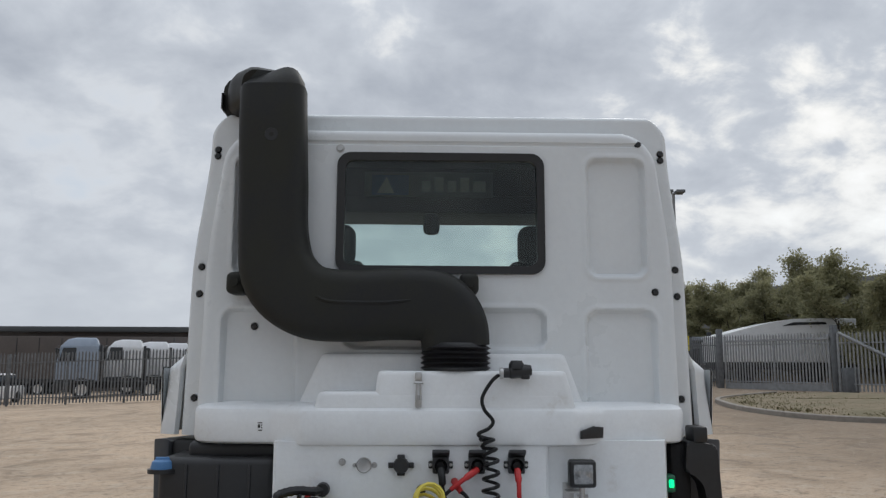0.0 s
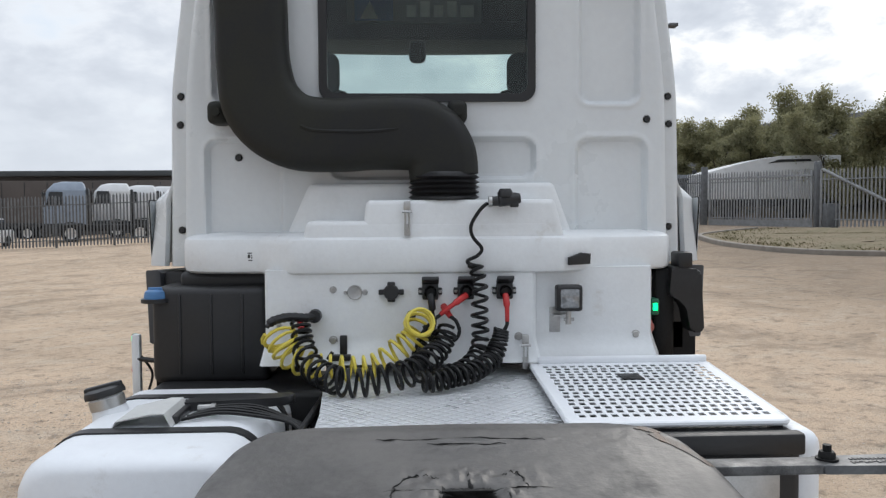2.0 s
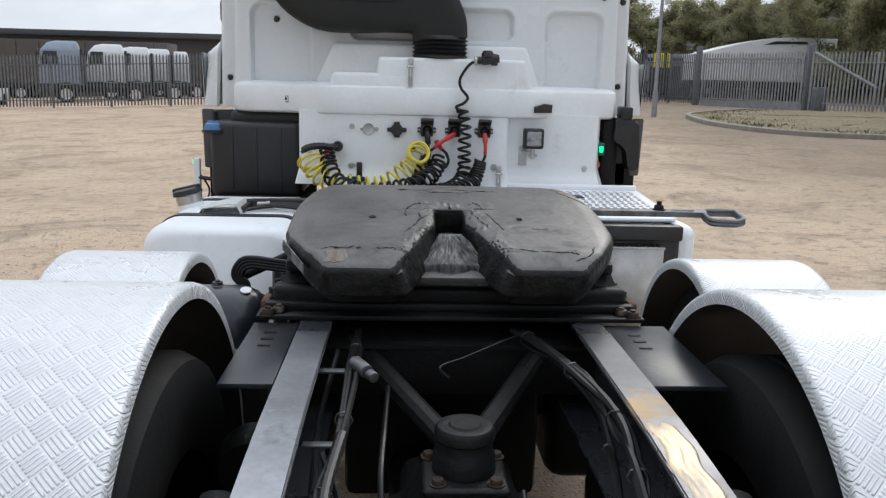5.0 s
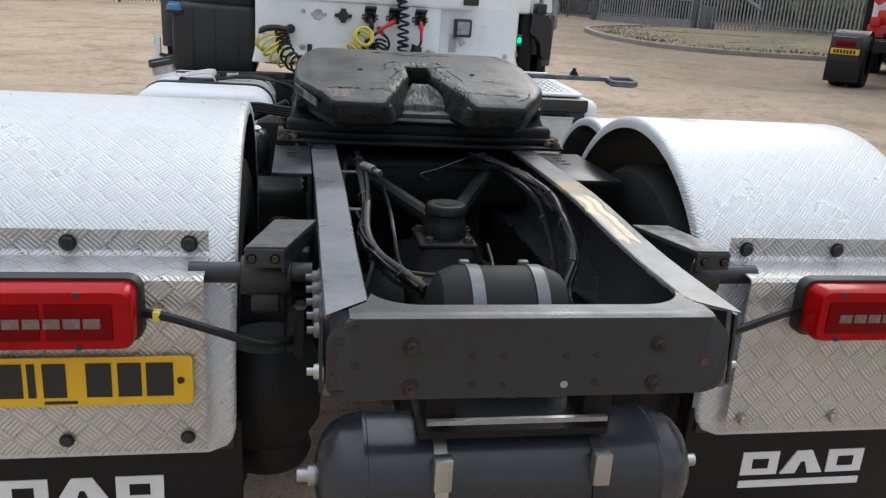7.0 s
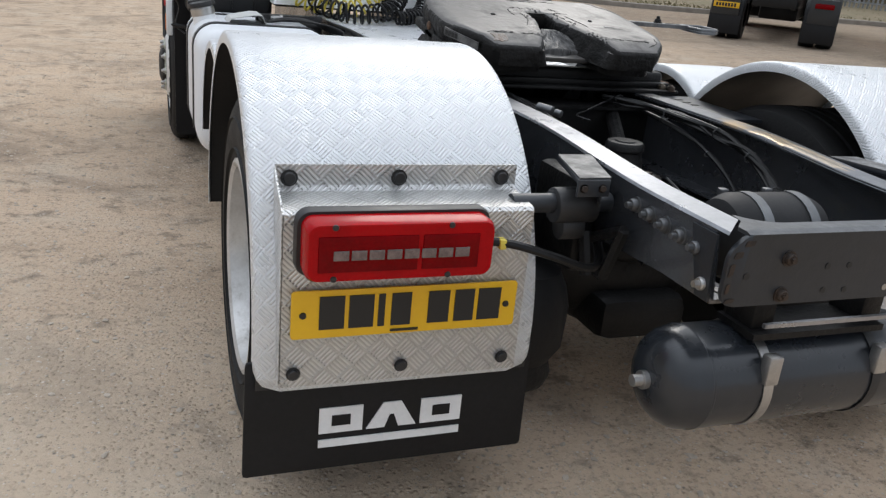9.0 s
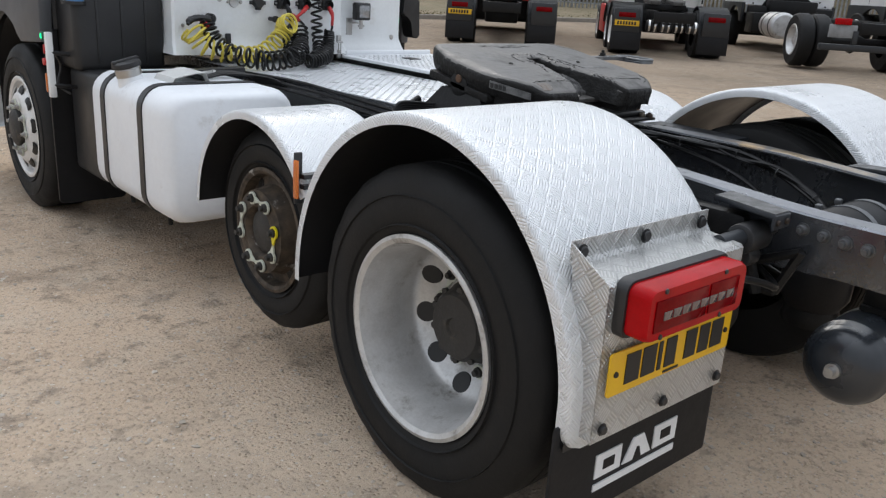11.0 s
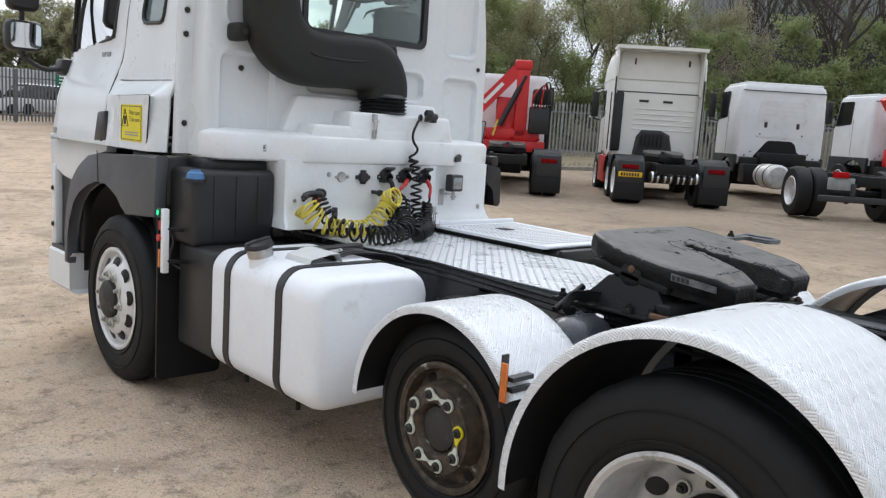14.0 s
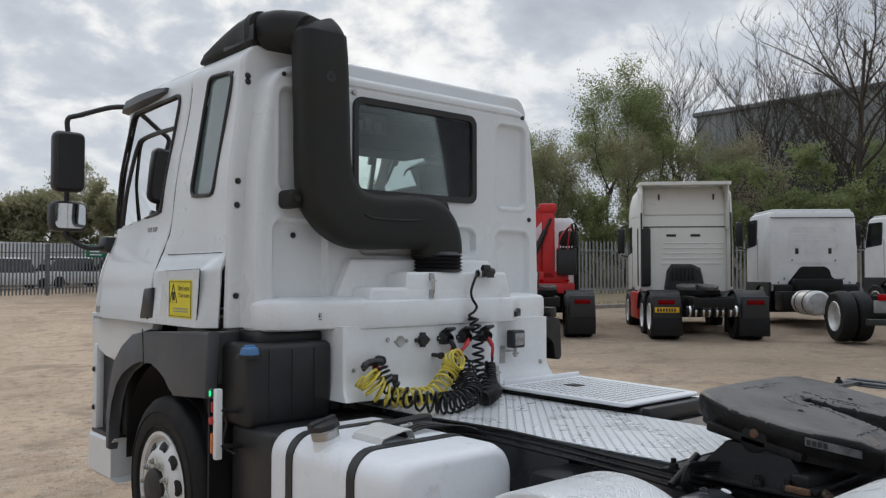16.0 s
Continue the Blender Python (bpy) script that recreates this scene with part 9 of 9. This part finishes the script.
def plant(name, label, places, seed, height, spread, leaves, leaf, trunk_r, material, bare=False, low=0.25, group="trees"):
    wood, crown = grow(seed, height, spread, leaves, leaf, trunk_r, bare, low)
    x, y, s = places[0]
    t = thing(name, label, "tree", Matrix.Translation((x, y, ground_z(x, y) - 0.1)) @ Matrix.Diagonal((s, s, s, 1)), group)
    part("trunk", wood, BARK, t)
    if leaves:
        part("crown", crown, material, t)
    for k, (x, y, s) in enumerate(places[1:]):
        o = copy_thing(t, Matrix.Translation((x, y, ground_z(x, y) - 0.1)) @ Matrix.Rotation(1.7 * (k + 1), 4, "Z"))
        o.scale = (s, s, s)


plant("leafy_tree", "young tree in fresh green leaf", [(30.5, 31.0, 0.78), (27.5, 33.0, 0.68), (35.0, 27.5, 0.80), (29.0, 37.0, 0.68), (33.0, 36.0, 0.82), (25.5, 33.5, 0.58), (29.0, 32.5, 0.74), (32.5, 30.0, 0.72)], 3, 11.0, 0.7, 17000, 0.075, 0.14, LEAF_GREEN)
plant("tall_tree", "tall tree in dense green leaf", [(33.2, 29.6, 0.86), (37.0, 31.0, 0.74), (31.5, 36.5, 0.70)], 9, 13.0, 0.5, 24000, 0.075, 0.2, LEAF_DARK, low=0.12)
plant("olive_tree", "tree coming into olive leaf", [(28.5, 27.6, 0.7), (26.0, 29.5, 0.62), (32.0, 25.8, 0.72), (36.0, 24.0, 0.72), (31.5, 40.0, 0.75), (36.0, 38.0, 0.9), (28.0, 42.0, 0.40)], 14, 10.0, 0.85, 17000, 0.075, 0.13, LEAF_OLIVE, low=0.08)
plant("blossom_tree", "tree with pale spring blossom", [(39.5, 24.2, 0.85), (33.2, 27.0, 0.55), (30.0, 29.3, 0.6), (42.0, 22.0, 0.75)], 21, 9.0, 0.85, 9000, 0.06, 0.11, BLOSSOM, low=0.12)
plant("bare_tree", "tall bare tree with fine branches", [(41.0, 28.5, 0.95), (44.0, 25.5, 1.0), (38.0, 30.0, 0.85), (46.5, 21.0, 1.0), (43.0, 30.5, 0.95), (48.0, 26.5, 1.0), (45.0, 23.5, 0.9), (49.0, 22.0, 1.0)], 27, 14.5, 0.5, 0, 0.1, 0.16, LEAF_OLIVE, True, low=0.2)
plant("large_bare_tree", "large bare tree with spreading limbs", [(38.6, 16.6, 0.95), (47.0, 18.0, 0.85)], 33, 17.5, 0.85, 500, 0.07, 0.26, LEAF_GREEN, True, low=0.3)
plant("bush", "dense green bush behind the fence", [(34.5, 21.0, 1.0), (37.0, 18.5, 1.1), (39.5, 14.5, 1.15), (41.5, 11.0, 1.2), (32.5, 23.6, 0.85), (43.0, 17.0, 1.2), (29.5, 26.3, 0.75), (44.0, 7.0, 1.2), (26.0, 27.5, 0.7)], 40, 6.0, 1.1, 17000, 0.08, 0.09, LEAF_DARK, low=0.04, group="bushes")
plant("scrub_bush", "olive scrub on the bank beyond the gate", [(16.2, 54.0, 0.86), (17.2, 52.5, 0.91), (18.2, 50.7, 0.86), (19.2, 49.2, 0.90), (20.2, 47.6, 0.86), (21.0, 46.0, 0.95), (21.8, 44.2, 0.83), (22.4, 42.5, 0.86), (23.0, 40.8, 0.91), (23.6, 39.0, 0.95), (24.2, 37.0, 0.91), (17.4, 57.0, 1.04), (20.2, 53.5, 1.04), (22.2, 50.0, 0.98), (24.2, 45.8, 1.12), (19.0, 56.0, 0.94), (21.5, 52.0, 0.95), (23.5, 48.0, 1.05), (25.0, 43.5, 1.05), (26.2, 39.5, 1.05), (25.0, 35.0, 0.82), (22.4, 33.5, 0.58), (24.0, 30.5, 0.63)], 44, 5.8, 1.75, 19000, 0.085, 0.09, LEAF_OLIVE, low=0.03, group="bushes")
plant("spreading_tree", "broad tree beyond the far fence", [(13.5, 63.0, 0.9), (5.0, 68.0, 0.8), (20.5, 66.0, 0.8)], 52, 10.0, 1.0, 15000, 0.10, 0.22, LEAF_OLIVE, low=0.15)
plant("hedge_bush", "dark hedge bush beyond the far fence", [(8.0, 58.5, 1.35), (10.0, 58.5, 1.3), (12.0, 58.0, 1.4), (14.0, 58.5, 1.3), (6.0, 59.0, 1.35), (4.0, 59.0, 1.3), (1.0, 60.0, 1.3)], 60, 4.6, 1.2, 12000, 0.10, 0.09, LEAF_OLIVE, low=0.03, group="bushes")


# ---- buildings and what stands behind the fences ----
def warehouse():
    x0, y0, y1, h = 56.0, 4.0, 36.5, 14.6
    t = thing("warehouse", "large warehouse with pale cladding over a dark band", "building")
    part("wall", box(x0 + 0.1, x0 + 40, y0, y1 - 0.1, -1, 9.6), CLADDING_DARK, t)
    part("upper_wall", box(x0 + 0.05, x0 + 40, y0, y1 - 0.05, 9.6, h), CLADDING, t)
    part("roof", box(x0 - 0.2, x0 + 40, y0, y1 + 0.2, h, h + 0.35, 0.03), ROOF_GREY, t)
    bm = bmesh.new()
    for k in range(int((y1 - y0) / 0.6)):
        y = y0 + 0.6 * k
        for z0, z1 in ((9.7, h),):
            vs = [bm.verts.new(c) for c in ((x0 + 0.05, y, z0), (x0 - 0.04, y + 0.08, z0), (x0 - 0.04, y + 0.26, z0), (x0 + 0.05, y + 0.34, z0), (x0 + 0.05, y, z1), (x0 - 0.04, y + 0.08, z1), (x0 - 0.04, y + 0.26, z1), (x0 + 0.05, y + 0.34, z1))]
            for i in range(3):
                bm.faces.new((vs[i], vs[i + 1], vs[i + 5], vs[i + 4]))
    tagged(part("cladding_ribs", bm, CLADDING, t), kind="stuff")
    for k in range(16):
        part("course", box(x0 - 0.02, x0 + 0.1, y0, y1, 1.0 + 0.53 * k, 1.12 + 0.53 * k), CLADDING_DARK, t)


warehouse()


def depot():
    t = thing("depot_building", "long low dark depot building", "building")
    part("wall", box(-75, -6, 62, 80, -0.6, 4.3), BROWN_WALL, t)
    part("roof", box(-75.5, -5.5, 61.5, 80.5, 4.3, 4.72, 0.05), CLADDING_DARK, t)
    for k in range(8):
        part("door", box(-70 + 8 * k, -66 + 8 * k, 61.9, 62.0, -0.5, 3.4), CLADDING_DARK, t)


depot()
t = thing("hillside_roof", "long grey roof beyond the wood", "building")
part("roof", loft([[(28, 85, 2), (75, 85, 2), (75, 95, 2), (28, 95, 2)], [(28, 85, 9.4), (75, 85, 14.8), (75, 95, 14.8), (28, 95, 9.4)]]), ROOF_GREY, t)


def wood_bank():
    """An earth bank under the wood."""
    bm = bmesh.new()
    line = [(15.5, 62), (18, 50), (22, 38), (27, 30), (34, 24), (40, 16), (46, 4)]
    path = spline([(x, y, 0) for x, y in line], 5)
    rows = []
    for i, p in enumerate(path):
        d = (path[min(i + 1, len(path) - 1)] - path[max(i - 1, 0)]).normalized()
        n = Vector((-d.y, d.x, 0))
        rows.append([bm.verts.new((p.x + n.x * o, p.y + n.y * o, ground_z(p.x, p.y) - 0.05 + h + 0.25 * noise.noise(Vector((p.x + o, p.y, h))))) for o, h in ((0, -0.3), (2, 0.5), (5, 1.3), (9, 2.0), (16, 2.3), (30, 2.2))])
    for p, q in zip(rows, rows[1:]):
        for k in range(5):
            bm.faces.new((p[k], q[k], q[k + 1], p[k + 1]))
    bmesh.ops.recalc_face_normals(bm, faces=bm.faces[:])
    tagged(new("bank", finish(bm, "bank", EARTH)), "low earth bank under the wood", "bank", kind="structure")


wood_bank()


def parked_cab(name, label, x, y, az, paint, h=3.3, tall=True):
    """A tractor unit seen from its front, parked beyond the fence."""
    t = thing(name, label, "truck", heading(x, y, az), "lorries beyond the fence")
    c = cab_block(t, -2.1, 0.0, 1.0, h - 0.4, 1.2, paint, 0.02)
    if tall:
        part("roof", loft([[(p.x, p.y, z) for p in round_poly([(-w, y0), (w, y0), (w, y1), (-w, y1)], 0.12, 3)] for z, w, y0, y1 in ((h - 0.5, 1.17, -2.1, -0.15), (h - 0.1, 1.05, -2.0, -0.5), (h, 0.95, -1.9, -0.9))]), paint, c)
    part("grille", box(-0.85, 0.85, -0.02, 0.05, 0.95, 1.85, 0.03), FAR_GUARD, c)
    part("visor", box(-1.1, 1.1, -0.1, 0.12, h - 0.72, h - 0.60, 0.02), GLASS_BLACK, c)
    for s in (-1, 1):
        far_wheel(t, s * 1.2, -1.3, 0.5, 0.3)
        part("headlamp", box(min(s * 0.7, s * 1.1), max(s * 0.7, s * 1.1), 0.0, 0.10, 0.62, 0.82, 0.03), CLEAR_LENS, t)
        far_wheel(t, s * 1.2, -4.8, 0.5, 0.3)
    # added dark panel stands in for the shade in the gap here
    part("gap_shade", box(-1.17, 1.17, -2.24, -2.11, 1.0, h - 0.35, 0.03), FAR_GUARD, c, "dark panel standing in for the shaded gap behind the cab")
    part("frame", box(-0.45, 0.45, -6.0, -1.8, 0.6, 0.95, 0.02), DARK, t)


for x, y, az, paint, h, lab in ((-19.9, 45.8, 250, FAR_BLUE, 3.30, "pale blue"), (-18.65, 49.17, 250, FAR_WHITE, 3.2, "white"), (-18.1, 52.3, 250, FAR_WHITE, 3.15, "white"), (-17.7, 55.35, 250, FAR_WHITE, 3.15, "white"), (-17.3, 58.4, 250, FAR_WHITE, 3.1, "white"), (14.6, 45.6, 215, FAR_GREY, 2.9, "grey")):
    parked_cab("parked_lorry", lab + " tractor unit parked beyond the palisade fence", x, y, az, paint, h, h > 3)


def parked_car(x, y, az, paint, label, length=4.2, h=1.5):
    t = thing("parked_car", label, "car", heading(x, y, az), "cars beyond the fence")
    w = 0.88
    body = part("body", loft([[(s * w * k, yy, z) for s, yy in ((-1, -length / 2), (1, -length / 2), (1, length / 2), (-1, length / 2))] for z, k in ((0.25, 0.95), (0.35, 1.0), (0.75, 1.0), (0.9, 0.95))]), paint, t)
    part("cabin", loft([[(s * w * k, yy * m, z) for s, yy in ((-1, -length * 0.42), (1, -length * 0.42), (1, length * 0.2), (-1, length * 0.2))] for z, k, m in ((0.88, 0.93, 1.0), (h - 0.1, 0.78, 0.72), (h, 0.70, 0.62))]), GLASS_BLACK, t)
    part("roof", loft([[(s * w * k, yy * m, z) for s, yy in ((-1, -length * 0.42), (1, -length * 0.42), (1, length * 0.2), (-1, length * 0.2))] for z, k, m in ((h - 0.06, 0.80, 0.74), (h + 0.02, 0.70, 0.62))]), paint, t)
    for sx in (-1, 1):
        for sy in (-1.3, 1.3):
            part("wheel", lathe([(0, -0.1), (0.3, -0.1), (0.32, -0.05), (0.32, 0.05), (0.3, 0.1), (0, 0.1)], 20, "x", (sx * 0.8, sy, 0.32)), RUBBER, t)


for x, y, paint, lab in ((-21.5, 42.0, FAR_WHITE, "white car parked beyond the fence"), (-23.6, 42.4, FAR_GREEN, "teal car parked beyond the fence"), (-25.8, 42.2, FAR_WHITE, "white van parked beyond the fence"), (-28.0, 42.6, FAR_GREY, "grey car parked beyond the fence"), (-30.5, 42.2, FAR_WHITE, "white car parked beyond the fence")):
    parked_car(x, y, 175, paint, lab, h=1.9 if "van" in lab else 1.5)


def box_trailer(name, x, y, az, length, paint, skirt, label, h=3.9):
    t = thing(name, label, "trailer", heading(x, y, az), "trailers beyond the fence")
    part("body", box(-1.25, 1.25, 0, length, 1.15, h, 0.03), paint, t)
    part("skirt", box(-1.27, 1.27, 0.1, length - 0.1, 1.0, 1.2, 0.02), skirt, t)
    if paint is not BROWN_WALL:
        part("roof_rail", box(-1.28, 1.28, -0.02, length + 0.02, h - 0.12, h + 0.02, 0.01), FAR_WHITE, t)
    for k in range(int(length / 1.5)):
        for s in (-1, 1):
            part("strap", box(min(s * 1.25, s * 1.265), max(s * 1.25, s * 1.265), 0.7 + 1.5 * k, 0.75 + 1.5 * k, 1.0, h - 0.1), FAR_GUARD, t)
    for y in (1.2, 2.5, 3.8):
        for s in (-1, 1):
            far_wheel(t, s * 1.2, y)


box_trailer("curtain_trailer", -44.0, 57.5, 90, 13.6, FAR_WHITE, FAR_GUARD, "white curtain-sided trailer beyond the fence", 3.6)
box_trailer("curtain_trailer", -29.5, 57.5, 90, 13.6, BROWN_WALL, FAR_GUARD, "dark curtain-sided trailer beyond the fence", 4.0)
for k in range(5):
    parked_car(1.5 + 3.4 * k, 47.5 + 0.6 * k, 80, (FAR_WHITE, FAR_GREY, FAR_WHITE)[k % 3], "pickup parked beyond the far fence", 4.6, 1.7)
box_trailer("low_trailer", 0.0, 54.0, 82, 20.0, FAR_WHITE, FAR_GREEN, "long white trailer beyond the far fence", 2.9)
tt = thing("teardrop_trailer", "white streamlined trailer parked behind the gate", "trailer", group="trailers beyond the fence")
part("body", slab([(15.4, 2.1), (23.0, 2.1), (23.0, 4.42), (20.9, 4.42), (19.6, 4.38), (18.6, 4.22), (17.4, 3.95), (15.4, 3.45)], 43.0, 45.4, "xz", 0.08, 3), FAR_WHITE, tt)
part("seam", box(22.0, 22.06, 42.98, 43.0, 2.2, 4.3), FAR_GUARD, tt)
part("roof_gap", slab([(19.0, 4.0), (19.9, 4.06), (21.4, 4.10), (21.3, 4.22), (19.6, 4.2)], 42.975, 43.0, "xz"), FAR_GUARD, tt)
for x in (17.0, 20.6, 21.9):
    part("wheel", lathe([(0, -0.14), (0.5, -0.14), (0.52, -0.08), (0.52, 0.08), (0.5, 0.14), (0, 0.14)], 24, "y", (x, 43.2, 1.5)), RUBBER, tt)
part("frame", box(15.6, 22.8, 43.1, 45.3, 1.7, 2.15, 0.03), DARK, tt)
sg = thing("fence_sign", "green sign fixed to the fence", "sign")
part("board", box(9.6, 10.5, 40.62, 40.66, ground_z(10, 40.7) + 1.75, ground_z(10, 40.7) + 2.35, 0.01), GREEN_SIGN, sg)
for k in range(3):
    part("print_bar", box(9.75, 10.3 - 0.1 * k, 40.612, 40.62, ground_z(10, 40.7) + 1.85 + 0.15 * k, ground_z(10, 40.7) + 1.91 + 0.15 * k), WHITE_PRINT, sg)
yb = thing("striped_barrier", "yellow and black striped tailboard beyond the gate", "board")
z = ground_z(14.3, 43)
for k in range(6):
    part("stripe", box(13.15 + 0.17 * k, 13.32 + 0.17 * k, 43.0, 43.06, z + 1.75, z + 2.5), YELLOW_SIGN if k % 2 == 0 else BLACK_PRINT, yb)
part("legs", merge(box(13.2, 13.3, 43.06, 43.12, z - 0.1, z + 2.4), box(14.0, 14.1, 43.06, 43.12, z - 0.1, z + 2.4)), DARK, yb)


# ---- loose stones on the yard ----
def stones():
    rnd = random.Random(11)
    shapes = []
    for k in range(6):
        b = bmesh.new()
        bmesh.ops.create_icosphere(b, subdivisions=1, radius=1)
        for v in b.verts:
            v.co *= 0.55 + 0.75 * rnd.random()
            v.co.z *= 0.55
        shapes.append(([v.co.copy() for v in b.verts], [[v.index for v in f.verts] for f in b.faces]))
        b.free()
    verts, faces = [], []
    for _ in range(26000):
        r = rnd.random()
        x, y = (rnd.uniform(-7, 1.5), rnd.uniform(-2.2, 9)) if r < 0.72 else (rnd.uniform(-14, 14), rnd.uniform(-2, 26))
        s = rnd.choice((0.003, 0.003, 0.004, 0.004, 0.005, 0.006, 0.008, 0.010)) * rnd.uniform(0.7, 1.3)
        if r > 0.985:
            s *= 1.7
        m = Matrix.Translation((x, y, ground_z(x, y) + s * 0.15)) @ Matrix.Rotation(rnd.uniform(0, 6.3), 4, "Z") @ Matrix.Diagonal((s * rnd.uniform(0.8, 1.5), s, s, 1))
        vs, fs = rnd.choice(shapes)
        n = len(verts)
        verts.extend(m @ v for v in vs)
        faces.extend([i + n for i in f] for f in fs)
    me = bpy.data.meshes.new("stones")
    me.from_pydata(verts, [], faces)
    me.materials.append(STONE)
    tagged(new("stones", me), "loose stones scattered over the yard", "stones", kind="stuff")


stones()
